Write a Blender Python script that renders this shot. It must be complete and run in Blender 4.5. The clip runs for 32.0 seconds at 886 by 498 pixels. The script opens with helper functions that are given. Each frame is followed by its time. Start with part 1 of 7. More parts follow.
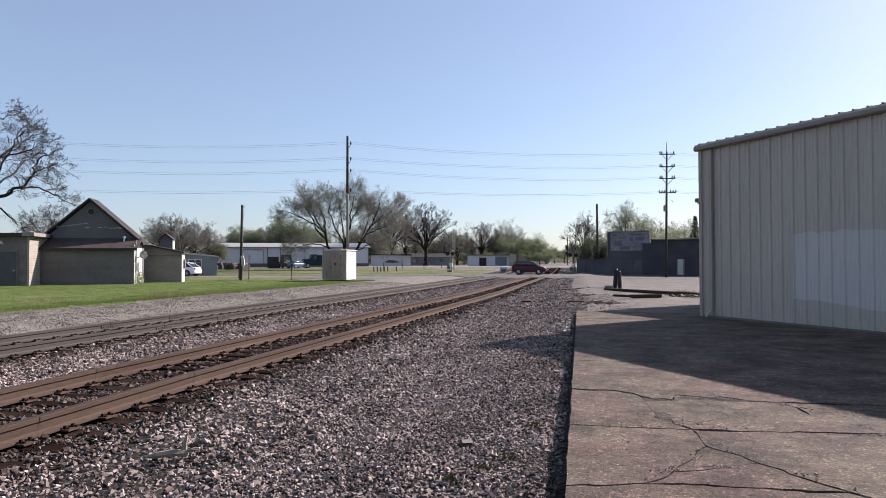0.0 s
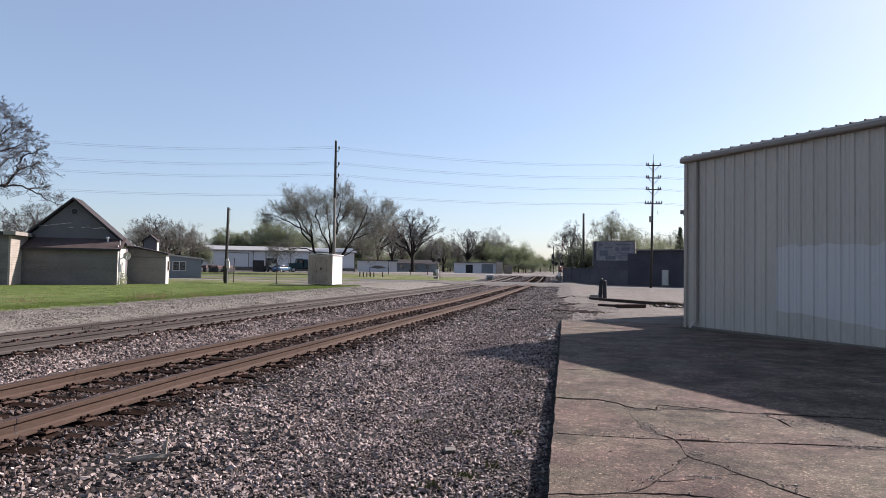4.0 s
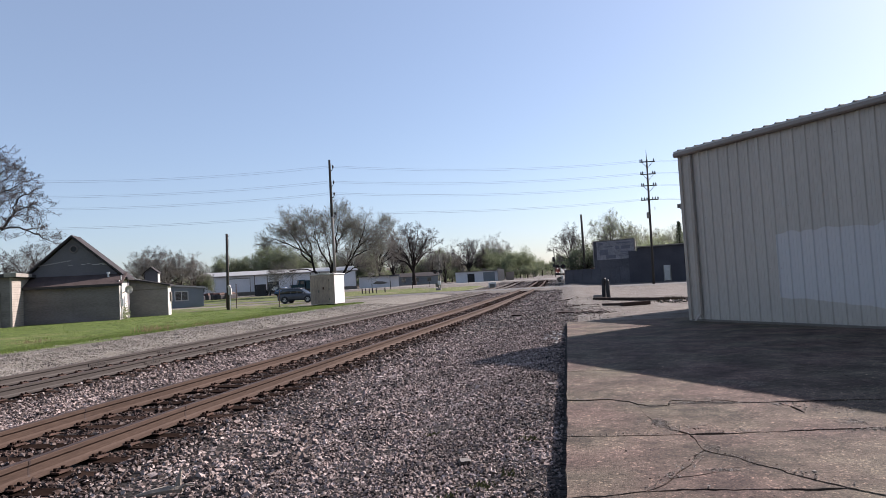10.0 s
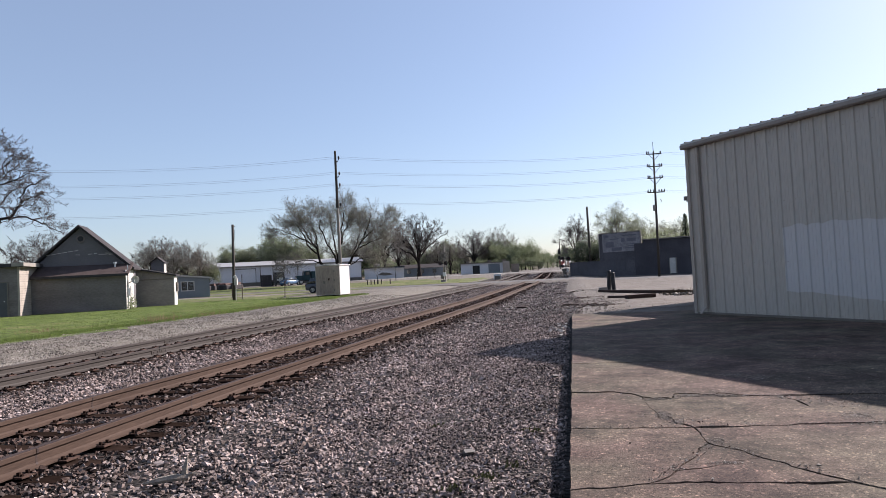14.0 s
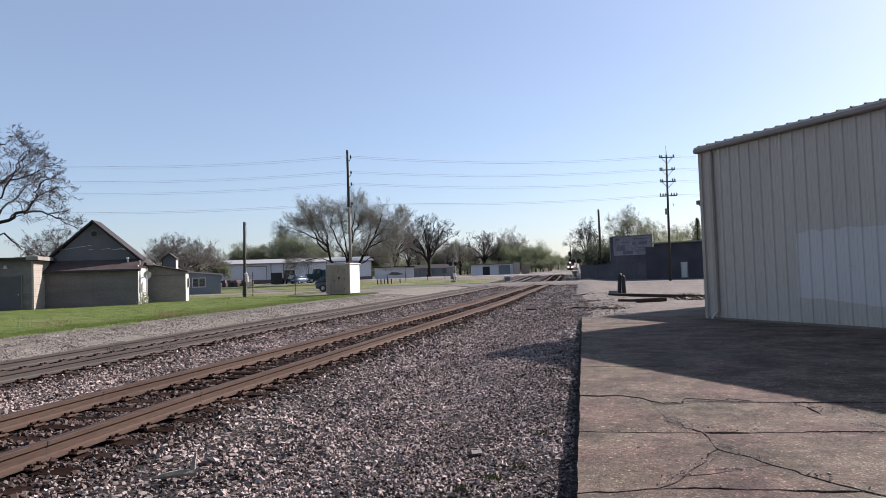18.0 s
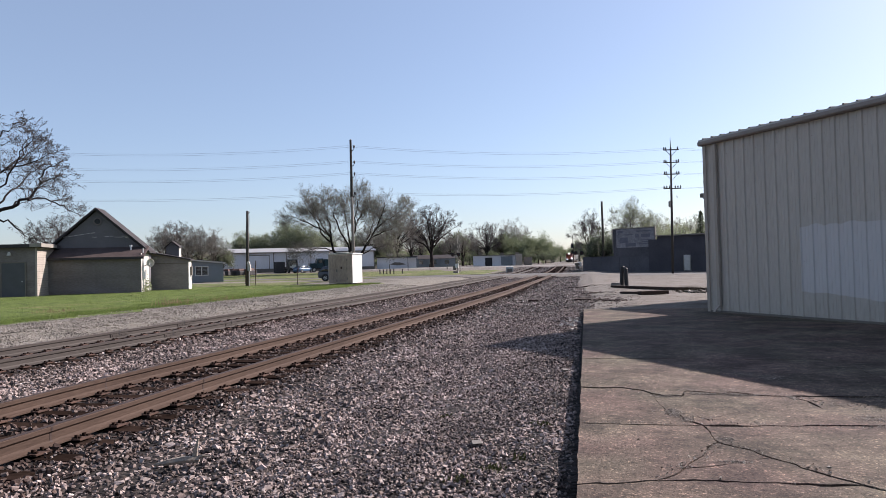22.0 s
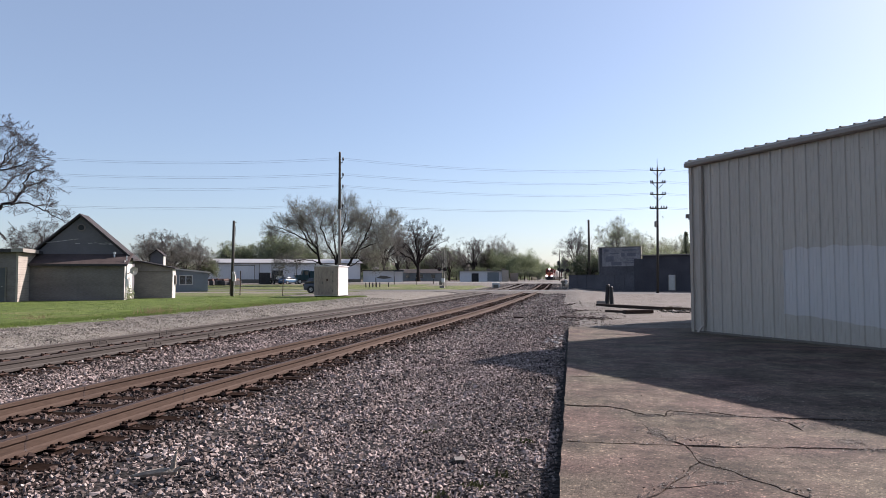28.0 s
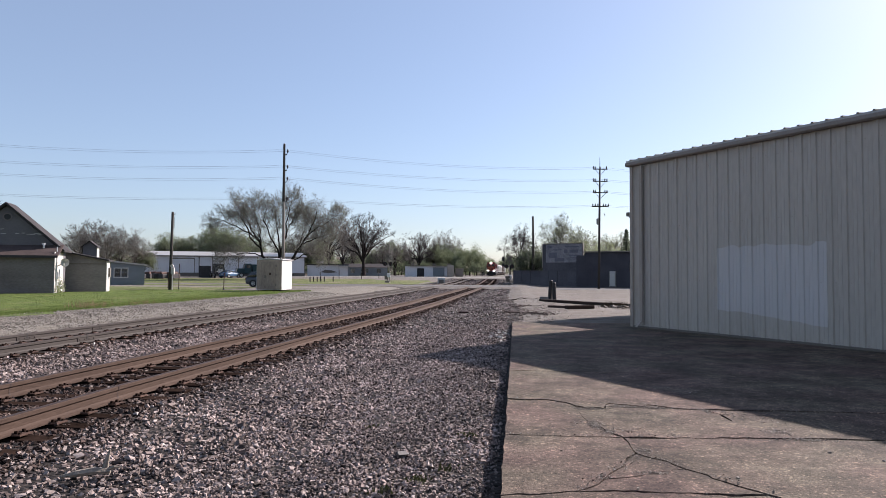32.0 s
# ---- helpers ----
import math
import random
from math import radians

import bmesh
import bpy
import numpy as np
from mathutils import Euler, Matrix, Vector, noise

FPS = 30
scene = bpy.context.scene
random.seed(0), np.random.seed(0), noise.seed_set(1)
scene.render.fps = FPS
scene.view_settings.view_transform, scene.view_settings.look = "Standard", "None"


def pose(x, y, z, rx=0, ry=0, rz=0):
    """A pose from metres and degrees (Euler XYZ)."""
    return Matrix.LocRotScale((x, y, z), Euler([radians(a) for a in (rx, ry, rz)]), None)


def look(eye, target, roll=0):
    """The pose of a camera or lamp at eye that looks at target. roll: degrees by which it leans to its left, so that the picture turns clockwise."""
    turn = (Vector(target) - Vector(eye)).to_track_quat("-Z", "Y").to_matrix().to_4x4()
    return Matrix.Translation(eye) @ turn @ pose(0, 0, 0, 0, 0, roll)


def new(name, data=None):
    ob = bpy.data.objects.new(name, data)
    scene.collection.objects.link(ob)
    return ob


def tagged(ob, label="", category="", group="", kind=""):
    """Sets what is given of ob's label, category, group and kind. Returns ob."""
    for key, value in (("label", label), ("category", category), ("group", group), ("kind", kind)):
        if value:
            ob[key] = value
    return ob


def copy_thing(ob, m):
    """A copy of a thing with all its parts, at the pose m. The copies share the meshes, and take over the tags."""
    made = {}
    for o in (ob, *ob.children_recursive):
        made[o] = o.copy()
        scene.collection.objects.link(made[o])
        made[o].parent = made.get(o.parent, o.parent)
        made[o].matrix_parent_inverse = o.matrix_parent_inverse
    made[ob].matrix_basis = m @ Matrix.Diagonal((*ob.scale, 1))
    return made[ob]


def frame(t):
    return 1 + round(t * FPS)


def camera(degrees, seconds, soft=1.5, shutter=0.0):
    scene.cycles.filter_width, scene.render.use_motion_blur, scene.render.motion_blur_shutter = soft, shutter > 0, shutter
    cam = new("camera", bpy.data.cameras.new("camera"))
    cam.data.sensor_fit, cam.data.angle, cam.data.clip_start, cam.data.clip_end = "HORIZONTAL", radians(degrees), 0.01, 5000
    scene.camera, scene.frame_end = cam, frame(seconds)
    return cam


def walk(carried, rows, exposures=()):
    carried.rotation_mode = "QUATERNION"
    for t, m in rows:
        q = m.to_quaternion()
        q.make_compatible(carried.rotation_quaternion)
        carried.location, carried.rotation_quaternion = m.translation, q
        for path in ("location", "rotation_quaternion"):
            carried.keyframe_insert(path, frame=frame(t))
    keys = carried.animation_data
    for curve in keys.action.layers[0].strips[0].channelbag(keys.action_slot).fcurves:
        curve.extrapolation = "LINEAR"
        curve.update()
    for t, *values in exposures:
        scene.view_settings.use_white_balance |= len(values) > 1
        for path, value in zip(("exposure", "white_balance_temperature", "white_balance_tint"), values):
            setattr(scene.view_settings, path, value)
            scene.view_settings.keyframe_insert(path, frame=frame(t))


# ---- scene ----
cam = camera(67.96, 32.0, 0.6)
EYE = (0.0, 0.0, 1.45)
# seconds, yaw, pitch, roll of the hand-held camera
TURNS = [
    (0.0, 11.75, 1.20, 0.10),
    (0.5, 10.86, 1.58, -0.09),
    (1.0, 12.49, 2.14, 0.70),
    (1.5, 12.35, 1.08, 1.42),
    (2.0, 11.32, 3.09, 2.21),
    (2.5, 10.66, 2.85, 1.34),
    (3.0, 10.19, 1.34, 0.13),
    (3.5, 10.54, 1.59, -1.03),
    (5.5, 10.37, 2.23, 1.28),
    (6.0, 10.29, 2.64, 2.29),
    (6.5, 10.51, 1.86, 2.48),
    (7.0, 10.75, 2.19, 2.37),
    (7.5, 10.52, 2.24, 2.93),
    (8.0, 10.46, 2.34, 3.00),
    (8.5, 10.78, 3.10, 3.00),
    (9.0, 11.10, 3.10, 3.26),
    (9.5, 10.59, 3.01, 3.18),
    (10.0, 10.73, 2.75, 3.21),
    (10.5, 10.31, 2.58, 3.35),
    (11.0, 9.57, 2.88, 3.58),
    (11.5, 10.18, 2.79, 3.39),
    (12.0, 10.50, 2.83, 3.88),
    (12.5, 10.76, 2.70, 3.28),
    (13.0, 10.81, 2.69, 3.60),
    (13.5, 10.77, 2.76, 3.53),
    (14.0, 11.18, 2.04, 2.91),
    (14.5, 11.78, 1.62, 2.37),
    (16.5, 12.21, 1.83, 2.25),
    (17.0, 12.93, 1.99, 2.54),
    (17.5, 11.89, 1.94, 1.97),
    (18.0, 12.05, 2.12, 1.97),
    (18.5, 12.40, 2.38, 2.13),
    (19.0, 12.61, 2.32, 2.49),
    (19.5, 12.62, 2.37, 2.11),
    (20.0, 13.05, 1.99, 1.91),
    (20.5, 13.11, 2.45, 1.62),
    (21.0, 12.98, 1.91, 1.10),
    (21.5, 12.71, 1.18, 1.67),
    (22.0, 12.26, 1.31, 1.44),
    (22.5, 12.48, 1.56, 1.80),
    (23.0, 11.73, 1.30, 1.27),
    (23.5, 12.23, 0.96, 1.41),
    (24.0, 11.96, 1.21, 1.56),
    (24.5, 11.84, 1.31, 1.36),
    (26.5, 11.84, 1.08, 0.91),
    (27.0, 12.04, 1.65, 0.54),
    (27.5, 11.66, 2.36, 0.85),
    (28.0, 11.07, 2.57, 0.15),
    (28.5, 10.93, 1.73, 0.42),
    (29.0, 11.28, 1.11, 0.69),
    (29.5, 11.31, 2.06, 0.12),
    (30.0, 10.90, 2.94, -0.71),
    (30.5, 9.20, 3.40, -0.95),
    (31.0, 7.36, 3.26, -0.65),
    (31.5, 6.95, 2.13, -0.96),
    (32.0, 6.33, 2.13, -0.28),
]
walk(cam, [(t, pose(*EYE, 90 + pitch, roll, yaw)) for t, yaw, pitch, roll in TURNS],
     [(0.0, 1.09, 6500, 18), (32.0, 1.09, 6500, 18)])

# ---- light ----
SUN_AZ, SUN_EL = 44.5, 32.8          # degrees clockwise from +y, above the horizon
world = bpy.data.worlds.new("world")
scene.world = world
world.use_nodes = True
wn = world.node_tree.nodes
sky = wn.new("ShaderNodeTexSky")
sky.sky_type = "NISHITA"
sky.sun_disc = False
sky.sun_elevation, sky.sun_rotation = radians(SUN_EL), radians(SUN_AZ)
sky.air_density, sky.dust_density, sky.ozone_density = 1.0, 0.8, 3.6
wn["Background"].inputs["Strength"].default_value = 0.075
haze = wn.new("ShaderNodeMix")       # thin even haze over the clear sky
haze.data_type = "RGBA"
haze.inputs["Factor"].default_value = 0.32
haze.inputs["B"].default_value = (3.2, 3.95, 4.7, 1)
world.node_tree.links.new(sky.outputs["Color"], haze.inputs["A"])
world.node_tree.links.new(haze.outputs["Result"], wn["Background"].inputs["Color"])
sun_data = bpy.data.lights.new("sun", "SUN")
sun_data.energy, sun_data.angle, sun_data.color = 4.75, radians(0.53), (1.0, 0.94, 0.875)
sun = new("sun", sun_data)
_a, _e = radians(SUN_AZ), radians(SUN_EL)
SUN_DIR = Vector((math.sin(_a) * math.cos(_e), math.cos(_a) * math.cos(_e), math.sin(_e)))
sun.matrix_world = look(SUN_DIR * 60, (0, 0, 0))


# ---- materials ----
def material(name, color, color2=None, rough=0.8, scale=4.0, fine=60.0, bump=0.2, metal=0.0, vary=0.0,
             island=False, stretch=(1, 1, 1), emit=0.0, mix=0.5, spec=0.3, bump_dist=0.01):
    """Two scales of noise between two colours, fine relief, and a change from piece to piece."""
    m = bpy.data.materials.new(name)
    m.use_nodes = True
    n, l = m.node_tree.nodes, m.node_tree.links
    b = n["Principled BSDF"]
    b.inputs["Roughness"].default_value = rough
    b.inputs["Metallic"].default_value = metal
    b.inputs["Specular IOR Level"].default_value = spec
    color2 = color2 or tuple(c * 0.7 for c in color)
    tc = n.new("ShaderNodeTexCoord")
    mp = n.new("ShaderNodeMapping")
    mp.inputs["Scale"].default_value = stretch
    l.new(tc.outputs["Object"], mp.inputs["Vector"])
    n1 = n.new("ShaderNodeTexNoise")
    n1.inputs["Scale"].default_value = scale
    n1.inputs["Detail"].default_value = 6
    n2 = n.new("ShaderNodeTexNoise")
    n2.inputs["Scale"].default_value = fine
    n2.inputs["Detail"].default_value = 4
    l.new(mp.outputs["Vector"], n1.inputs["Vector"])
    l.new(mp.outputs["Vector"], n2.inputs["Vector"])
    add = n.new("ShaderNodeMath")
    add.operation = "MULTIPLY_ADD"
    add.inputs[1].default_value = 0.5
    l.new(n2.outputs["Fac"], add.inputs[0])
    half = n.new("ShaderNodeMath")
    half.operation = "MULTIPLY"
    half.inputs[1].default_value = 0.5
    l.new(n1.outputs["Fac"], half.inputs[0])
    l.new(half.outputs[0], add.inputs[2])
    ramp = n.new("ShaderNodeValToRGB")
    ramp.color_ramp.elements[0].position = max(0.0, mix - 0.16)
    ramp.color_ramp.elements[1].position = min(1.0, mix + 0.16)
    ramp.color_ramp.elements[0].color = (*color2, 1)
    ramp.color_ramp.elements[1].color = (*color, 1)
    l.new(add.outputs[0], ramp.inputs["Fac"])
    out = ramp.outputs["Color"]
    if vary:
        if island:
            g = n.new("ShaderNodeNewGeometry")
            r = g.outputs["Random Per Island"]
        else:
            g = n.new("ShaderNodeObjectInfo")
            r = g.outputs["Random"]
        mr = n.new("ShaderNodeMapRange")
        mr.inputs["To Min"].default_value, mr.inputs["To Max"].default_value = 1 - vary, 1 + vary
        l.new(r, mr.inputs["Value"])
        hs = n.new("ShaderNodeHueSaturation")
        l.new(mr.outputs[0], hs.inputs["Value"])
        l.new(out, hs.inputs["Color"])
        out = hs.outputs["Color"]
    l.new(out, b.inputs["Base Color"])
    if bump:
        bp = n.new("ShaderNodeBump")
        bp.inputs["Strength"].default_value = bump
        bp.inputs["Distance"].default_value = bump_dist
        l.new(n2.outputs["Fac"], bp.inputs["Height"])
        l.new(bp.outputs["Normal"], b.inputs["Normal"])
    if emit:
        b.inputs["Emission Color"].default_value = (*color, 1)
        b.inputs["Emission Strength"].default_value = emit
    return m


def gravel_material(name, light, dark, size, stain=None):
    """Loose stones as cells, each with its own tone, and broad dusty patches."""
    m = bpy.data.materials.new(name)
    m.use_nodes = True
    n, l = m.node_tree.nodes, m.node_tree.links
    b = n["Principled BSDF"]
    b.inputs["Roughness"].default_value = 0.9
    b.inputs["Specular IOR Level"].default_value = 0.2
    g = n.new("ShaderNodeNewGeometry")
    vo = n.new("ShaderNodeTexVoronoi")
    vo.inputs["Scale"].default_value = 1.0 / size
    l.new(g.outputs["Position"], vo.inputs["Vector"])
    sep = n.new("ShaderNodeSeparateColor")
    l.new(vo.outputs["Color"], sep.inputs["Color"])
    no = n.new("ShaderNodeTexNoise")
    no.inputs["Scale"].default_value = 0.9
    no.inputs["Detail"].default_value = 5
    l.new(g.outputs["Position"], no.inputs["Vector"])
    ramp = n.new("ShaderNodeValToRGB")
    ramp.color_ramp.elements[0].color = (*dark, 1)
    ramp.color_ramp.elements[1].color = (*light, 1)
    l.new(sep.outputs["Red"], ramp.inputs["Fac"])
    mixc = n.new("ShaderNodeMix")
    mixc.data_type = "RGBA"
    mixc.blend_type = "MULTIPLY"
    mixc.inputs["Factor"].default_value = 0.8
    r2 = n.new("ShaderNodeValToRGB")
    r2.color_ramp.elements[0].position, r2.color_ramp.elements[1].position = 0.35, 0.65
    r2.color_ramp.elements[0].color = (*(stain or (0.72, 0.68, 0.66)), 1)
    r2.color_ramp.elements[1].color = (1, 1, 1, 1)
    l.new(no.outputs["Fac"], r2.inputs["Fac"])
    l.new(ramp.outputs["Color"], mixc.inputs["A"])
    l.new(r2.outputs["Color"], mixc.inputs["B"])
    l.new(mixc.outputs["Result"], b.inputs["Base Color"])
    bp = n.new("ShaderNodeBump")
    bp.inputs["Strength"].default_value = 0.9
    bp.inputs["Distance"].default_value = size * 0.6
    bp.invert = True
    l.new(vo.outputs["Distance"], bp.inputs["Height"])
    l.new(bp.outputs["Normal"], b.inputs["Normal"])
    return m


def stone_material(name, tones, rough=0.88):
    """Broken stones: each one takes its tone by chance from the ramp; grain and dust on every face."""
    m = material(name, tones[0], rough=rough, scale=9.0, fine=70.0, bump=0.35)
    n, l = m.node_tree.nodes, m.node_tree.links
    b = n["Principled BSDF"]
    g = n.new("ShaderNodeNewGeometry")
    r = n.new("ShaderNodeValToRGB")
    r.color_ramp.elements[0].color, r.color_ramp.elements[1].color = (*tones[0], 1), (*tones[-1], 1)
    for i, c in enumerate(tones[1:-1]):
        e = r.color_ramp.elements.new((0.40, 0.78, 0.93)[i])
        e.color = (*c, 1)
    l.new(g.outputs["Random Per Island"], r.inputs["Fac"])
    no = n.new("ShaderNodeTexNoise")
    no.inputs["Scale"].default_value = 1.1
    no.inputs["Detail"].default_value = 4
    l.new(g.outputs["Position"], no.inputs["Vector"])
    mr = n.new("ShaderNodeMapRange")
    mr.inputs["From Min"].default_value, mr.inputs["From Max"].default_value = 0.35, 0.65
    mr.inputs["To Min"].default_value, mr.inputs["To Max"].default_value = 0.62, 1.2
    l.new(no.outputs["Fac"], mr.inputs["Value"])
    hs = n.new("ShaderNodeHueSaturation")
    l.new(mr.outputs[0], hs.inputs["Value"])
    l.new(r.outputs["Color"], hs.inputs["Color"])
    l.new(hs.outputs["Color"], b.inputs["Base Color"])
    return m


def concrete_material(name, light, dark, fleck):
    """Old weathered concrete: broad stains of red and yellow brown, mottling, exposed pale and dark aggregate, pitted skin."""
    m = bpy.data.materials.new(name)
    m.use_nodes = True
    n, l = m.node_tree.nodes, m.node_tree.links
    b = n["Principled BSDF"]
    b.inputs["Roughness"].default_value, b.inputs["Specular IOR Level"].default_value = 0.9, 0.2
    g = n.new("ShaderNodeNewGeometry")

    def cloud(scale, detail, rough, lo, hi, c0, c1):
        no = n.new("ShaderNodeTexNoise")
        no.inputs["Scale"].default_value, no.inputs["Detail"].default_value, no.inputs["Roughness"].default_value = scale, detail, rough
        l.new(g.outputs["Position"], no.inputs["Vector"])
        r = n.new("ShaderNodeValToRGB")
        r.color_ramp.elements[0].position, r.color_ramp.elements[1].position = lo, hi
        r.color_ramp.elements[0].color, r.color_ramp.elements[1].color = (*c0, 1), (*c1, 1)
        l.new(no.outputs["Fac"], r.inputs["Fac"])
        return r.outputs["Color"], no.outputs["Fac"]

    def times(a, c):
        k = n.new("ShaderNodeMix")
        k.data_type, k.blend_type = "RGBA", "MULTIPLY"
        k.inputs["Factor"].default_value = 1.0
        l.new(a, k.inputs["A"])
        l.new(c, k.inputs["B"])
        return k.outputs["Result"]

    col = cloud(1.4, 6, 0.6, 0.36, 0.64, dark, light)[0]
    col = times(col, cloud(0.8, 3, 0.5, 0.38, 0.62, (1.08, 0.95, 0.94), (0.98, 1.04, 0.92))[0])
    col = times(col, cloud(7.0, 8, 0.75, 0.38, 0.62, (0.66, 0.65, 0.65), (1.28, 1.26, 1.22))[0])
    col = times(col, cloud(38.0, 5, 0.8, 0.36, 0.64, (0.58, 0.57, 0.57), (1.40, 1.38, 1.35))[0])
    for size, share, pale, deep in ((85.0, 0.93, fleck, 0.55), (42.0, 0.985, fleck, 0.72)):
        vo = n.new("ShaderNodeTexVoronoi")
        vo.inputs["Scale"].default_value = size
        l.new(g.outputs["Position"], vo.inputs["Vector"])
        sep = n.new("ShaderNodeSeparateColor")
        l.new(vo.outputs["Color"], sep.inputs["Color"])
        r2 = n.new("ShaderNodeValToRGB")
        r2.color_ramp.interpolation = "CONSTANT"
        el = r2.color_ramp.elements
        el[0].position, el[0].color = 0.0, (deep, deep, deep, 1)
        el[1].position, el[1].color = share, (*pale, 1)
        e = el.new(1 - share)
        e.color = (1, 1, 1, 1)
        l.new(sep.outputs["Red"], r2.inputs["Fac"])
        col = times(col, r2.outputs["Color"])
    l.new(col, b.inputs["Base Color"])
    height = None
    for scale, dist, strength in ((24.0, 0.016, 0.6), (95.0, 0.006, 0.7)):
        no = n.new("ShaderNodeTexNoise")
        no.inputs["Scale"].default_value, no.inputs["Detail"].default_value, no.inputs["Roughness"].default_value = scale, 6, 0.7
        l.new(g.outputs["Position"], no.inputs["Vector"])
        bp = n.new("ShaderNodeBump")
        bp.inputs["Strength"].default_value, bp.inputs["Distance"].default_value = strength, dist
        l.new(no.outputs["Fac"], bp.inputs["Height"])
        if height is not None:
            l.new(height, bp.inputs["Normal"])
        height = bp.outputs["Normal"]
    l.new(height, b.inputs["Normal"])
    return m


def grass_material(name, green, deep, dry, dry_share):
    """Mown turf: patches of fresh and tired green with dry thatch showing through, shade between the tufts put into the
    colour.
    """
    m = bpy.data.materials.new(name)
    m.use_nodes = True
    n, l = m.node_tree.nodes, m.node_tree.links
    b = n["Principled BSDF"]
    b.inputs["Roughness"].default_value, b.inputs["Specular IOR Level"].default_value = 0.95, 0.1
    g = n.new("ShaderNodeNewGeometry")
    facs = []
    for scale, detail in ((0.28, 4), (1.6, 5), (9.0, 4)):
        no = n.new("ShaderNodeTexNoise")
        no.inputs["Scale"].default_value, no.inputs["Detail"].default_value = scale, detail
        l.new(g.outputs["Position"], no.inputs["Vector"])
        facs.append(no.outputs["Fac"])
    col = None
    for fac, lo, hi, a, c in ((facs[1], 0.36, 0.62, deep, green), (facs[0], 0.60 - dry_share, 0.74 - dry_share, None, dry), (facs[2], 0.35, 0.60, (0.55, 0.55, 0.50), (1.25, 1.22, 1.15))):
        r = n.new("ShaderNodeMapRange")
        r.inputs["From Min"].default_value, r.inputs["From Max"].default_value = lo, hi
        l.new(fac, r.inputs["Value"])
        k = n.new("ShaderNodeMix")
        k.data_type = "RGBA"
        l.new(r.outputs[0], k.inputs["Factor"])
        k.inputs["B"].default_value = (*c, 1)
        if a is not None:
            k.inputs["A"].default_value = (*a, 1)
        else:
            l.new(col, k.inputs["A"])
        if fac is facs[2]:
            x = n.new("ShaderNodeMix")
            x.data_type, x.blend_type = "RGBA", "MULTIPLY"
            x.inputs["Factor"].default_value = 1.0
            l.new(col, x.inputs["A"])
            l.new(k.outputs["Result"], x.inputs["B"])
            k = x
        col = k.outputs["Result"]
    l.new(col, b.inputs["Base Color"])
    bp = n.new("ShaderNodeBump")
    bp.inputs["Strength"].default_value, bp.inputs["Distance"].default_value = 0.7, 0.06
    l.new(facs[2], bp.inputs["Height"])
    l.new(bp.outputs["Normal"], b.inputs["Normal"])
    return m


M = {}
M["dirt"] = gravel_material("dirt", (0.2, 0.18, 0.16), (0.104, 0.092, 0.08), 0.05, (0.75, 0.72, 0.70))
M["lot"] = gravel_material("lot", (0.2, 0.1776, 0.156), (0.12, 0.1056, 0.092), 0.07, (0.62, 0.58, 0.55))
# near-black bed: shade in the gaps between the stones is put into its colour
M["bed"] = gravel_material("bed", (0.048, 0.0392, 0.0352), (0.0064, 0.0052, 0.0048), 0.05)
M["side_gravel"] = gravel_material("side_gravel", (0.252, 0.2288, 0.1944), (0.124, 0.1112, 0.0952), 0.04, (0.8, 0.78, 0.74))
M["stone"] = stone_material("stone", ((0.018, 0.0126, 0.011), (0.180, 0.136, 0.121), (0.305, 0.240, 0.217), (0.355, 0.289, 0.264), (0.44, 0.37, 0.342)))
M["rust_stone"] = stone_material("rust_stone", ((0.0192, 0.0112, 0.0088), (0.0512, 0.0304, 0.024), (0.096, 0.0632, 0.052), (0.16, 0.124, 0.1088), (0.24, 0.2, 0.184)))
M["pale_stone"] = stone_material("pale_stone", ((0.08, 0.0672, 0.056), (0.18, 0.1568, 0.1344), (0.248, 0.2192, 0.1904), (0.304, 0.272, 0.24), (0.368, 0.336, 0.304)))
M["grass"] = grass_material("grass", (0.124, 0.16, 0.0464), (0.0528, 0.0784, 0.0248), (0.152, 0.1424, 0.0704), 0.03)
M["rough_grass"] = grass_material("rough_grass", (0.132, 0.1536, 0.0608), (0.076, 0.092, 0.0368), (0.18, 0.164, 0.108), 0.09)
M["blade"] = material("blade", (0.128, 0.1664, 0.0496), (0.064, 0.0944, 0.0272), 0.8, 0.4, 4.0, 0.0, vary=0.35, island=True)
M["dry_grass"] = material("dry_grass", (0.208, 0.16, 0.1), (0.12, 0.092, 0.056), 0.9, 2.0, 20.0, 0.0, vary=0.3, island=True)
M["moss"] = material("moss", (0.092, 0.092, 0.036), (0.056, 0.0576, 0.024), 0.95, 2.0, 20.0, 0.0, vary=0.3, island=True)
M["dead_weed"] = material("dead_weed", (0.088, 0.0664, 0.044), (0.048, 0.036, 0.024), 0.9, 2.0, 20.0, 0.0, vary=0.3, island=True)
M["lump"] = material("lump", (0.432, 0.408, 0.376), (0.304, 0.288, 0.264), 0.9, 6.0, 40.0, 0.3)
M["asphalt"] = material("asphalt", (0.116, 0.108, 0.104), (0.08, 0.076, 0.072), 0.9, 0.3, 25.0, 0.2)
M["concrete"] = concrete_material("concrete", (0.121, 0.0965, 0.0825), (0.0533, 0.0403, 0.0360), (2.2, 2.1, 2.0))
M["crumb"] = stone_material("crumb", ((0.10, 0.082, 0.068), (0.19, 0.158, 0.132), (0.27, 0.228, 0.195), (0.33, 0.285, 0.245), (0.42, 0.37, 0.325)))
M["crack"] = material("crack", (0.040, 0.031, 0.026), (0.020, 0.016, 0.013), 0.95, 3.0, 50.0, 0.5)
M["pale_concrete"] = material("pale_concrete", (0.208, 0.192, 0.176), (0.144, 0.132, 0.12), 0.9, 0.8, 30.0, 0.3)
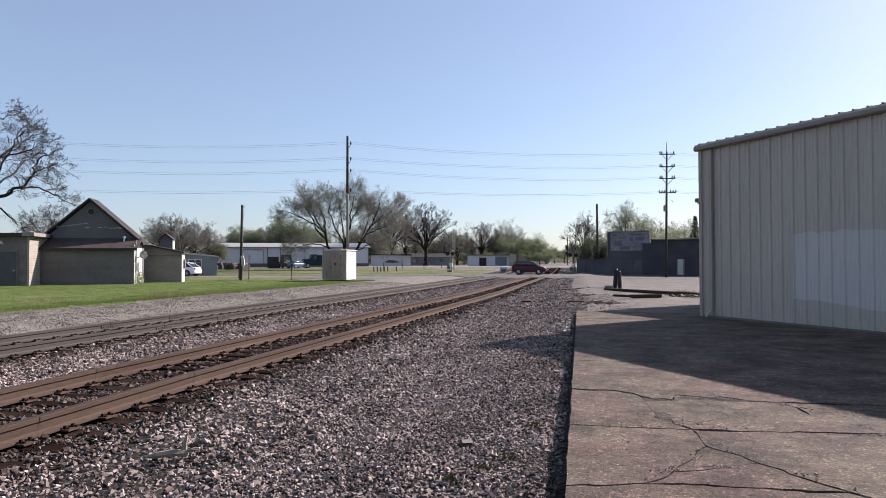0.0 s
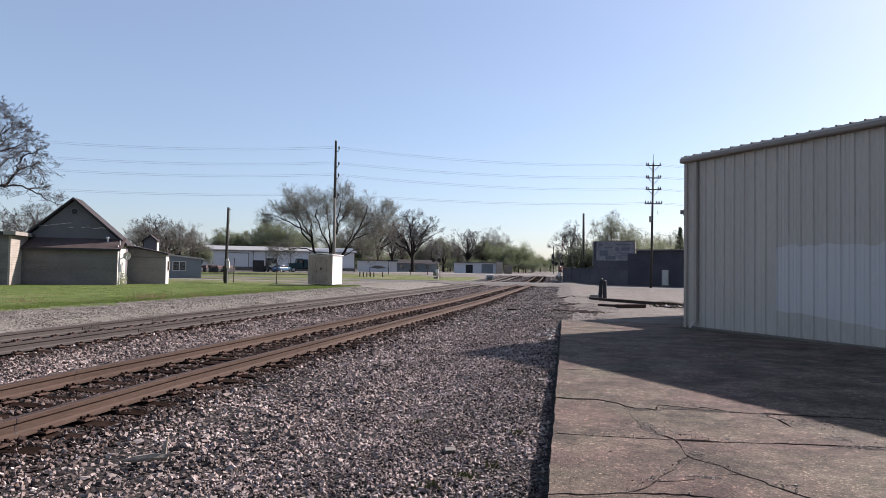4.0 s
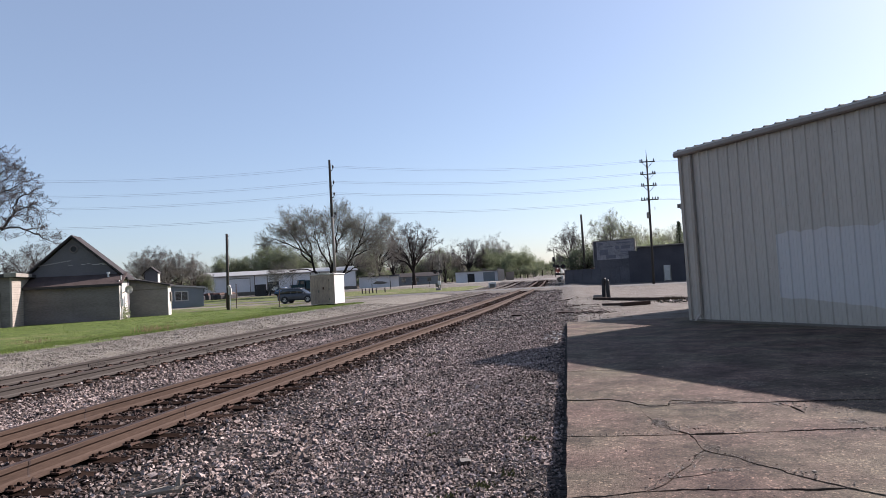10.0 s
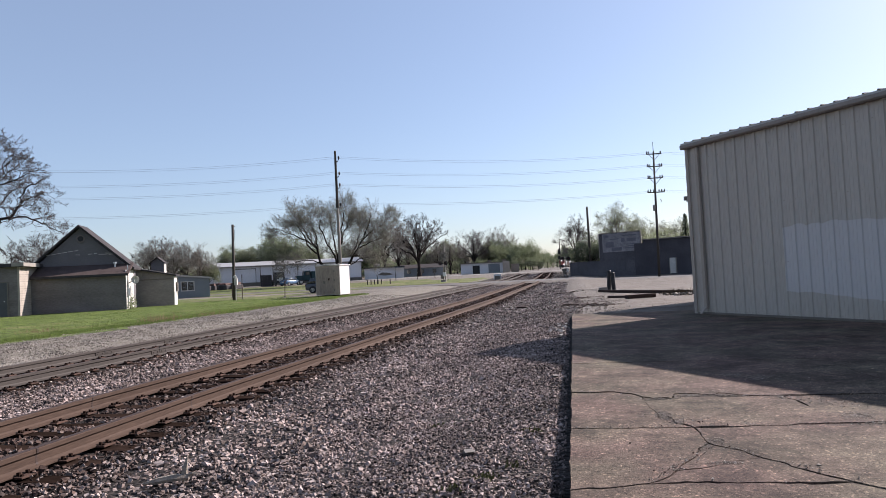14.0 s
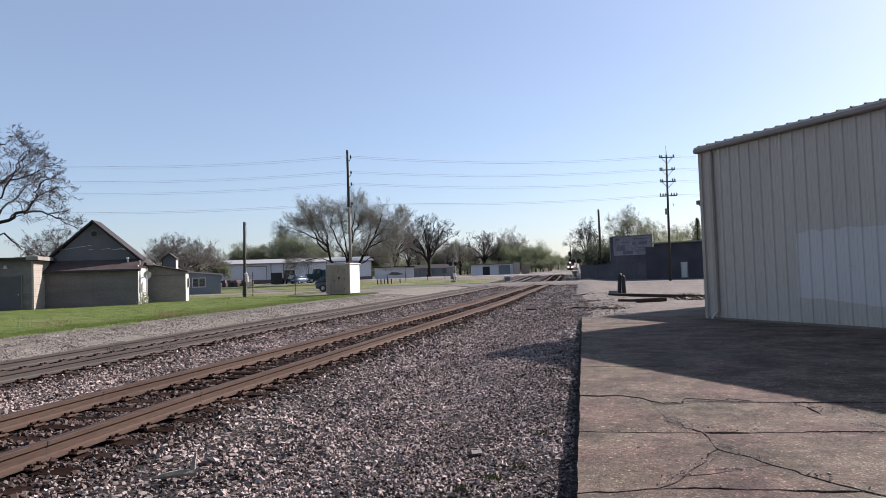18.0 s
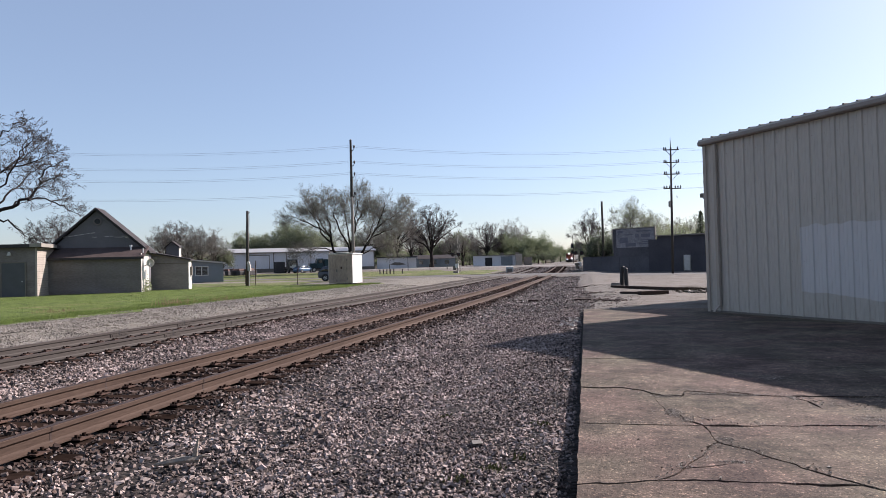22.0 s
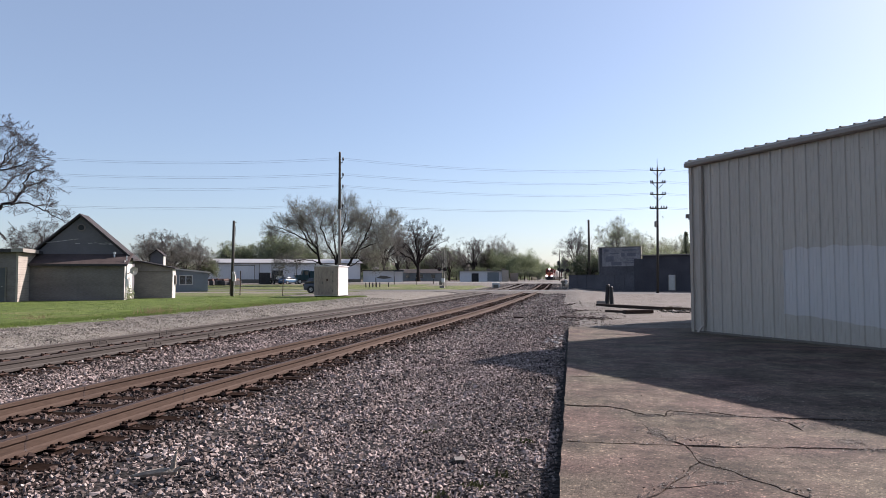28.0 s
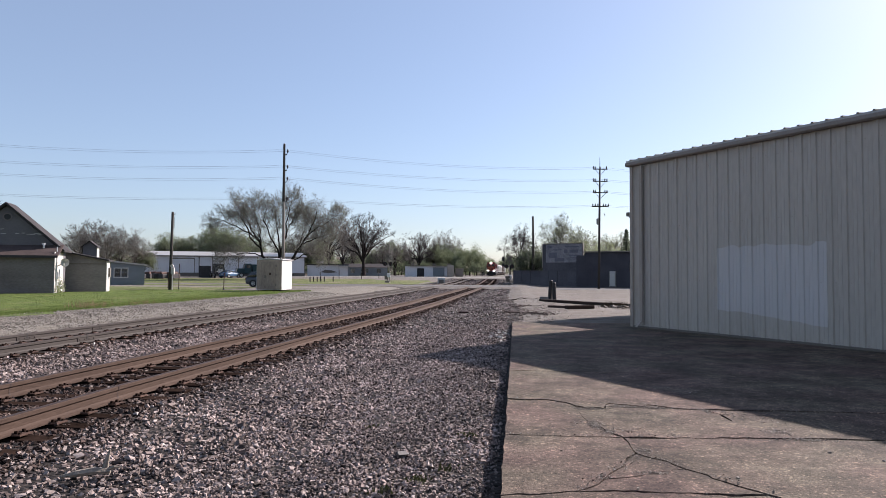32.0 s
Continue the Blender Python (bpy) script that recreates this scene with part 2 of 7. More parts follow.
M["rail_side"] = material("rail_side", (0.08, 0.052, 0.0392), (0.0464, 0.0296, 0.0224), 0.8, 3.0, 50.0, 0.3, stretch=(1, 0.15, 1), spec=0.15)
M["rail_grey"] = material("rail_grey", (0.0512, 0.0416, 0.036), (0.0304, 0.024, 0.0208), 0.75, 3.0, 50.0, 0.3, stretch=(1, 0.15, 1))
M["rail_top"] = material("rail_top", (0.06, 0.0416, 0.0368), (0.0336, 0.0232, 0.0208), 0.7, 4.0, 40.0, 0.1, stretch=(1, 0.1, 1), spec=0.15)
M["tie"] = material("tie", (0.032, 0.0208, 0.0168), (0.0144, 0.0096, 0.0076), 1.0, 3.0, 40.0, 0.5, vary=0.3, stretch=(0.2, 1, 1), spec=0.0)
M["plate"] = material("plate", (0.084, 0.0464, 0.0336), (0.044, 0.024, 0.0176), 0.85, 8.0, 60.0, 0.4, vary=0.2)
M["spike"] = material("spike", (0.0288, 0.0168, 0.0128), (0.016, 0.0096, 0.0072), 1.0, 8.0, 60.0, 0.3, spec=0.05)
M["old_wood"] = material("old_wood", (0.068, 0.0496, 0.0416), (0.028, 0.0208, 0.0176), 0.95, 2.0, 30.0, 0.5, stretch=(0.15, 1, 1), spec=0.05)
M["drift"] = material("drift", (0.288, 0.248, 0.204), (0.176, 0.148, 0.12), 0.85, 4.0, 50.0, 0.4)
M["pole_wood"] = material("pole_wood", (0.06, 0.053, 0.046), (0.035, 0.03, 0.026), 0.9, 2.0, 30.0, 0.4, stretch=(1, 1, 0.1))
M["pole_grey"] = material("pole_grey", (0.27, 0.25, 0.22), (0.19, 0.17, 0.15), 0.9, 2.0, 30.0, 0.3, stretch=(1, 1, 0.1))
M["wire"] = material("wire", (0.16, 0.17, 0.19), (0.13, 0.14, 0.15), 0.5, bump=0)
M["trim_beige"] = material("trim_beige", (0.35, 0.305, 0.26), (0.29, 0.25, 0.21), 0.5, 2.0, 30.0, 0.05)
M["gutter"] = material("gutter", (0.25, 0.215, 0.19), (0.19, 0.16, 0.14), 0.5, 2.0, 30.0, 0.05)
M["dark_trim"] = material("dark_trim", (0.16, 0.14, 0.12), (0.11, 0.095, 0.08), 0.6, 2.0, 30.0, 0.05)
M["roof_metal"] = material("roof_metal", (0.42, 0.40, 0.37), (0.34, 0.32, 0.30), 0.45, 1.0, 20.0, 0.05, metal=0.4)
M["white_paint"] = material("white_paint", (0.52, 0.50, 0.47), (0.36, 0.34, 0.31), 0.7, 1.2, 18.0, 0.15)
M["box_paint"] = material("box_paint", (0.62, 0.59, 0.57), (0.44, 0.41, 0.385), 0.75, 1.6, 14.0, 0.12, stretch=(1, 1, 0.35), mix=0.44)
# cabin front: stains, plus the shade of this side put into the colour
M["box_front_shaded"] = material("box_front_shaded", (0.37, 0.290, 0.235), (0.235, 0.180, 0.143), 0.75, 1.4, 10.0, 0.12, stretch=(1, 1, 0.35), mix=0.47)
M["box_stain"] = material("box_stain", (0.34, 0.268, 0.218), (0.20, 0.153, 0.122), 0.8, 1.8, 12.0, 0.12, stretch=(1, 1, 0.3), mix=0.5)
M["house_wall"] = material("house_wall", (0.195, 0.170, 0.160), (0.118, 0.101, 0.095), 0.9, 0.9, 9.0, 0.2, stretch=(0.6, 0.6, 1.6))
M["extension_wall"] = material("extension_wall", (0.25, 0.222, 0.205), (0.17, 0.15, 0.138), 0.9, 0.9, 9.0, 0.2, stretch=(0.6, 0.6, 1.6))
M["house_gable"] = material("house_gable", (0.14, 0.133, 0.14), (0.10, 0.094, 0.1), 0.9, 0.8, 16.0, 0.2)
M["tan_brick"] = material("tan_brick", (0.36, 0.316, 0.274), (0.27, 0.235, 0.20), 0.85, 2.0, 30.0, 0.2)
M["shingle"] = material("shingle", (0.060, 0.054, 0.056), (0.034, 0.031, 0.032), 0.95, 1.5, 20.0, 0.5, spec=0.15)
M["old_roof"] = material("old_roof", (0.098, 0.074, 0.069), (0.052, 0.040, 0.038), 0.95, 1.2, 14.0, 0.5, spec=0.1)
M["grey_door"] = material("grey_door", (0.085, 0.085, 0.09), (0.065, 0.065, 0.07), 0.6, 2.0, 20.0, 0.05)
M["blue_siding"] = material("blue_siding", (0.20, 0.22, 0.235), (0.16, 0.178, 0.19), 0.8, 1.0, 16.0, 0.15)
M["warehouse"] = material("warehouse", (0.64, 0.64, 0.66), (0.54, 0.54, 0.56), 0.6, 0.4, 8.0, 0.1, stretch=(1, 1, 0.3))
# brick, yard wall and billboard: shade of their near side is in these colours
M["shaded_brick"] = material("shaded_brick", (0.075, 0.070, 0.080), (0.04, 0.038, 0.045), 0.9, 0.5, 6.0, 0.3)
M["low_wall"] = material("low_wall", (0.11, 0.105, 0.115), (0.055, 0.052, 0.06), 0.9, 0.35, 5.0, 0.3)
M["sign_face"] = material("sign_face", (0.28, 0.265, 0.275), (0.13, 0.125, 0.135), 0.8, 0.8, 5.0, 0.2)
M["sign_bar"] = material("sign_bar", (0.15, 0.145, 0.17), (0.10, 0.097, 0.115), 0.8, bump=0)
M["black"] = material("black", (0.025, 0.025, 0.028), (0.015, 0.015, 0.016), 0.6, bump=0.1)
M["rubber"] = material("rubber", (0.03, 0.03, 0.03), (0.02, 0.02, 0.02), 0.85, 10.0, 60.0, 0.2)
M["steel"] = material("steel", (0.55, 0.56, 0.57), (0.42, 0.43, 0.44), 0.4, 3.0, 30.0, 0.05, metal=0.7)
M["maroon"] = material("maroon", (0.085, 0.014, 0.026), (0.065, 0.011, 0.021), 0.45, 1.0, 8.0, 0.0, spec=0.3)
M["suv_grey"] = material("suv_grey", (0.055, 0.06, 0.072), (0.044, 0.048, 0.058), 0.3, 1.0, 8.0, 0.0, spec=0.5)
M["car_white"] = material("car_white", (0.82, 0.82, 0.84), (0.75, 0.75, 0.77), 0.25, 1.0, 8.0, 0.0, spec=0.6)
M["car_blue"] = material("car_blue", (0.05, 0.12, 0.22), (0.04, 0.09, 0.17), 0.3, 1.0, 8.0, 0.0, spec=0.6)
M["truck_teal"] = material("truck_teal", (0.014, 0.045, 0.06), (0.01, 0.032, 0.042), 0.4, 1.0, 8.0, 0.0)
M["truck_dark"] = material("truck_dark", (0.05, 0.045, 0.05), (0.03, 0.028, 0.03), 0.5, 1.0, 8.0, 0.0)
M["glass_dark"] = material("glass_dark", (0.02, 0.025, 0.03), (0.015, 0.018, 0.02), 0.08, bump=0, spec=0.8)
M["lamp_red"] = material("lamp_red", (0.10, 0.012, 0.012), (0.07, 0.01, 0.01), 0.3, bump=0)
M["signal_lens"] = material("signal_lens", (0.035, 0.008, 0.008), (0.025, 0.006, 0.006), 0.4, bump=0)
M["lamp_white"] = material("lamp_white", (0.85, 0.85, 0.8), (0.8, 0.8, 0.75), 0.2, bump=0)
M["headlight"] = material("headlight", (1.0, 0.95, 0.86), (1.0, 0.95, 0.86), 0.3, bump=0, emit=30.0)
M["loco_orange"] = material("loco_orange", (0.27, 0.06, 0.028), (0.21, 0.045, 0.02), 0.5, 0.8, 10.0, 0.05)
M["loco_red"] = material("loco_red", (0.15, 0.025, 0.02), (0.11, 0.018, 0.015), 0.5, 0.8, 10.0, 0.05)
M["hopper_grey"] = material("hopper_grey", (0.50, 0.49, 0.47), (0.38, 0.37, 0.35), 0.7, 0.5, 8.0, 0.1, vary=0.15)
M["hopper_red"] = material("hopper_red", (0.10, 0.055, 0.045), (0.075, 0.04, 0.032), 0.7, 0.5, 8.0, 0.1)
M["bark"] = material("bark", (0.034, 0.028, 0.027), (0.016, 0.013, 0.012), 0.95, 2.0, 20.0, 0.5, spec=0.1)
M["twig"] = material("twig", (0.165, 0.150, 0.135), (0.10, 0.09, 0.08), 0.95, 2.0, 20.0, 0.0)
M["twig_dark"] = material("twig_dark", (0.080, 0.069, 0.068), (0.050, 0.043, 0.042), 0.95, 2.0, 20.0, 0.0, spec=0.1)
M["bud"] = material("bud", (0.23, 0.23, 0.175), (0.165, 0.165, 0.125), 0.8, 0.5, 4.0, 0.0, vary=0.35, island=True)
M["bud_brown"] = material("bud_brown", (0.26, 0.235, 0.20), (0.18, 0.16, 0.135), 0.8, 0.5, 4.0, 0.0, vary=0.35, island=True)
M["leaf"] = material("leaf", (0.190, 0.220, 0.128), (0.125, 0.148, 0.085), 0.7, 0.4, 4.0, 0.0, vary=0.4, island=True)
M["leaf_light"] = material("leaf_light", (0.27, 0.30, 0.17), (0.195, 0.22, 0.12), 0.7, 0.4, 4.0, 0.0, vary=0.35, island=True)
M["leaf_dark"] = material("leaf_dark", (0.105, 0.125, 0.078), (0.06, 0.074, 0.045), 0.8, 0.4, 4.0, 0.0, vary=0.35, island=True)


def let_light_through(m, share):
    """Thin leaves glow when the sun stands behind them."""
    n, l = m.node_tree.nodes, m.node_tree.links
    b, out = n["Principled BSDF"], n["Material Output"]
    tr = n.new("ShaderNodeBsdfTranslucent")
    l.new(b.inputs["Base Color"].links[0].from_socket, tr.inputs["Color"])
    mx = n.new("ShaderNodeMixShader")
    mx.inputs[0].default_value = share
    l.new(b.outputs[0], mx.inputs[1])
    l.new(tr.outputs[0], mx.inputs[2])
    l.new(mx.outputs[0], out.inputs["Surface"])


for key in ("bud", "bud_brown", "leaf", "leaf_light", "leaf_dark", "blade", "dry_grass"):
    let_light_through(M[key], 0.5)


def wall_panel_material():
    """Beige enamelled sheet with a weathered wash, and one rectangle that has been painted over paler."""
    m = material("sheet_beige", (0.45, 0.405, 0.35), (0.375, 0.335, 0.29), 0.5, 0.7, 14.0, 0.05, stretch=(1, 1, 0.25))
    n, l = m.node_tree.nodes, m.node_tree.links
    b = n["Principled BSDF"]
    src = b.inputs["Base Color"].links[0].from_socket
    g = n.new("ShaderNodeNewGeometry")
    dot = n.new("ShaderNodeVectorMath")
    dot.operation = "DOT_PRODUCT"
    dot.inputs[1].default_value = (*WALL_W, 0)
    l.new(g.outputs["Position"], dot.inputs[0])
    sep = n.new("ShaderNodeSeparateXYZ")
    l.new(g.outputs["Position"], sep.inputs[0])
    no = n.new("ShaderNodeTexNoise")
    no.inputs["Scale"].default_value = 2.2
    l.new(g.outputs["Position"], no.inputs["Vector"])

    def band(value, lo, hi, wob):
        """1 between lo and hi, its edges wavering."""
        w = n.new("ShaderNodeMath")
        w.operation = "MULTIPLY_ADD"
        w.inputs[1].default_value = wob
        l.new(no.outputs["Fac"], w.inputs[0])
        l.new(value, w.inputs[2])
        parts = []
        for edge, a, c in ((lo + wob / 2, -0.012, 0.012), (hi + wob / 2, 0.012, -0.012)):
            mr = n.new("ShaderNodeMapRange")
            mr.inputs["From Min"].default_value, mr.inputs["From Max"].default_value = edge + min(a, c), edge + max(a, c)
            if a > c:
                mr.inputs["To Min"].default_value, mr.inputs["To Max"].default_value = 1, 0
            l.new(w.outputs[0], mr.inputs["Value"])
            parts.append(mr.outputs[0])
        mul = n.new("ShaderNodeMath")
        mul.operation = "MULTIPLY"
        l.new(parts[0], mul.inputs[0])
        l.new(parts[1], mul.inputs[1])
        return mul.outputs[0]

    s0 = WALL_A[0] * WALL_W[0] + WALL_A[1] * WALL_W[1]
    across = band(dot.outputs["Value"], s0 + 2.80, s0 + 5.42, 0.03)
    up = band(sep.outputs["Z"], -1.0, 2.10, 0.30)
    fall = n.new("ShaderNodeMath")        # its lower edge falls away along the wall
    fall.operation = "MULTIPLY_ADD"
    fall.inputs[1].default_value = 0.09
    l.new(dot.outputs["Value"], fall.inputs[0])
    l.new(sep.outputs["Z"], fall.inputs[2])
    low = band(fall.outputs[0], 0.64 + 0.09 * (s0 + 2.80), 9.0, 0.12)
    both = n.new("ShaderNodeMath")
    both.operation = "MULTIPLY"
    l.new(up, both.inputs[0])
    l.new(low, both.inputs[1])
    mask = n.new("ShaderNodeMath")
    mask.operation = "MULTIPLY"
    l.new(across, mask.inputs[0])
    l.new(both.outputs[0], mask.inputs[1])
    mixc = n.new("ShaderNodeMix")
    mixc.data_type = "RGBA"
    mixc.inputs["B"].default_value = (0.50, 0.475, 0.455, 1)
    l.new(mask.outputs[0], mixc.inputs["Factor"])
    l.new(src, mixc.inputs["A"])
    l.new(mixc.outputs["Result"], b.inputs["Base Color"])
    return m


# ---- mesh code ----
class Geo:
    """Collects vertices and faces of one mesh."""

    def __init__(self):
        self.v, self.f = [], []

    def add(self, verts, faces):
        k = len(self.v)
        self.v += [tuple(p) for p in verts]
        self.f += [tuple(i + k for i in q) for q in faces]
        return self

    def box(self, c, s, rz=0.0, m=None):
        x, y, z = (a / 2 for a in s)
        pts = [Vector((i * x, j * y, k * z)) for k in (-1, 1) for j in (-1, 1) for i in (-1, 1)]
        r = Matrix.Translation(c) @ Matrix.Rotation(radians(rz), 4, "Z")
        if m is not None:
            r = m @ r
        return self.add([r @ p for p in pts], [(0, 2, 3, 1), (4, 5, 7, 6), (0, 1, 5, 4), (2, 6, 7, 3), (0, 4, 6, 2), (1, 3, 7, 5)])

    def prism(self, poly, p0, p1, ex, ey):
        """poly (2D, in ex, ey) swept from p0 to p1."""
        k = len(poly)
        ex, ey = Vector(ex), Vector(ey)
        vs = [Vector(p) + ex * a + ey * b for p in (p0, p1) for a, b in poly]
        fs = [(i, (i + 1) % k, k + (i + 1) % k, k + i) for i in range(k)]
        fs += [tuple(range(k))[::-1], tuple(range(k, 2 * k))]
        return self.add(vs, fs)

    def tube(self, pts, radii, n=6, cap=True):
        pts = [Vector(p) for p in pts]
        vs, fs = [], []
        for i, p in enumerate(pts):
            d = (pts[min(i + 1, len(pts) - 1)] - pts[max(i - 1, 0)]).normalized()
            u = d.cross(Vector((0.31, 0.17, 0.93)) if abs(d.z) < 0.9 else Vector((1, 0.13, 0))).normalized()
            w = d.cross(u)
            r = radii[i] if hasattr(radii, "__len__") else radii
            for j in range(n):
                a = 2 * math.pi * j / n
                vs.append(p + (u * math.cos(a) + w * math.sin(a)) * r)
        for i in range(len(pts) - 1):
            for j in range(n):
                a, b = i * n + j, i * n + (j + 1) % n
                fs.append((a, b, b + n, a + n))
        if cap:
            fs += [tuple(range(n))[::-1], tuple(range(len(vs) - n, len(vs)))]
        return self.add(vs, fs)

    def loft(self, rings, close=True):
        """Rings of equal length, joined one to the next."""
        k = len(rings[0])
        vs = [p for r in rings for p in r]
        fs = []
        for i in range(len(rings) - 1):
            for j in range(k):
                a, b = i * k + j, i * k + (j + 1) % k
                fs.append((a, b, b + k, a + k))
        if close:
            fs += [tuple(range(k))[::-1], tuple(range(len(vs) - k, len(vs)))]
        return self.add(vs, fs)


def mesh_of(name, geo, mat, bevel=0.0, smooth=False):
    me = bpy.data.meshes.new(name)
    me.from_pydata([tuple(p) for p in geo.v], [], geo.f)
    if bevel:
        bm = bmesh.new()
        bm.from_mesh(me)
        bmesh.ops.bevel(bm, geom=[e for e in bm.edges if e.is_manifold and e.calc_face_angle(0) > 0.5], offset=bevel, segments=2, affect="EDGES", profile=0.7)
        bmesh.ops.recalc_face_normals(bm, faces=bm.faces)
        bm.to_mesh(me)
        bm.free()
    else:
        me.update()
    me.materials.append(mat)
    if smooth:
        me.polygons.foreach_set("use_smooth", [True] * len(me.polygons))
    return me


def part(name, geo, mat, parent=None, label="", bevel=0.0, smooth=False, at=None):
    ob = new(name, mesh_of(name, geo, mat, bevel, smooth))
    if parent is not None:
        ob.parent = parent
    if at is not None:
        ob.matrix_basis = at
    if label:
        tagged(ob, label)
    return ob


def thing(name, at, label, category, group="", kind=""):
    ob = new(name)
    ob.empty_display_size = 0.2
    ob.matrix_basis = at
    return tagged(ob, label, category, group, kind)


def sheet(name, geo, mat, label, category="", kind="structure", smooth=False):
    return tagged(part(name, geo, mat, smooth=smooth), label, category or name.replace("_", " "), kind=kind)


def smooth01(a):
    a = min(1.0, max(0.0, a))
    return a * a * (3 - 2 * a)


def along(y, knots):
    """A smooth value between the knots (y, value)."""
    if y <= knots[0][0]:
        return knots[0][1]
    for (y0, a), (y1, b) in zip(knots, knots[1:]):
        if y <= y1:
            return a + (b - a) * (y - y0) / (y1 - y0)
    return knots[-1][1]


NEAR = [(-60, -5.80), (8, -5.79), (16, -5.45), (24, -5.12), (34, -4.78), (60, -4.50), (90, -4.50), (120, -4.75), (150, -5.40), (180, -6.7), (205, -7.9), (225, -8.4), (265, -8.4), (315, -7.6), (364, -6.5), (414, -6.2), (463, -6.2), (480, -5.4), (510, -2.5), (560, 5.0), (700, 30.0)]
FAR = [(-60, -10.45), (18, -10.60), (34, -10.30), (48, -10.02), (80, -9.70), (120, -9.6), (150, -10.0), (180, -11.2), (205, -12.3), (225, -12.8), (265, -12.8), (315, -12.0), (364, -10.9), (414, -10.6), (463, -10.6), (480, -9.8), (510, -6.9), (560, 0.6), (700, 25.6)]


def rise(y):
    """How the railway and the ground climb beyond the street."""
    return 0.75 * smooth01((y - 84) / 70)


def cut_at(x, y):
    """1 where the ballast lies in its cut, 0 where the ground is level."""
    over = smooth01((y - 70) / 3) * (1 - smooth01((y - 84) / 3))
    beyond = smooth01((y - 17.5) / 3.5)
    right = (1 - smooth01((x - 0.3) / 0.4)) * (1 - beyond) + (1 - smooth01((x + 2.4) / 3.0)) * beyond
    left = smooth01((x + 15) / 3.5)
    return left * right * (1 - over) * (1 - smooth01((y - 128) / 5))


def ground_z(x, y):
    """The ground: level, a little lower in the lot, a cut for the ballast, climbing beyond the street."""
    z = rise(y)
    z -= 0.28 * smooth01((x - 0.5) / 3) * smooth01((y - 24) / 30) * (1 - smooth01((y - 90) / 40))
    z -= 0.50 * cut_at(x, y)
    return z - 0.02


# ---- ground ----
def build_ground():
    g = Geo()
    xs = sorted(set([-1600, -900, -500, -300, -200, -150, -120] + list(range(-100, -16, 4)) + [-15, -14, -13, -12, -11, -8, -5, -3, -2, -1, -0.4, 0.29, 0.5, 0.72, 1.2, 2, 4, 7, 10, 14, 20, 30, 45, 70, 110, 180, 300, 500, 900, 1600]))
    ys = sorted(set([-900, -300, -100, -50, -20] + list(range(-10, 19, 3)) + [17.5, 18.2, 19, 19.8, 20.4, 21] + list(range(22, 64, 3)) + list(range(64, 92)) + list(range(92, 126, 3)) + list(range(126, 136)) + list(range(136, 180, 8)) + [200, 250, 320, 420, 600, 900, 1500, 2600]))
    vs = [(x, y, ground_z(x, y)) for y in ys for x in xs]
    k = len(xs)
    fs = [(j * k + i, j * k + i + 1, (j + 1) * k + i + 1, (j + 1) * k + i) for j in range(len(ys) - 1) for i in range(k - 1)]
    g.add(vs, fs)
    sheet("ground", g, M["dirt"], "dusty grey-brown dirt and fine gravel ground", "ground", smooth=True)


def wavy_sheet(name, x0, x1, y0, y1, mat, label, category, lift=0.02, wave=0.5, step=1.0, rot=0.0, seed=0, kind="structure", height=None):
    """A patch of ground cover with an uneven outline, following the ground."""
    rng = random.Random(seed)
    nx, ny = max(2, int((x1 - x0) / step)), max(2, int((y1 - y0) / step))
    cx, cy = (x0 + x1) / 2, (y0 + y1) / 2
    c, s = math.cos(radians(rot)), math.sin(radians(rot))
    g, vs = Geo(), []
    for j in range(ny + 1):
        for i in range(nx + 1):
            x, y = x0 + (x1 - x0) * i / nx, y0 + (y1 - y0) * j / ny
            if i in (0, nx):
                x += wave * (noise.noise((seed * 7.1, y * 0.6, i)) + 0.6 * noise.noise((seed * 3.3, y * 2.7, i)))
            if j in (0, ny):
                y += wave * (noise.noise((x * 0.6, seed * 5.1, j)) + 0.6 * noise.noise((x * 2.7, seed, j)))
            px, py = cx + (x - cx) * c - (y - cy) * s, cy + (x - cx) * s + (y - cy) * c
            vs.append((px, py, (height or ground_z)(px, py) + lift))
    k = nx + 1
    g.add(vs, [(j * k + i, j * k + i + 1, (j + 1) * k + i + 1, (j + 1) * k + i) for j in range(ny) for i in range(nx)])
    return sheet(name, g, M[mat], label, category, kind, smooth=True)


build_ground()
wavy_sheet("lawn", -75, -16.4, 10, 51, "grass", "mown green lawn with a ragged gravel edge", "grass", 0.03, 1.3, 0.9, seed=3)
wavy_sheet("lawn", -80, -25.0, 51.2, 61.4, "rough_grass", "thin green lawn beside the drive", "grass", 0.03, 0.6, 1.5, seed=4)
wavy_sheet("lawn", -85, -24.0, 69, 76, "rough_grass", "thin strip of green verge grass", "grass", 0.03, 0.6, 2.0, seed=5)
wavy_sheet("lawn", -60, -12.7, 84, 110, "rough_grass", "rough green grass by the railway crossing", "grass", 0.03, 0.8, 2.0, seed=6)
wavy_sheet("lawn", -110, -25.0, 88, 118, "rough_grass", "rough green grass before the warehouse", "grass", 0.025, 0.8, 2.5, seed=8)
wavy_sheet("gravel_drive", -78, -12.6, 61.8, 67.2, "side_gravel", "pale gravel drive", "drive", 0.014, 0.5, 2.0, seed=9)
wavy_sheet("lot", -0.2, 40, 21.5, 73, "lot", "dusty pale gravel and dirt lot", "lot", 0.012, 1.0, 1.5, seed=11)
wavy_sheet("street", -120, 120, 74.0, 83.0, "asphalt", "worn pale grey asphalt street over the railway crossing", "street", 0.014, 0.2, 1.5, seed=12)
wavy_sheet("street", -200, 200, 133, 142, "pale_concrete", "pale far street across the tracks", "street", 0.016, 0.2, 4.0, seed=13)


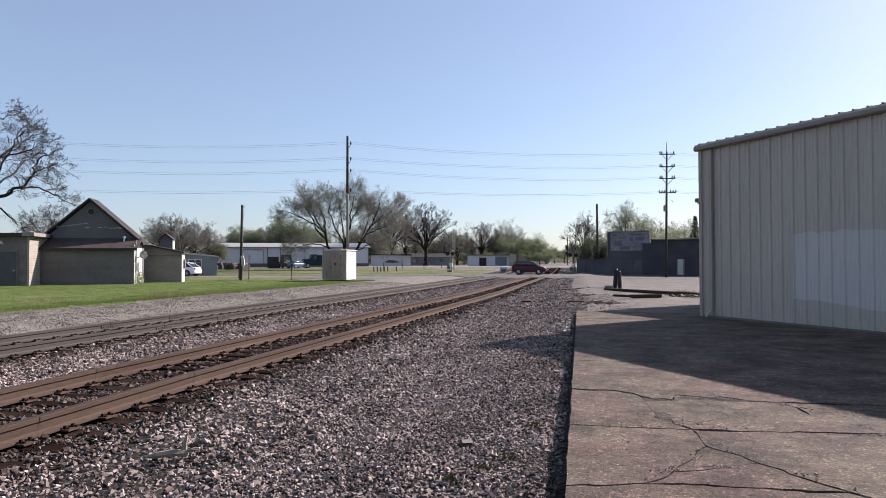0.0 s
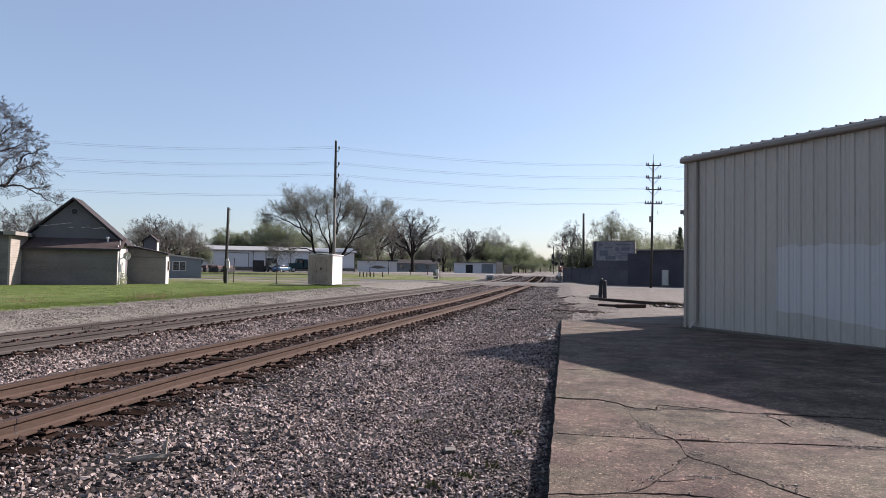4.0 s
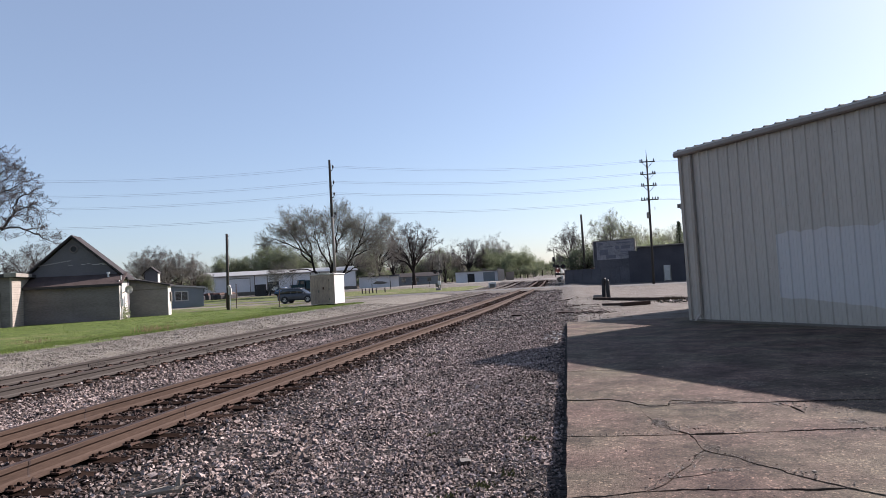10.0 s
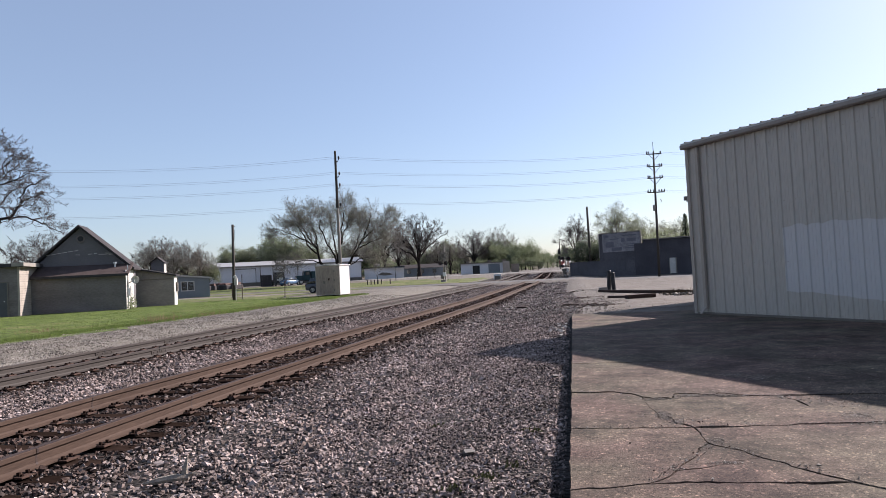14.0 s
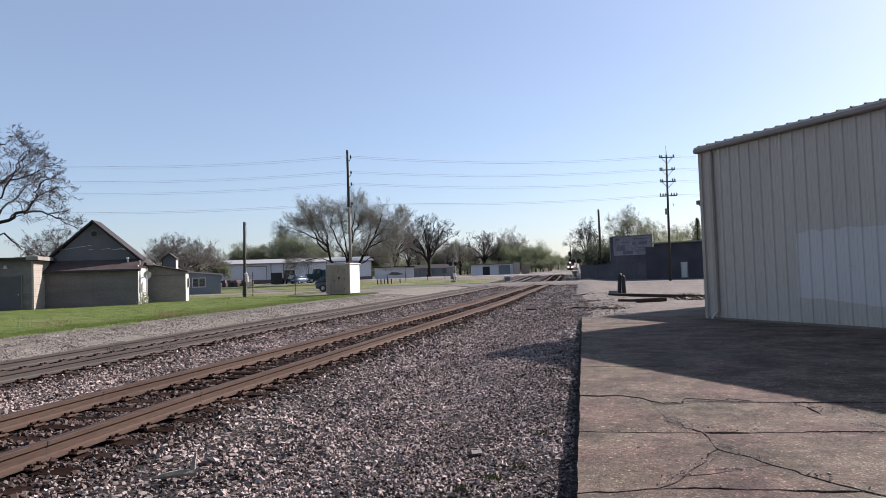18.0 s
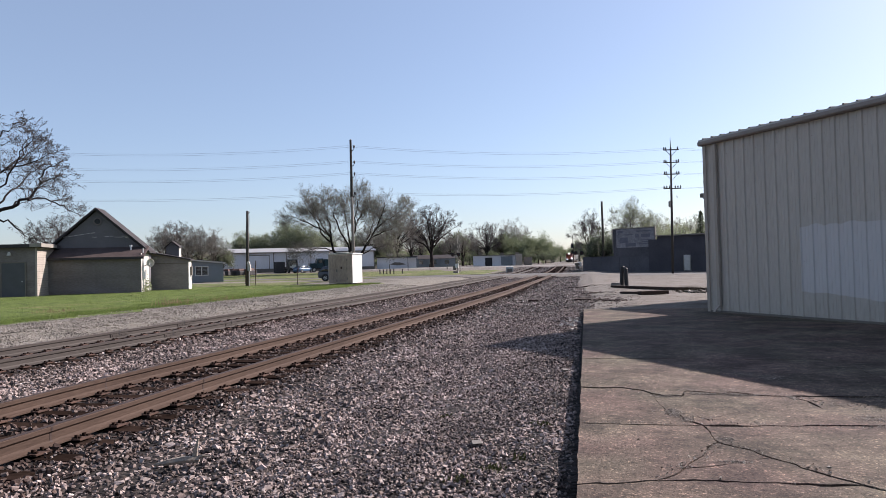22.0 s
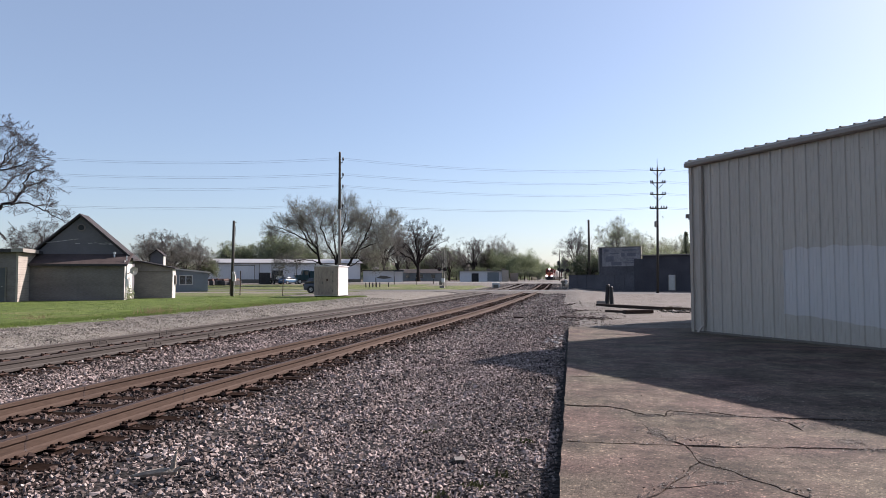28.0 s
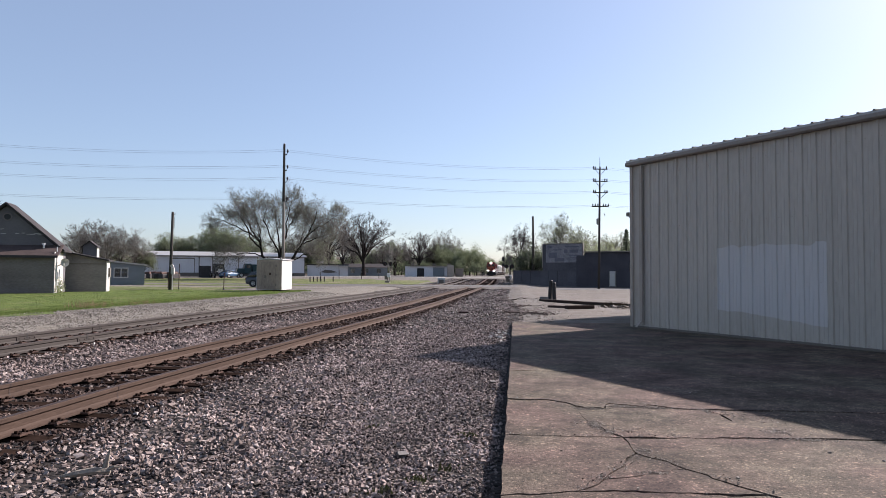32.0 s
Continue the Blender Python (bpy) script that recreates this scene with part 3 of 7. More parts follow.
# ---- railway ----
RAIL = [(-0.075, -0.18), (0.075, -0.18), (0.075, -0.166), (0.032, -0.150), (0.019, -0.13), (0.017, -0.065), (0.036, -0.045), (0.036, -0.006), (0.028, 0.0),
        (-0.028, 0.0), (-0.036, -0.006), (-0.036, -0.045), (-0.017, -0.065), (-0.019, -0.13), (-0.032, -0.150), (-0.075, -0.166)]


def rail_geo(knots, off, top=False):
    g = Geo()
    ys = [-40, -10] + list(np.arange(0, 40, 2.0)) + list(np.arange(40, 160, 5.0)) + [165, 180, 195, 210, 225, 245, 265, 290, 315, 340, 364, 390, 414, 440, 463, 480, 495, 510, 535, 560, 700]
    rings = []
    for y in ys:
        x = along(y, knots) + off
        prof = RAIL if not top else [(-0.030, 0.001), (0.030, 0.001), (0.030, 0.003), (-0.030, 0.003)]
        rings.append([(x + a, y, b + rise(y)) for a, b in prof])
    return g.loft(rings)


def build_track(name, knots, side_mat, label, seed):
    rng = random.Random(seed)
    t = thing(name, Matrix(), label, "railway track", "railway tracks")
    for off in (-0.745, 0.745):
        r = part("rail", rail_geo(knots, off), M[side_mat], t)
        part("rail_head", rail_geo(knots, off, True), M["rail_top"], r, "worn steel running surface")
    g = Geo().box((0, 0, -0.075), (2.55, 0.22, 0.15))
    tie = mesh_of("tie", g, M["tie"], 0.015)
    plate = mesh_of("tie_plate", Geo().box((0, 0, 0.009), (0.34, 0.18, 0.018)), M["plate"], 0.004)
    sg = Geo()
    for sx in (-1, 1):
        for sy in (-1, 1):
            sg.box((sx * 0.095, sy * 0.05, 0.03), (0.03, 0.022, 0.035))
            sg.box((sx * 0.135, sy * 0.055, 0.024), (0.022, 0.022, 0.022))
    nails = Geo()
    far = Geo()
    y = 2.0 - 0.52 * 15
    while y < 132:
        x = along(y, knots)
        if y < 70:
            o = new("tie", tie)
            o.parent = t
            o.matrix_basis = pose(x + rng.uniform(-0.08, 0.08), y + rng.uniform(-0.03, 0.03), -0.193 + rise(y) + rng.uniform(-0.02, 0.0), 0, 0, rng.uniform(-2.5, 2.5))
            if y < 42:
                for off in (-0.745, 0.745):
                    p = new("tie_plate", plate)
                    p.parent = t
                    p.matrix_basis = pose(x + off, y, -0.19 + rise(y), 0, 0, rng.uniform(-1, 1))
                    if y < 26:
                        nails.add([(a + x + off, b + y, c - 0.19) for a, b, c in sg.v], sg.f)
        elif not 73.5 < y < 83.5:
            far.box((x, y, -0.24 + rise(y)), (2.55, 0.22, 0.15))
        y += 0.52
    tagged(part("far_ties", far, M["tie"], t), kind="stuff")
    tagged(part("spike", nails, M["spike"], t, "rusty spikes and rail anchors"), kind="stuff")
    # welds on the main track, bolted joints on the second
    for yj in ((5.35, 7.9, 21.0) if seed == 1 else (14.2, 16.9, 34.0)):
        for off in (-0.745, 0.745):
            x = along(yj, knots) + off
            if seed == 1:
                collar = [(a * 1.10, b * 1.02 + 0.0008) for a, b in RAIL]
                part("weld", Geo().prism(collar, (x, yj - 0.012, 0), (x, yj + 0.012, 0), (1, 0, 0), (0, 0, 1)), M["rail_top"], t, "ground weld in the rail")
                continue
            jb = Geo()
            for sx in (-1, 1):
                jb.box((x + sx * 0.022, yj, -0.095), (0.022, 0.62, 0.075))
                for k in range(4):
                    jb.box((x + sx * 0.037, yj - 0.24 + 0.16 * k, -0.095), (0.014, 0.03, 0.03))
            bar = part("joint_bar", jb, M[side_mat], t, "rusty bolted joint bar", 0.003)
            part("joint_gap", Geo().box((x, yj, -0.048), (0.080, 0.022, 0.110)), M["black"], bar, "dark gap between the rail ends")
    return t


build_track("railway_track", NEAR, "rail_side", "brown rusted main track on dark wooden ties", 1)
build_track("railway_track", FAR, "rail_grey", "grey-brown second track on dark wooden ties", 2)


def ballast_bed(ys, cols):
    """The shoulders of crushed stone, shaped over the ground."""
    g = Geo()
    vs = [(x, y, bed_z(x, y)) for y in ys for x in cols]
    k = len(cols)
    g.add(vs, [(j * k + i, j * k + i + 1, (j + 1) * k + i + 1, (j + 1) * k + i) for j in range(len(ys) - 1) for i in range(k - 1)])
    # the bed's dark colour carries the shade between the stones above it
    sheet("ballast_bed", g, M["bed"], "crushed-stone ballast bed, darkened as shade between the stones", "ballast", smooth=True)


def bed_z(x, y):
    cn, cf = along(y, NEAR), along(y, FAR)
    z = -0.28
    z = max(z, -0.205 - 0.10 * smooth01((abs(x - cn) - 1.15) / 1.2))
    z = max(z, -0.205 - 0.10 * smooth01((abs(x - cf) - 1.15) / 1.2))
    if x < cf:
        z = max(z, -0.205 + 0.19 * smooth01((cf - 1.6 - x) / 2.6))
    z += 0.14 * smooth01((x + 2.7) / 2.2)            # heaped up towards the platform
    if min(abs(x - cn), abs(x - cf)) < 1.25:
        z -= 0.02
    level = smooth01((y - 17.5) / 3.5) * smooth01((x + 2.6) / 3.4)
    z += (ground_z(6, y) - rise(y) - z) * level
    return z + 0.03 * noise.noise((x * 1.1, y * 1.1, 3.1)) + rise(y)


COLS = [-15.2, -14.5, -13.6, -12.9, -12.1, -11.4, -10.4, -9.2, -8.6, -8.0, -7.4, -6.8, -5.7, -4.6, -4.1, -3.6, -3.0, -2.4, -1.8, -1.2, -0.7, -0.28, -0.06]
ballast_bed(list(np.arange(-6, 20.1, 0.5)), COLS)
ballast_bed(list(np.arange(20, 30, 0.5)) + list(np.arange(30, 73, 1.5)) + [73.8], COLS + [0.1])
ballast_bed(list(np.arange(83.2, 133, 1.5)), COLS[3:])

wavy_sheet("gravel_strip", -17.4, -12.15, -10, 70, "side_gravel", "pale crushed gravel strip beside the track", "gravel", 0.014, 0.35, 0.6, seed=7,
           height=lambda x, y: max(ground_z(x, y), bed_z(x, y)))


def stone_bases():
    v = np.array([(x, y, z) for z in (-1, 1) for y in (-1, 1) for x in (-1, 1)], dtype=float) * 0.8
    f = np.array([(0, 2, 3), (0, 3, 1), (4, 5, 7), (4, 7, 6), (0, 1, 5), (0, 5, 4), (2, 6, 7), (2, 7, 3), (0, 4, 6), (0, 6, 2), (1, 3, 7), (1, 7, 5)])
    rng = np.random.RandomState(5)
    out = []
    for _ in range(24):
        w = v * [1.1, rng.uniform(0.6, 0.95), rng.uniform(0.42, 0.75)]
        w = w + rng.uniform(-0.33, 0.33, v.shape)      # broken corners
        out.append(w)
    return out, f


def scatter(name, spots, mat, label, parent=None, flat=0.85):
    """Many loose stones in one mesh. spots: x, y, z, size."""
    bases, faces = scatter.bases
    rng = np.random.RandomState(len(spots))
    nv = len(bases[0])
    allv = np.empty((len(spots), nv, 3))
    for i, (x, y, z, s) in enumerate(spots):
        q = rng.normal(size=4)
        q /= np.linalg.norm(q)
        a, b, c, d = q
        r = np.array([[1 - 2 * (c * c + d * d), 2 * (b * c - a * d), 2 * (b * d + a * c)],
                      [2 * (b * c + a * d), 1 - 2 * (b * b + d * d), 2 * (c * d - a * b)],
                      [2 * (b * d - a * c), 2 * (c * d + a * b), 1 - 2 * (b * b + c * c)]])
        p = (bases[rng.randint(24)] * s) @ r.T
        p[:, 2] *= flat
        allv[i] = p + [x, y, z]
    allf = (faces[None] + (np.arange(len(spots)) * nv)[:, None, None]).reshape(-1, 3)
    me = bpy.data.meshes.new(name)
    me.vertices.add(nv * len(spots))
    me.vertices.foreach_set("co", allv.ravel())
    me.loops.add(len(allf) * 3)
    me.loops.foreach_set("vertex_index", allf.ravel().astype(np.int32))
    me.polygons.add(len(allf))
    me.polygons.foreach_set("loop_start", np.arange(0, len(allf) * 3, 3, dtype=np.int32))
    me.polygons.foreach_set("loop_total", np.full(len(allf), 3, dtype=np.int32))
    me.polygons.foreach_set("use_smooth", np.zeros(len(allf), dtype=bool))
    me.update(calc_edges=True)
    me.validate()
    me.materials.append(mat)
    ob = new(name, me)
    if parent is not None:
        ob.parent = parent
    return tagged(ob, label, "gravel", kind="stuff")


scatter.bases = stone_bases()


def build_stones():
    rng = random.Random(11)
    grey, rusty, pale, dusty = [], [], [], []

    def strew(x0, x1, y0, y1, per_m2, lo, hi, bucket):
        for _ in range(int((x1 - x0) * (y1 - y0) * per_m2)):
            x, y = rng.uniform(x0, x1), rng.uniform(y0, y1)
            if y > 3.2 and y < 0.9 * abs(x) - 1.0:
                continue
            cn, cf = along(y, NEAR), along(y, FAR)
            s = lo + (hi - lo) * rng.random() ** 1.6
            if rng.random() < 0.05:
                s *= 1.45
            if bucket is grey and y < 24:
                s *= 1 - 0.26 * smooth01((x + 3.2) / 1.8)      # finer towards the platform
            z = bed_z(x, y) + s * rng.uniform(0.1, 0.6)
            d = min(abs(x - cn), abs(x - cf))
            if min(abs(d - 0.745), 9) < 0.09:
                continue
            if d < 1.28 and y < 70 and abs((y - 2.0) % 0.52 - (0.52 if (y - 2.0) % 0.52 > 0.26 else 0)) < 0.12:
                if rng.random() < 0.93:
                    continue
                z = -0.193 + s * rng.uniform(0.2, 0.4)       # thrown up on the ties
            b = bucket
            if b is grey and d < 1.45 + rng.uniform(-0.3, 0.3):
                b = rusty if abs(x - cn) < 3 else (rusty if rng.random() < 0.6 else grey)
            elif b is grey and x > -3.6 and y > 17 and rng.random() < 0.30 * smooth01((y - 17) / 8):
                b = dusty
            b.append((x, y, z, s))

    strew(-4.9, -0.2, 3.2, 7.0, 680, 0.011, 0.028, grey)
    strew(-9.5, -0.15, -5.5, 3.2, 170, 0.015, 0.036, grey)
    strew(-2.8, -0.15, 3.4, 8.0, 900, 0.009, 0.022, grey)
    strew(-2.8, -0.15, 8.0, 14.0, 520, 0.011, 0.026, grey)
    strew(-2.6, -0.15, 14.0, 22.0, 200, 0.013, 0.03, grey)
    strew(-5.0, -0.2, 7.0, 12.0, 500, 0.013, 0.031, grey)
    strew(-5.0, -0.25, 12.0, 20.0, 330, 0.016, 0.036, grey)
    strew(-4.6, -0.4, 20.0, 36.0, 110, 0.020, 0.043, grey)
    strew(-0.45, 0.25, 20.0, 40.0, 95, 0.014, 0.040, grey)
    strew(0.25, 1.3, 20.2, 46.0, 46, 0.012, 0.034, grey)
    strew(1.3, 2.2, 22.0, 44.0, 12, 0.010, 0.028, grey)
    strew(-4.4, 0.2, 36.0, 50.0, 55, 0.025, 0.052, grey)
    strew(-4.2, 0.3, 50.0, 73.0, 26, 0.032, 0.065, grey)
    strew(-9.6, -4.6, 40.0, 73.0, 24, 0.03, 0.06, grey)
    strew(-12.0, -9.4, 44.0, 73.0, 12, 0.03, 0.055, grey)
    strew(-12.0, -2.0, 84.5, 130.0, 9, 0.045, 0.085, grey)
    strew(-9.4, -4.9, 4.5, 12.0, 540, 0.015, 0.032, grey)
    strew(-9.4, -4.9, 12.0, 22.0, 345, 0.017, 0.036, grey)
    strew(-9.4, -4.9, 22.0, 40.0, 80, 0.024, 0.043, grey)
    strew(0.2, 2.0, 20.2, 42.0, 14, 0.006, 0.022, pale)
    strew(0.2, 9.0, 21.0, 36.0, 3, 0.005, 0.016, pale)
    strew(-12.1, -9.4, 8.0, 24.0, 150, 0.017, 0.032, grey)
    strew(-12.1, -9.4, 24.0, 44.0, 45, 0.020, 0.040, grey)
    strew(-16.9, -12.0, 10.0, 20.0, 300, 0.009, 0.021, pale)
    strew(-16.9, -12.0, 20.0, 30.0, 170, 0.010, 0.024, pale)
    strew(-16.9, -12.0, 30.0, 48.0, 60, 0.012, 0.028, pale)
    scatter("ballast_stones", grey, M["stone"], "loose grey crushed ballast stones")
    scatter("ballast_stones", rusty, M["rust_stone"], "rust-stained brown ballast stones between the rails")
    scatter("gravel_stones", [(x, y, (max(z, ground_z(x, y) + 0.015, bed_z(x, y) + 0.014 + 0.2 * s) if x < 0 else ground_z(x, y) + 0.014 + 0.3 * s), s) for x, y, z, s in pale], M["pale_stone"], "pale loose gravel stones beside the lawn")
    scatter("ballast_stones", dusty, M["pale_stone"], "dusty pale stones in the old ballast")
    heap = []
    for _ in range(16):
        x, y = rng.gauss(-0.38, 0.12), rng.uniform(15.2, 18.2)
        heap.append((x, y, bed_z(x, y) + 0.02, rng.uniform(0.025, 0.06)))
    scatter("broken_concrete", heap, M["lump"], "broken whitish concrete lumps by the platform edge")


build_stones()


# ---- platform ----
def jag(a, b, rng, amp, step=0.06):
    """A broken line from a to b (b not included)."""
    a, b = Vector(a), Vector(b)
    n = max(1, int((b - a).length / step))
    side = Vector((-(b - a).y, (b - a).x)).normalized() if (b - a).length else Vector((0, 0))
    k = rng.uniform(0, 99)
    return [a + (b - a) * i / n + side * amp * (math.sin(math.pi * i / n) ** 0.5 if i else 0) * (1.6 * noise.noise((k, i * 0.13, 0)) + 0.9 * noise.noise((k, i * 0.5, 5)) + rng.uniform(-0.3, 0.3)) for i in range(n)]


def build_platform():
    t = thing("platform", Matrix(), "weathered brown concrete platform, cracked into slabs", "platform", kind="structure")
    base = Geo().box((14.95, 7.9, -0.35), (30.0, 23.9, 0.56))
    part("slab_base", base, M["crack"], t, "dark joint filling below the slabs")
    chains = {}
    E = -0.10
    rng = random.Random(21)

    def chain(a, b, amp):
        key = (a, b)
        if (b, a) in chains:
            c = chains[(b, a)]
            return [Vector(b_) for b_ in ([c[-1]] + c[1:-1][::-1])]
        pts = jag(a, b, rng, amp)
        chains[key] = pts + [Vector(b)]
        return pts

    worn = ((0.60, 7.2, 1.0, 7.45, 0.012), (1.0, 7.35, 1.75, 7.65, 0.006), (0.72, 6.05, 1.0, 6.66, 0.013), (0.95, 5.95, 1.30, 6.12, 0.008), (2.0, 6.8, 2.2, 7.4, 0.009))      # where the edges have crumbled away

    def slab(corners, amp=0.035):
        pts = []
        for a, b in zip(corners, corners[1:] + corners[:1]):
            c = chains.get((b, a))
            if c:
                pts += c[::-1][:-1]
            else:
                pts += chain(a, b, 0.009 if a[0] == E and b[0] == E else amp)
        mid = sum(pts, Vector((0, 0))) / len(pts)
        inset = []
        for i, p in enumerate(pts):
            d = (pts[(i + 1) % len(pts)] - pts[i - 1])
            nrm = Vector((-d.y, d.x))
            gap = 0.0105 if abs(d.y) < 0.3 * abs(d.x) else 0.0045
            for x0, y0, x1, y1, extra in worn:
                if x0 < p.x < x1 and y0 < p.y < y1:
                    gap += extra
            if 0.60 < p.x < 0.76 and 6.66 < p.y < 7.30:
                gap = 0.0008
            gap *= max(0.15, 0.85 + 1.5 * noise.noise((p.x * 2.3, p.y * 2.3, 7.0)) + 0.9 * noise.noise((p.x * 9, p.y * 9, 2.0)))
            inset.append(p + (nrm.normalized() * gap if nrm.length else Vector((0, 0))))
        bm = bmesh.new()
        h = rng.uniform(-0.002, 0.002) + 0.003 * min(mid.y - 5.0, 4.0)
        tx, ty = rng.uniform(-0.0006, 0.0006), rng.uniform(-0.0006, 0.0006)
        vs = [bm.verts.new((p.x, p.y, h + tx * (p.x - mid.x) + ty * (p.y - mid.y))) for p in inset]
        face = bm.faces.new(vs)
        ext = bmesh.ops.extrude_face_region(bm, geom=[face])
        low = [v for v in ext["geom"] if isinstance(v, bmesh.types.BMVert)]
        for v in low:
            v.co.z -= 0.12
        bmesh.ops.recalc_face_normals(bm, faces=bm.faces)
        bmesh.ops.triangulate(bm, faces=bm.faces)
        me = bpy.data.meshes.new("slab")
        bm.to_mesh(me)
        bm.free()
        me.materials.append(M["concrete"])
        ob = new("slab", me)
        ob.parent = t
        return ob

    a, b, c, d, e, f = (E, 4.38), (0.41, 4.53), (0.62, 4.81), (0.97, 5.53), (1.25, 5.14), (1.65, 4.62)
    j0, j1, j2, j3 = (E, 6.02), (0.95, 6.03), (2.5, 6.2), (7.0, 6.3)
    k0, kl, k1, ka, kb, kc, kd, ke, k2, k3 = (E, 7.70), (0.38, 7.68), (0.65, 7.37), (0.95, 7.28), (1.03, 7.55), (1.38, 7.44), (1.45, 7.53), (1.70, 7.36), (2.04, 7.36), (7.0, 7.5)
    g0, g1, g2 = (3.0, 3.4), (7.0, 3.2), (7.0, 1.2)
    h0, h1, h2 = (E, 1.2), (3.0, 1.2), (0.95, 1.2)
    slab([a, b, c, d, j1, j0])
    slab([c, e, d])
    slab([d, e, f, g0, g1, j3, j2, j1])
    slab([b, f, e, c])
    slab([h0, h2, h1, g0, f, b, a])
    slab([h1, g2, g1, g0])
    slab([j0, j1, (0.82, 6.33), (0.70, 6.6), k1, kl, k0])
    slab([j1, j2, (2.12, 6.85), k2, ke, kd, kc, kb, ka, k1, (0.70, 6.6), (0.82, 6.33)])
    slab([j2, j3, k3, k2, (2.12, 6.85)])
    ys = [9.9, 12.3, 14.9, 17.4, 19.9]
    for ya, yb in zip(ys, ys[1:]):
        xa = E
        for w in (3.4, 3.6, 3.4):
            slab([(xa, ya), (xa + w, ya), (xa + w, yb), (xa, yb)], 0.006)
            xa += w
    slab([k0, kl, k1, ka, kb, kc, kd, ke, k2, (3.3, 7.4), (3.3, 9.9), (E, 9.9)])
    slab([(3.3, 7.4), k3, (7.0, 9.9), (3.3, 9.9)])
    slab([(7.0, 1.2), (30, 1.2), (30, 9.9), (7.0, 9.9)], 0.0)
    slab([(E, -4.0), (30, -4.0), (30, 1.2), (E, 1.2)], 0.0)
    slab([(10.3, 9.9), (30, 9.9), (30, 19.9), (10.3, 19.9)], 0.0)


build_platform()


def build_platform_wear():
    """Broken crust and crumbs along the worn joints."""
    rng = random.Random(31)
    crumbs, bits = [], []
    for x0, y0, x1, y1, n, wob in ((-0.1, 6.02, 6.5, 6.28, 420, 0.03), (0.6, 7.5, 3.2, 7.35, 420, 0.07), (1.9, 7.35, 2.6, 6.9, 200, 0.10), (0.6, 6.6, 1.2, 6.15, 160, 0.08), (1.0, 5.5, 1.7, 4.6, 160, 0.04), (0.4, 4.5, 1.0, 5.5, 120, 0.03), (2.2, 9.0, 4.6, 8.2, 300, 0.18), (3.0, 11.0, 3.6, 10.6, 60, 0.15)):
        for _ in range(n):
            f = rng.random()
            s = 0.0025 + 0.006 * rng.random() ** 2.5
            p = (x0 + (x1 - x0) * f + rng.gauss(0, wob), y0 + (y1 - y0) * f + rng.gauss(0, wob), 0.007 + s * 0.3, s)
            (crumbs if rng.random() < 0.75 else bits).append(p)
    scatter("concrete_crumbs", crumbs, M["pale_stone"], "pale concrete crumbs along the worn joints", flat=0.7)
    scatter("concrete_crumbs", bits, M["rust_stone"], "dark grit in the worn joints", flat=0.7)
    # crumbled patches beside the worn joints
    raw = []
    for cx, cy, rx, ry, n in ((0.76, 6.47, 0.05, 0.13, 420), (0.84, 6.22, 0.04, 0.07, 160), (0.80, 7.25, 0.16, 0.04, 260), (1.22, 7.40, 0.20, 0.05, 360), (1.10, 7.62, 0.12, 0.04, 160), (1.55, 7.36, 0.16, 0.04, 260), (1.48, 7.62, 0.10, 0.05, 160),
                              (1.99, 7.28, 0.04, 0.10, 240), (1.84, 7.42, 0.14, 0.06, 200), (2.05, 8.45, 0.16, 0.16, 420), (1.86, 8.66, 0.10, 0.08, 160), (2.38, 6.42, 0.10, 0.10, 260), (2.52, 6.16, 0.16, 0.05, 260), (1.41, 6.18, 0.03, 0.05, 80),
                              (1.05, 5.60, 0.06, 0.05, 110), (1.97, 17.7, 0.25, 0.35, 200), (0.62, 4.86, 0.04, 0.04, 60), (1.0, 5.0, 0.12, 0.02, 80)):
        for _ in range(n):
            x, y = rng.gauss(cx, rx * 0.62), rng.gauss(cy, ry * 0.62)
            s = 0.0022 + 0.0065 * rng.random() ** 2.2
            raw.append((x, y, 0.003 * min(y - 5, 4) + 0.001 + 0.25 * s, s))
    scatter("concrete_crumbs", raw, M["crumb"], "pale crumbled concrete beside the broken joints", flat=0.6)


build_platform_wear()

# ---- metal building ----
WALL_A = Vector((3.20, 18.585))
WALL_W = Vector((0.566, -0.824))      # along the long wall, towards the camera
WALL_N = Vector((0.824, 0.566))       # into the building
M["sheet"] = wall_panel_material()


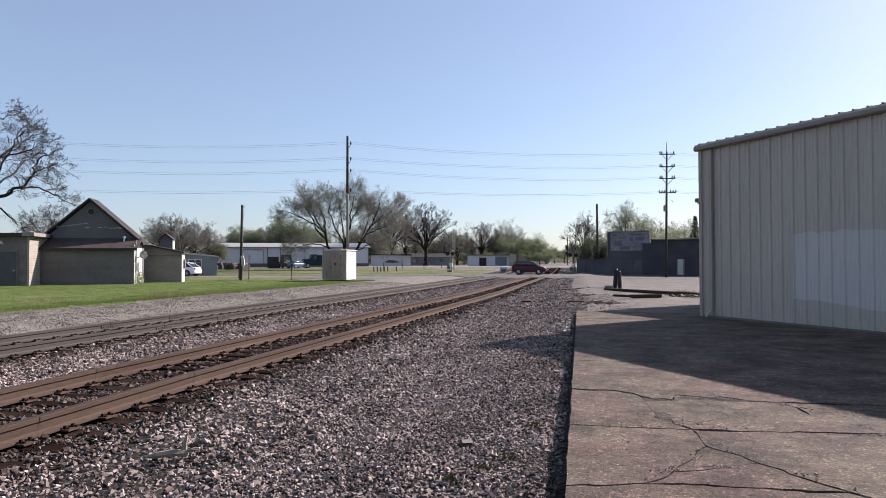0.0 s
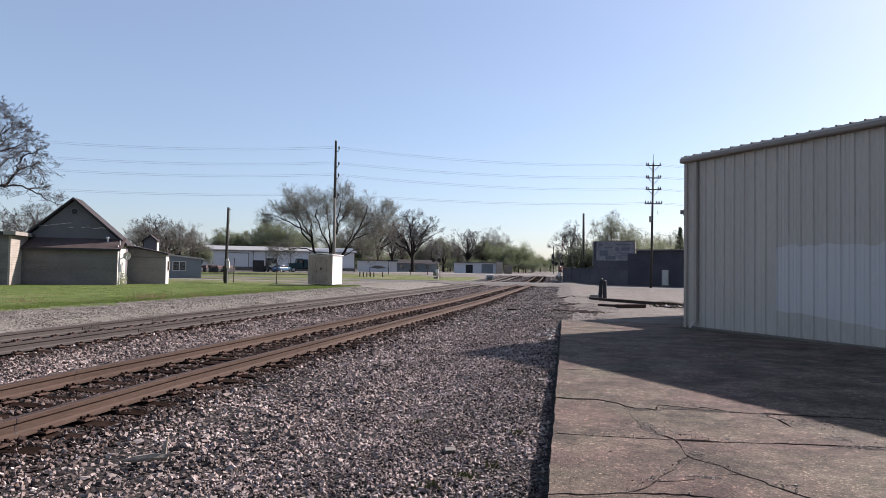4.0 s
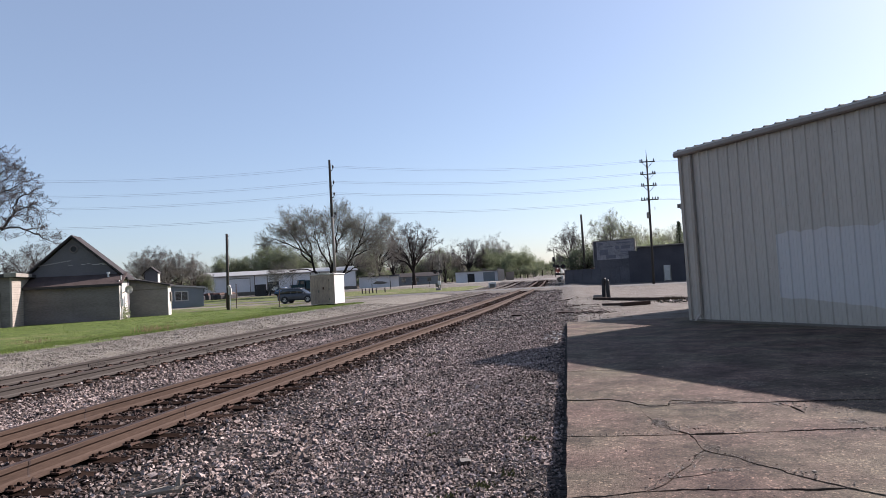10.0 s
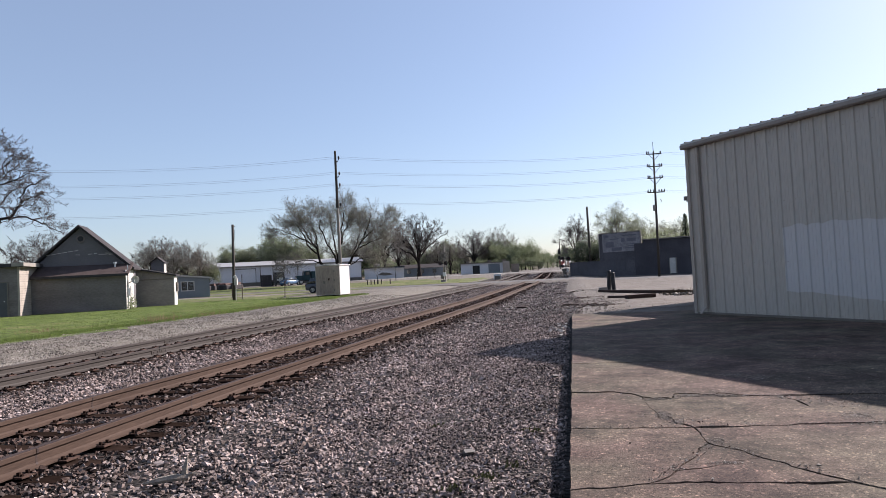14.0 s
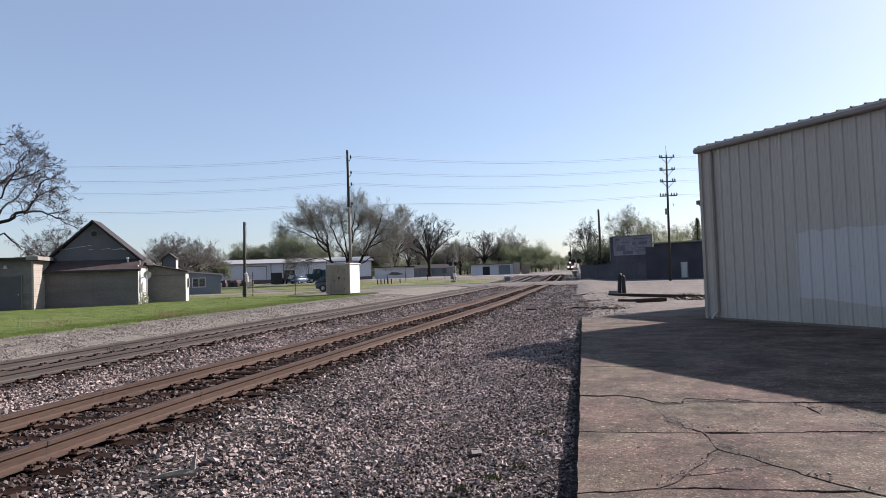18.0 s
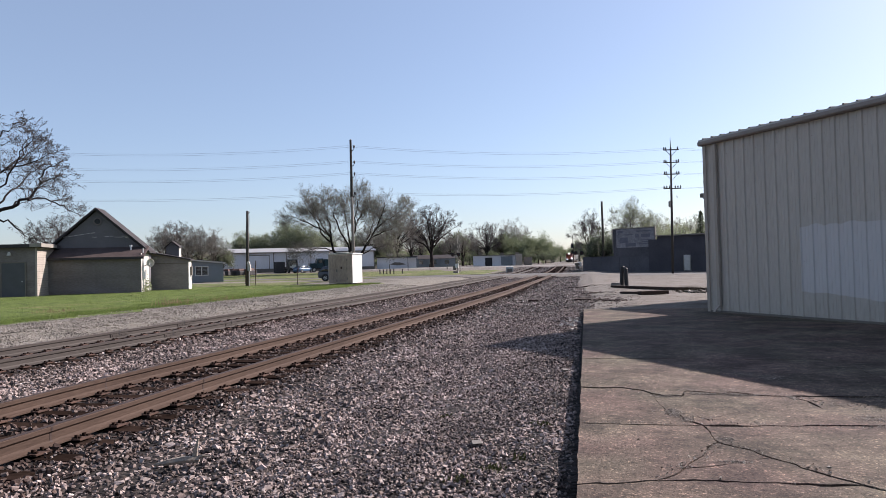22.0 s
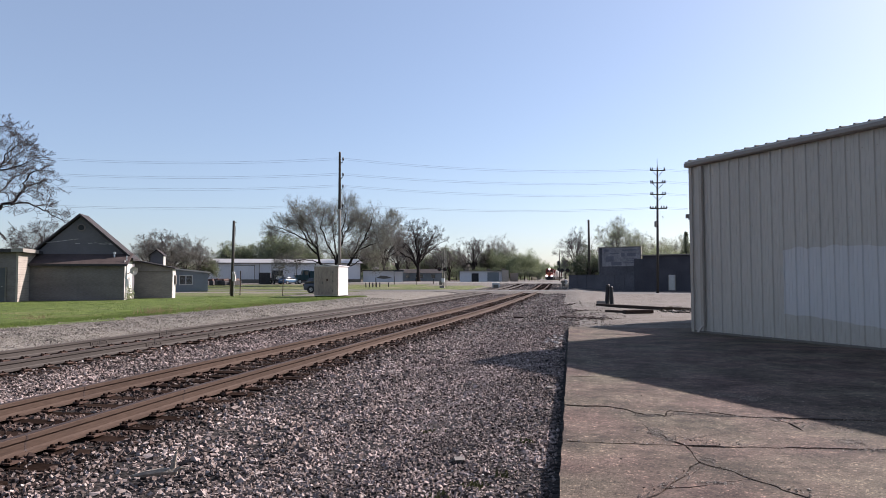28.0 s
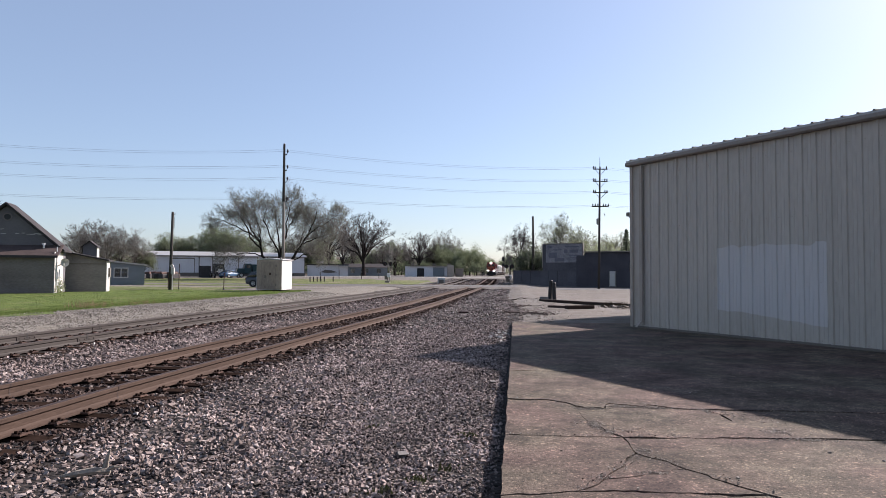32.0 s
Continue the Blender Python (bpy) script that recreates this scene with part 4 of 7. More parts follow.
def build_metal_building():
    t = thing("metal_building", Matrix(), "beige ribbed sheet-metal building with a pale painted-over patch", "building")
    ang = math.degrees(math.atan2(WALL_W.y, WALL_W.x))
    at = Matrix.Translation((WALL_A.x, WALL_A.y, 0)) @ Matrix.Rotation(radians(ang), 4, "Z")
    # local: +x along the wall, +y into the building
    H, L, D = 4.44, 26.0, 14.0
    pitch = 0.305
    rib = [(0, 0), (0.012, -0.004), (0.024, -0.040), (0.062, -0.040), (0.076, -0.004), (0.090, 0), (0.148, 0), (0.153, -0.006), (0.166, -0.006), (0.171, 0), (0.226, 0), (0.231, -0.006), (0.244, -0.006), (0.249, 0), (0.305, 0)]
    sc = Geo()
    for k in range(int(L / (pitch * 3))):
        g = Geo()
        front = []
        for j in range(3):
            front += [(k * 3 * pitch + j * pitch + a, b) for a, b in rib[: -1 if j < 2 else None]]
        n = len(front)
        vs = [(x, y, z) for z in (0.02, H) for x, y in front]
        g.add(vs, [(i, i + 1, n + i + 1, n + i) for i in range(n - 1)])
        part("wall_panel", g, M["sheet"], t, at=at)
        if k > 14:
            continue
        for z in (0.10, 1.3, 2.7, 4.1):
            for j in range(3):
                sc.box((k * 3 * pitch + j * pitch + 0.115, -0.004, z), (0.016, 0.01, 0.016))
    tagged(part("screw", sc, M["trim_beige"], t, "rows of small sheet screws", at=at), kind="stuff")
    shell = Geo()
    shell.box((L / 2, D / 2 + 0.03, H / 2), (L - 0.02, D, H - 0.02))
    part("inner_wall", shell, M["trim_beige"], t, at=at)
    part("corner_trim", Geo().box((0.015, 0.03, H / 2 + 0.01), (0.10, 0.20, H - 0.02)), M["trim_beige"], t, "beige corner trim", 0.008, at=at)
    part("base_trim", Geo().box((L / 2 + 0.01, -0.022, 0.03), (L, 0.075, 0.06)), M["dark_trim"], t, "dark base trim", at=at)
    # eave gutter: an outward-leaning box with a rolled lip
    gut = Geo().prism([(0.02, 0.0), (-0.11, 0.0), (-0.14, 0.03), (-0.14, 0.105), (-0.125, 0.115), (-0.11, 0.105), (0.02, 0.12)], (-0.10, -0.03, H - 0.02), (L, -0.03, H - 0.02), (0, 1, 0), (0, 0, 1))
    part("gutter", gut, M["gutter"], t, "beige eave gutter", at=at)
    roof = Geo()
    slope = 0.09
    roof.prism([(-0.10, 0), (D / 2, D / 2 * slope), (D / 2, D / 2 * slope + 0.05), (-0.10, 0.05)], (-0.14, 0, H + 0.10), (L, 0, H + 0.10), (0, 1, 0), (0, 0, 1))
    roof.prism([(D / 2, D / 2 * slope), (D + 0.1, 0), (D + 0.1, 0.05), (D / 2, D / 2 * slope + 0.05)], (-0.14, 0, H + 0.10), (L, 0, H + 0.10), (0, 1, 0), (0, 0, 1))
    part("roof", roof, M["roof_metal"], t, "ribbed metal roof", at=at)
    rr = Geo()
    for k in range(int(L / pitch)):
        x = k * pitch + 0.05
        rr.prism([(-0.028, 0), (0.028, 0), (0.016, 0.027), (-0.016, 0.027)], (x, -0.13, H + 0.145), (x, D / 2, H + 0.14 + slope * D / 2), (1, 0, 0), (0, 0, 1))
    part("roof_ribs", rr, M["dark_trim"], t, "ends of the roof ribs", at=at)
    gab = Geo()
    gab.prism([(0, 0), (D, 0), (D / 2, D / 2 * slope + 0.15)], (0.0, 0.03, H - 0.02), (0.05, 0.03, H - 0.02), (0, 1, 0), (0, 0, 1))
    part("gable", gab, M["trim_beige"], t, at=at)
    # downspout beside the corner
    ds = Geo().box((0.40, -0.075, 2.28), (0.085, 0.075, 4.23))
    ds.prism([(-0.04, -0.04), (0.04, -0.04), (0.04, 0.04), (-0.04, 0.04)], (0.40, -0.08, 0.22), (0.40, -0.26, 0.07), (1, 0, 0), (0, 0.5, 0.85))
    for z in (1.1, 2.7, 4.0):
        ds.box((0.40, -0.075, z), (0.12, 0.085, 0.03))
    part("downspout", ds, M["trim_beige"], t, "square beige downspout", 0.006, at=at)
    an = Geo().box((-4.1 + 6.0, 4.1 + 5.0, 1.75), (12.0, 10.0, 3.5))
    part("rear_wing", an, M["trim_beige"], t, "lower rear wing", at=at)
    ar = Geo().box((-4.1 + 6.0, 4.1 + 5.0, 3.58), (12.3, 10.3, 0.16))
    part("wing_roof", ar, M["roof_metal"], t, at=at)
    gt = Geo().box((-4.28, 4.0, 3.62), (0.12, 0.16, 0.14))
    part("gutter_end", gt, M["dark_trim"], t, at=at)


build_metal_building()


# ---- house and sheds beyond the lawn ----
HOUSE = Matrix.Translation((-30.45, 40.5, 0)) @ Matrix(((-0.912, -0.41, 0, 0), (-0.41, 0.912, 0, 0), (0, 0, 1, 0), (0, 0, 0, 1)))


def hbox(g, u0, u1, v0, v1, z0, z1):
    return g.box(((u0 + u1) / 2, (v0 + v1) / 2, (z0 + z1) / 2), (abs(u1 - u0), abs(v1 - v0), z1 - z0))


def build_house():
    """Local x runs along the front to the west, local y away from the railway."""
    t = thing("house", HOUSE, "weathered grey-brown gabled wooden house with a lean-to front", "house")
    g = hbox(Geo(), 0.0, 6.4, 0.0, 1.6, -0.1, 2.45)
    part("lean_to_wall", g, M["house_wall"], t, "dark tan boarded lean-to wall")
    # sunlit end: a thin white sheet puts the sunlight into the colour
    sd = hbox(Geo(), -0.03, 0.0, 0.0, 2.3, -0.1, 2.75)
    part("end_wall", sd, M["white_paint"], t, "flaking white end wall, made paler for the sun on it")
    lr = Geo().prism([(-0.25, 2.42), (1.5, 3.20), (1.5, 3.30), (-0.25, 2.50)], (-0.25, 0, 0), (6.35, 0, 0), (0, 1, 0), (0, 0, 1))
    part("lean_to_roof", lr, M["old_roof"], t, "brown shingle lean-to roof")
    # dark fascia board stands in for the shadow below the overhanging eave
    fas = hbox(Geo(), -0.25, 6.35, -0.285, -0.255, 2.34, 2.51)
    part("fascia", fas, M["shingle"], t)
    mg = Geo().prism([(-0.02, -0.1), (6.4, -0.1), (6.4, 2.95), (3.19, 5.85), (-0.02, 2.95)], (0, 1.35, 0), (0, 3.0, 0), (1, 0, 0), (0, 0, 1))
    part("gable_wall", mg, M["house_gable"], t, "grey boarded gable")
    for sgn in (-1, 1):
        ex = 3.19 + sgn * 3.55
        rf = Geo().prism([(3.19, 5.93), (ex, 2.78), (ex, 2.92), (3.19, 6.08)], (0, 1.05, 0), (0, 3.2, 0), (1, 0, 0), (0, 0, 1))
        part("roof", rf, M["shingle"], t, "dark grey-brown shingle roof")
    vent = Geo().tube([(3.12, 1.36, 5.1), (3.12, 1.28, 5.1)], 0.20, 16)
    part("gable_vent", vent, M["black"], t, "round dark attic vent")
    ring = Geo()
    for i in range(20):
        a0 = 2 * math.pi * i / 20
        ring.box((3.12 + 0.23 * math.cos(a0), 1.29, 5.1 + 0.23 * math.sin(a0)), (0.07, 0.06, 0.07))
    part("vent_ring", ring, M["house_wall"], t)
    # worn strips of pale board low on the gable
    st = Geo()
    rng = random.Random(3)
    strips = [(5.25 - i * 0.36, 4.02 + 0.052 * i, 0.26 + 0.08 * rng.random()) for i in range(6)] + [(3.35, 3.98, 0.30), (2.55, 4.0, 0.26), (1.75, 3.96, 0.5), (1.35, 4.02, 0.42), (1.2, 3.94, 0.3), (2.2, 4.03, 0.2)]
    for i, (u, z, w) in enumerate(strips):
        st = Geo().box((0, 0, 0), (w, 0.02, 0.035))
        part("pale_board", st, M["white_paint"], t, "pale weathered board strip", at=pose(u, 1.335, z, 0, 8 if i < 6 else rng.uniform(-3, 3), 0))
    cl = Geo().tube([(0.85, 0.9, 2.9), (0.85, 0.9, 3.28)], 0.06, 10).tube([(0.85, 0.9, 3.25), (0.85, 0.9, 3.36)], 0.11, 10)
    part("vent_pipe", cl, M["steel"], t, "short metal vent pipe")
    # extension with a falling roof
    ex = Geo().prism([(1.5, -0.1), (1.5, 3.08), (-2.46, 2.26), (-2.46, -0.1)], (0, 4.0, 0), (0, 5.3, 0), (1, 0, 0), (0, 0, 1))
    part("extension_wall", ex, M["extension_wall"], t, "grey-tan boarded extension")
    er = Geo().prism([(1.5, 3.10), (-2.7, 2.22), (-2.7, 2.32), (1.5, 3.21)], (0, 3.75, 0), (0, 5.5, 0), (1, 0, 0), (0, 0, 1))
    part("extension_roof", er, M["shingle"], t, "low dark felt roof")
    part("eave_board", hbox(Geo(), -2.46, 1.0, 3.95, 3.995, 1.98, 2.06), M["dark_trim"], t)
    # extension's sun side, brightened by its pale colour
    es = hbox(Geo(), -2.51, -2.46, 3.98, 5.3, -0.1, 2.2)
    part("extension_end", es, M["white_paint"], t, "white end boards, made paler for the sun on them")
    part("meter_box", Geo().box((-2.57, 4.9, 1.4), (0.12, 0.4, 0.7)), M["dark_trim"], t, "dark meter box")
    part("wall_vent", Geo().box((-0.1, 3.97, 2.42), (0.30, 0.04, 0.26)), M["pole_grey"], t, "small pale wall vent")
    cu = Geo().prism([(-0.47, -0.1), (0.47, -0.1), (0.47, 3.35), (0, 3.72), (-0.47, 3.35)], (-0.88, 6.6, 0), (-0.88, 7.5, 0), (1, 0, 0), (0, 0, 1))
    part("turret", cu, M["house_gable"], t, "narrow gabled turret behind the extension")
    cr = Geo().prism([(-0.58, 3.27), (0, 3.74), (0.58, 3.27), (0.58, 3.35), (0, 3.83), (-0.58, 3.35)], (-0.88, 6.45, 0), (-0.88, 7.65, 0), (1, 0, 0), (0, 0, 1))
    part("turret_roof", cr, M["shingle"], t)
    # pale sheet on the turret's sun side, sunlight put into the colour
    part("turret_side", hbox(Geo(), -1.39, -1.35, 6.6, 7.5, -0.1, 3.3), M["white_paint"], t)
    # electric service and dish on the sunlit end
    es2 = Geo().tube([(-0.08, 0.35, 0.2), (-0.08, 0.35, 3.1)], 0.035, 8).box((-0.12, 0.35, 1.2), (0.16, 0.24, 0.5))
    es2.box((-0.10, 1.1, 0.5), (0.14, 0.3, 0.5)).tube([(-0.08, 1.0, 0.1), (-0.1, 1.05, 1.6)], 0.03, 6)
    part("service_mast", es2, M["steel"], t, "metal conduit and meter boxes")
    di = Geo()
    rings = []
    for i in range(5):
        r = 0.25 * i / 4 + 0.01
        rings.append([(-0.52 + r * math.cos(2 * math.pi * j / 20), 0.62 - 0.14 * (i / 4) ** 2, 2.05 + 1.08 * r * math.sin(2 * math.pi * j / 20)) for j in range(20)])
    rings += [[(x, y + 0.03, z) for x, y, z in r] for r in rings[::-1]]
    di.loft(rings, close=False)
    di.tube([(-0.03, 0.9, 1.85), (-0.52, 0.66, 2.05)], 0.035, 6).tube([(-0.52, 0.55, 1.66), (-0.50, 0.20, 1.95)], 0.02, 5).box((-0.50, 0.18, 1.97), (0.09, 0.12, 0.09))
    part("dish", di, M["white_paint"], t, "pale grey round satellite dish")
    laps = Geo()
    for i in range(15):
        hbox(laps, 0.02, 6.38, -0.005, 0.0, 0.12 + i * 0.155, 0.135 + i * 0.155)
    tagged(part("siding_lap", laps, M["house_wall"], t), kind="stuff")
    vine = Geo()
    for _ in range(260):
        x, y, z = -0.25 + rng.gauss(0, 0.16), 0.5 + rng.gauss(0, 0.25), abs(rng.gauss(0.0, 0.45))
        a = rng.uniform(0, 6.28)
        vine.add([(x, y, z), (x + 0.07 * math.cos(a), y + 0.07 * math.sin(a), z + 0.03), (x + 0.02, y, z + 0.09)], [(0, 1, 2)])
    v = tagged(part("weed", vine, M["leaf_light"]), "green weed growing at the corner of the house", "weed", kind="stuff")
    v.matrix_basis = HOUSE
    return t


def build_left_building():
    t = thing("brick_outbuilding", HOUSE, "flat-roofed outbuilding with a tan brick end and a grey door", "outbuilding")
    # front faces the lawn; the sunlit end shows its brick
    part("wall", hbox(Geo(), 6.0, 15.0, -1.9, 4.0, -0.1, 3.2), M["house_wall"], t)
    part("brick_end", hbox(Geo(), 5.88, 6.0, -1.9, 3.0, -0.1, 3.2), M["tan_brick"], t, "sunlit tan brick end wall")
    courses = Geo()
    for i in range(20):
        courses.box((5.875, -0.9, 0.08 + i * 0.155), (0.012, 2.0, 0.012))
    part("brick_course", courses, M["house_wall"], t)
    part("roof_edge", hbox(Geo(), 5.55, 15.3, -2.2, 4.2, 3.2, 3.42), M["shingle"], t)
    part("coping", hbox(Geo(), 5.50, 5.60, -2.25, 0.5, 3.22, 3.46), M["pole_grey"], t, "pale worn coping")
    part("coping", hbox(Geo(), 5.60, 6.2, -2.25, -2.2, 3.22, 3.46), M["pole_grey"], t, "pale worn coping")
    d = part("door", hbox(Geo(), 6.6, 7.95, -1.95, -1.90, 0.0, 2.2), M["grey_door"], t, "plain grey door")
    fr = Geo()
    hbox(fr, 6.52, 6.60, -1.97, -1.9, 0, 2.28)
    hbox(fr, 7.95, 8.03, -1.97, -1.9, 0, 2.28)
    hbox(fr, 6.60, 7.95, -1.97, -1.9, 2.2, 2.28)
    part("door_frame", fr, M["dark_trim"], t)
    part("door_knob", Geo().tube([(6.75, -1.95, 1.0), (6.75, -2.01, 1.0)], 0.03, 8), M["steel"], d)
    la = Geo().tube([(7.45, -1.9, 2.85), (7.45, -2.1, 2.88)], 0.03, 6).tube([(7.45, -2.1, 2.92), (7.45, -2.1, 2.70)], [0.06, 0.14], 10)
    part("wall_lamp", la, M["white_paint"], t, "white enamel wall lamp")


def facing(x, y, rz=None):
    """A pose at x, y on the ground whose -y side looks to the camera's stand."""
    a = math.degrees(math.atan2(-x, y)) if rz is None else rz
    return pose(x, y, ground_z(x, y), 0, 0, a)


def build_blue_shed():
    t = thing("blue_shed", facing(-43.3, 69.5), "blue-grey sided shed with a white sliding window", "shed")
    part("wall", Geo().prism([(-1.75, -0.2), (1.70, -0.2), (1.70, 2.2), (-1.75, 2.55)], (0, 0, 0), (0, 5, 0), (1, 0, 0), (0, 0, 1)), M["blue_siding"], t)
    part("roof", Geo().prism([(-1.95, 2.58), (1.98, 2.18), (1.98, 2.32), (-1.95, 2.74)], (0, -0.25, 0), (0, 5.2, 0), (1, 0, 0), (0, 0, 1)), M["roof_metal"], t, "pale low metal roof")
    fr = Geo()
    for x0, x1, z0, z1 in ((-1.45, 0.05, 1.85, 1.95), (-1.45, 0.05, 0.80, 0.90), (-1.45, -1.35, 0.9, 1.85), (-0.05, 0.05, 0.9, 1.85), (-0.74, -0.66, 0.9, 1.85)):
        fr.box(((x0 + x1) / 2, -0.03, (z0 + z1) / 2), (x1 - x0, 0.07, z1 - z0))
    w = part("window", fr, M["white_paint"], t, "white two-light window")
    for x in (-1.045, -0.355):
        part("pane", Geo().box((x, -0.005, 1.375), (0.60, 0.012, 0.94)), M["glass_dark"], w)
    sd = Geo()
    for i in range(15):
        sd.box((-0.02, -0.012, 0.05 + i * 0.15), (3.40, 0.016, 0.012))
    part("siding_laps", sd, M["blue_siding"], t)


def build_signal_box():
    """The pale metal relay cabin beside the far track."""
    at = Matrix.Translation((-19.22, 49.72, ground_z(-19.4, 50.4))) @ Matrix.Rotation(radians(-2.0), 4, "Z")
    t = thing("relay_cabin", at, "pale tan sheet-metal relay cabin on skids", "cabin")
    W, D, H = 2.08, 2.1, 2.42
    part("body", Geo().box((0, D / 2, H / 2 + 0.10), (W, D, H - 0.05)), M["box_paint"], t, bevel=0.02)
    part("roof", Geo().prism([(-W / 2 - 0.08, H + 0.04), (0, H + 0.13), (W / 2 + 0.08, H + 0.04), (W / 2 + 0.08, H + 0.10), (0, H + 0.19), (-W / 2 - 0.08, H + 0.10)], (0, -0.08, 0), (0, D + 0.08, 0), (1, 0, 0), (0, 0, 1)), M["box_paint"], t, "low metal roof with a drip edge")
    d = part("door", Geo().box((-0.05, -0.018, H / 2 + 0.08), (1.25, 0.035, H - 0.35)), M["box_stain"], t, "flush stained door", 0.008)
    part("handle", Geo().box((-0.30, -0.06, 1.15), (0.10, 0.05, 0.22)), M["dark_trim"], d)
    part("lock_plate", Geo().box((0.10, -0.045, 1.38), (0.14, 0.02, 0.18)), M["plate"], d, "rust-stained plate")
    for z in (0.5, 1.3, 2.0):
        part("hinge", Geo().box((0.58, -0.045, z), (0.06, 0.03, 0.16)), M["dark_trim"], d)
    part("lifting_lug", Geo().box((W / 2 - 0.1, 0.0, H + 0.17), (0.08, 0.08, 0.14)), M["dark_trim"], t)
    part("lifting_lug", Geo().box((-W / 2 + 0.1, 0.0, H + 0.17), (0.08, 0.08, 0.14)), M["dark_trim"], t)
    for x in (-0.85, -0.3, 0.3, 0.85):
        part("skid", Geo().box((x, D / 2, 0.03), (0.16, D, 0.12)), M["old_wood"], t)
    # added sheet, keeps the front darker than the sunlit side by its colour
    part("front_panel", Geo().box((0, -0.006, H / 2 + 0.09), (W - 0.05, 0.012, H - 0.12)), M["box_front_shaded"], t, "tan front sheet, stained and darkened for the shaded side")


def build_warehouse():
    x0, y0, x1, y1 = -77.5, 128.6, -46.8, 142.35
    L = math.hypot(x1 - x0, y1 - y0)
    at = Matrix.Translation((x0, y0, 0.62)) @ Matrix.Rotation(math.atan2(y1 - y0, x1 - x0), 4, "Z")
    t = thing("warehouse", at, "long pale grey metal warehouse with a low roof", "warehouse")
    part("wall", Geo().box((L / 2, 9, 2.1), (L, 18, 4.5)), M["warehouse"], t)
    part("roof", Geo().prism([(-0.4, 4.25), (9, 5.35), (18.4, 4.25), (18.4, 4.4), (9, 5.5), (-0.4, 4.4)], (-0.4, 0, 0), (L + 0.4, 0, 0), (0, 1, 0), (0, 0, 1)), M["roof_metal"], t, "sunlit pale metal roof")
    part("eave", Geo().box((L / 2, -0.25, 4.27), (L + 0.6, 0.25, 0.22)), M["dark_trim"], t)
    for x in (0.1, 5.8, 11.5, 14.2, 19.5, 25.5, L - 0.1):
        part("downpipe", Geo().box((x, -0.08, 2.1), (0.14, 0.14, 4.2)), M["dark_trim"], t)
    for x, w in ((8.3, 4.4), (27.0, 4.0)):
        dd = part("roller_door", Geo().box((x, -0.03, 1.8), (w, 0.06, 3.7)), M["warehouse"], t, "wide pale door")
        fr = Geo().box((x - w / 2 - 0.06, -0.06, 1.8), (0.12, 0.1, 3.8)).box((x + w / 2 + 0.06, -0.06, 1.8), (0.12, 0.1, 3.8)).box((x, -0.06, 3.72), (w + 0.2, 0.1, 0.14))
        part("door_frame", fr, M["dark_trim"], dd)
    part("plinth", Geo().box((L / 2, -0.06, 0.3), (L, 0.14, 0.9)), M["dark_trim"], t, "dull dark base band")


def build_dark_buildings():
    """The shaded brick building with its lettered wall, beyond the street."""
    p0, p1 = Vector((0.2, 96.0)), Vector((22.0, 84.5))
    L = (p1 - p0).length
    at = Matrix.Translation((p0.x, p0.y, -0.4)) @ Matrix.Rotation(math.atan2((p1 - p0).y, (p1 - p0).x), 4, "Z")
    t = thing("roadside_building", at, "dark shaded brick building with a pale roof coping", "building")
    a = 10.3
    part("wall", Geo().box(((a + L) / 2, 4, 2.1), (L - a, 8, 5.4)), M["shaded_brick"], t)
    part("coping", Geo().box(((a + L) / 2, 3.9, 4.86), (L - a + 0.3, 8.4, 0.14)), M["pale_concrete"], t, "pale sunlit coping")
    part("step_wall", Geo().box((a - 0.6, 3, 2.2), (1.2, 6, 4.4)), M["shaded_brick"], t)
    d = part("door", Geo().box((14.2, -0.04, 1.25), (0.72, 0.08, 2.0)), M["white_paint"], t, "narrow white door")
    part("door_frame", Geo().box((14.65, -0.05, 1.2), (0.10, 0.1, 2.1)).box((13.78, -0.05, 1.2), (0.08, 0.1, 2.1)), M["pole_grey"], d)
    part("window", Geo().box((17.0, -0.03, 2.9), (1.0, 0.06, 1.6)), M["glass_dark"], t)
    part("notice", Geo().box((17.05, -0.08, 3.2), (0.7, 0.03, 0.8)), M["white_paint"], t, "torn white notice")
    w = thing("yard_wall", at @ Matrix.Translation((-0.7, 0, 0)), "stained low concrete yard wall, shade put into its dark colour", "wall")
    n = 7
    for i in range(n):
        l = (a - 0.5) / n
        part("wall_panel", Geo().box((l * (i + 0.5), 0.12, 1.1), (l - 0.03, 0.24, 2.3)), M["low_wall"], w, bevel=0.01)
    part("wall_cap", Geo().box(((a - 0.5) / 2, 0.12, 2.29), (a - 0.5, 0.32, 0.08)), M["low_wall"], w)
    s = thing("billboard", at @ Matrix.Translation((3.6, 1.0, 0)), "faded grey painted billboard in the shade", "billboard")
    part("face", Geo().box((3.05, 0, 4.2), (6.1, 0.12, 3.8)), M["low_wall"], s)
    part("poster", Geo().box((3.25, -0.075, 4.75), (5.5, 0.03, 2.55)), M["sign_face"], s, "peeling pale poster")
    part("frame", Geo().box((3.05, -0.05, 6.13), (6.2, 0.2, 0.10)).box((6.12, -0.05, 4.45), (0.10, 0.2, 3.4)).box((-0.02, -0.05, 4.45), (0.10, 0.2, 3.4)), M["pole_grey"], s)
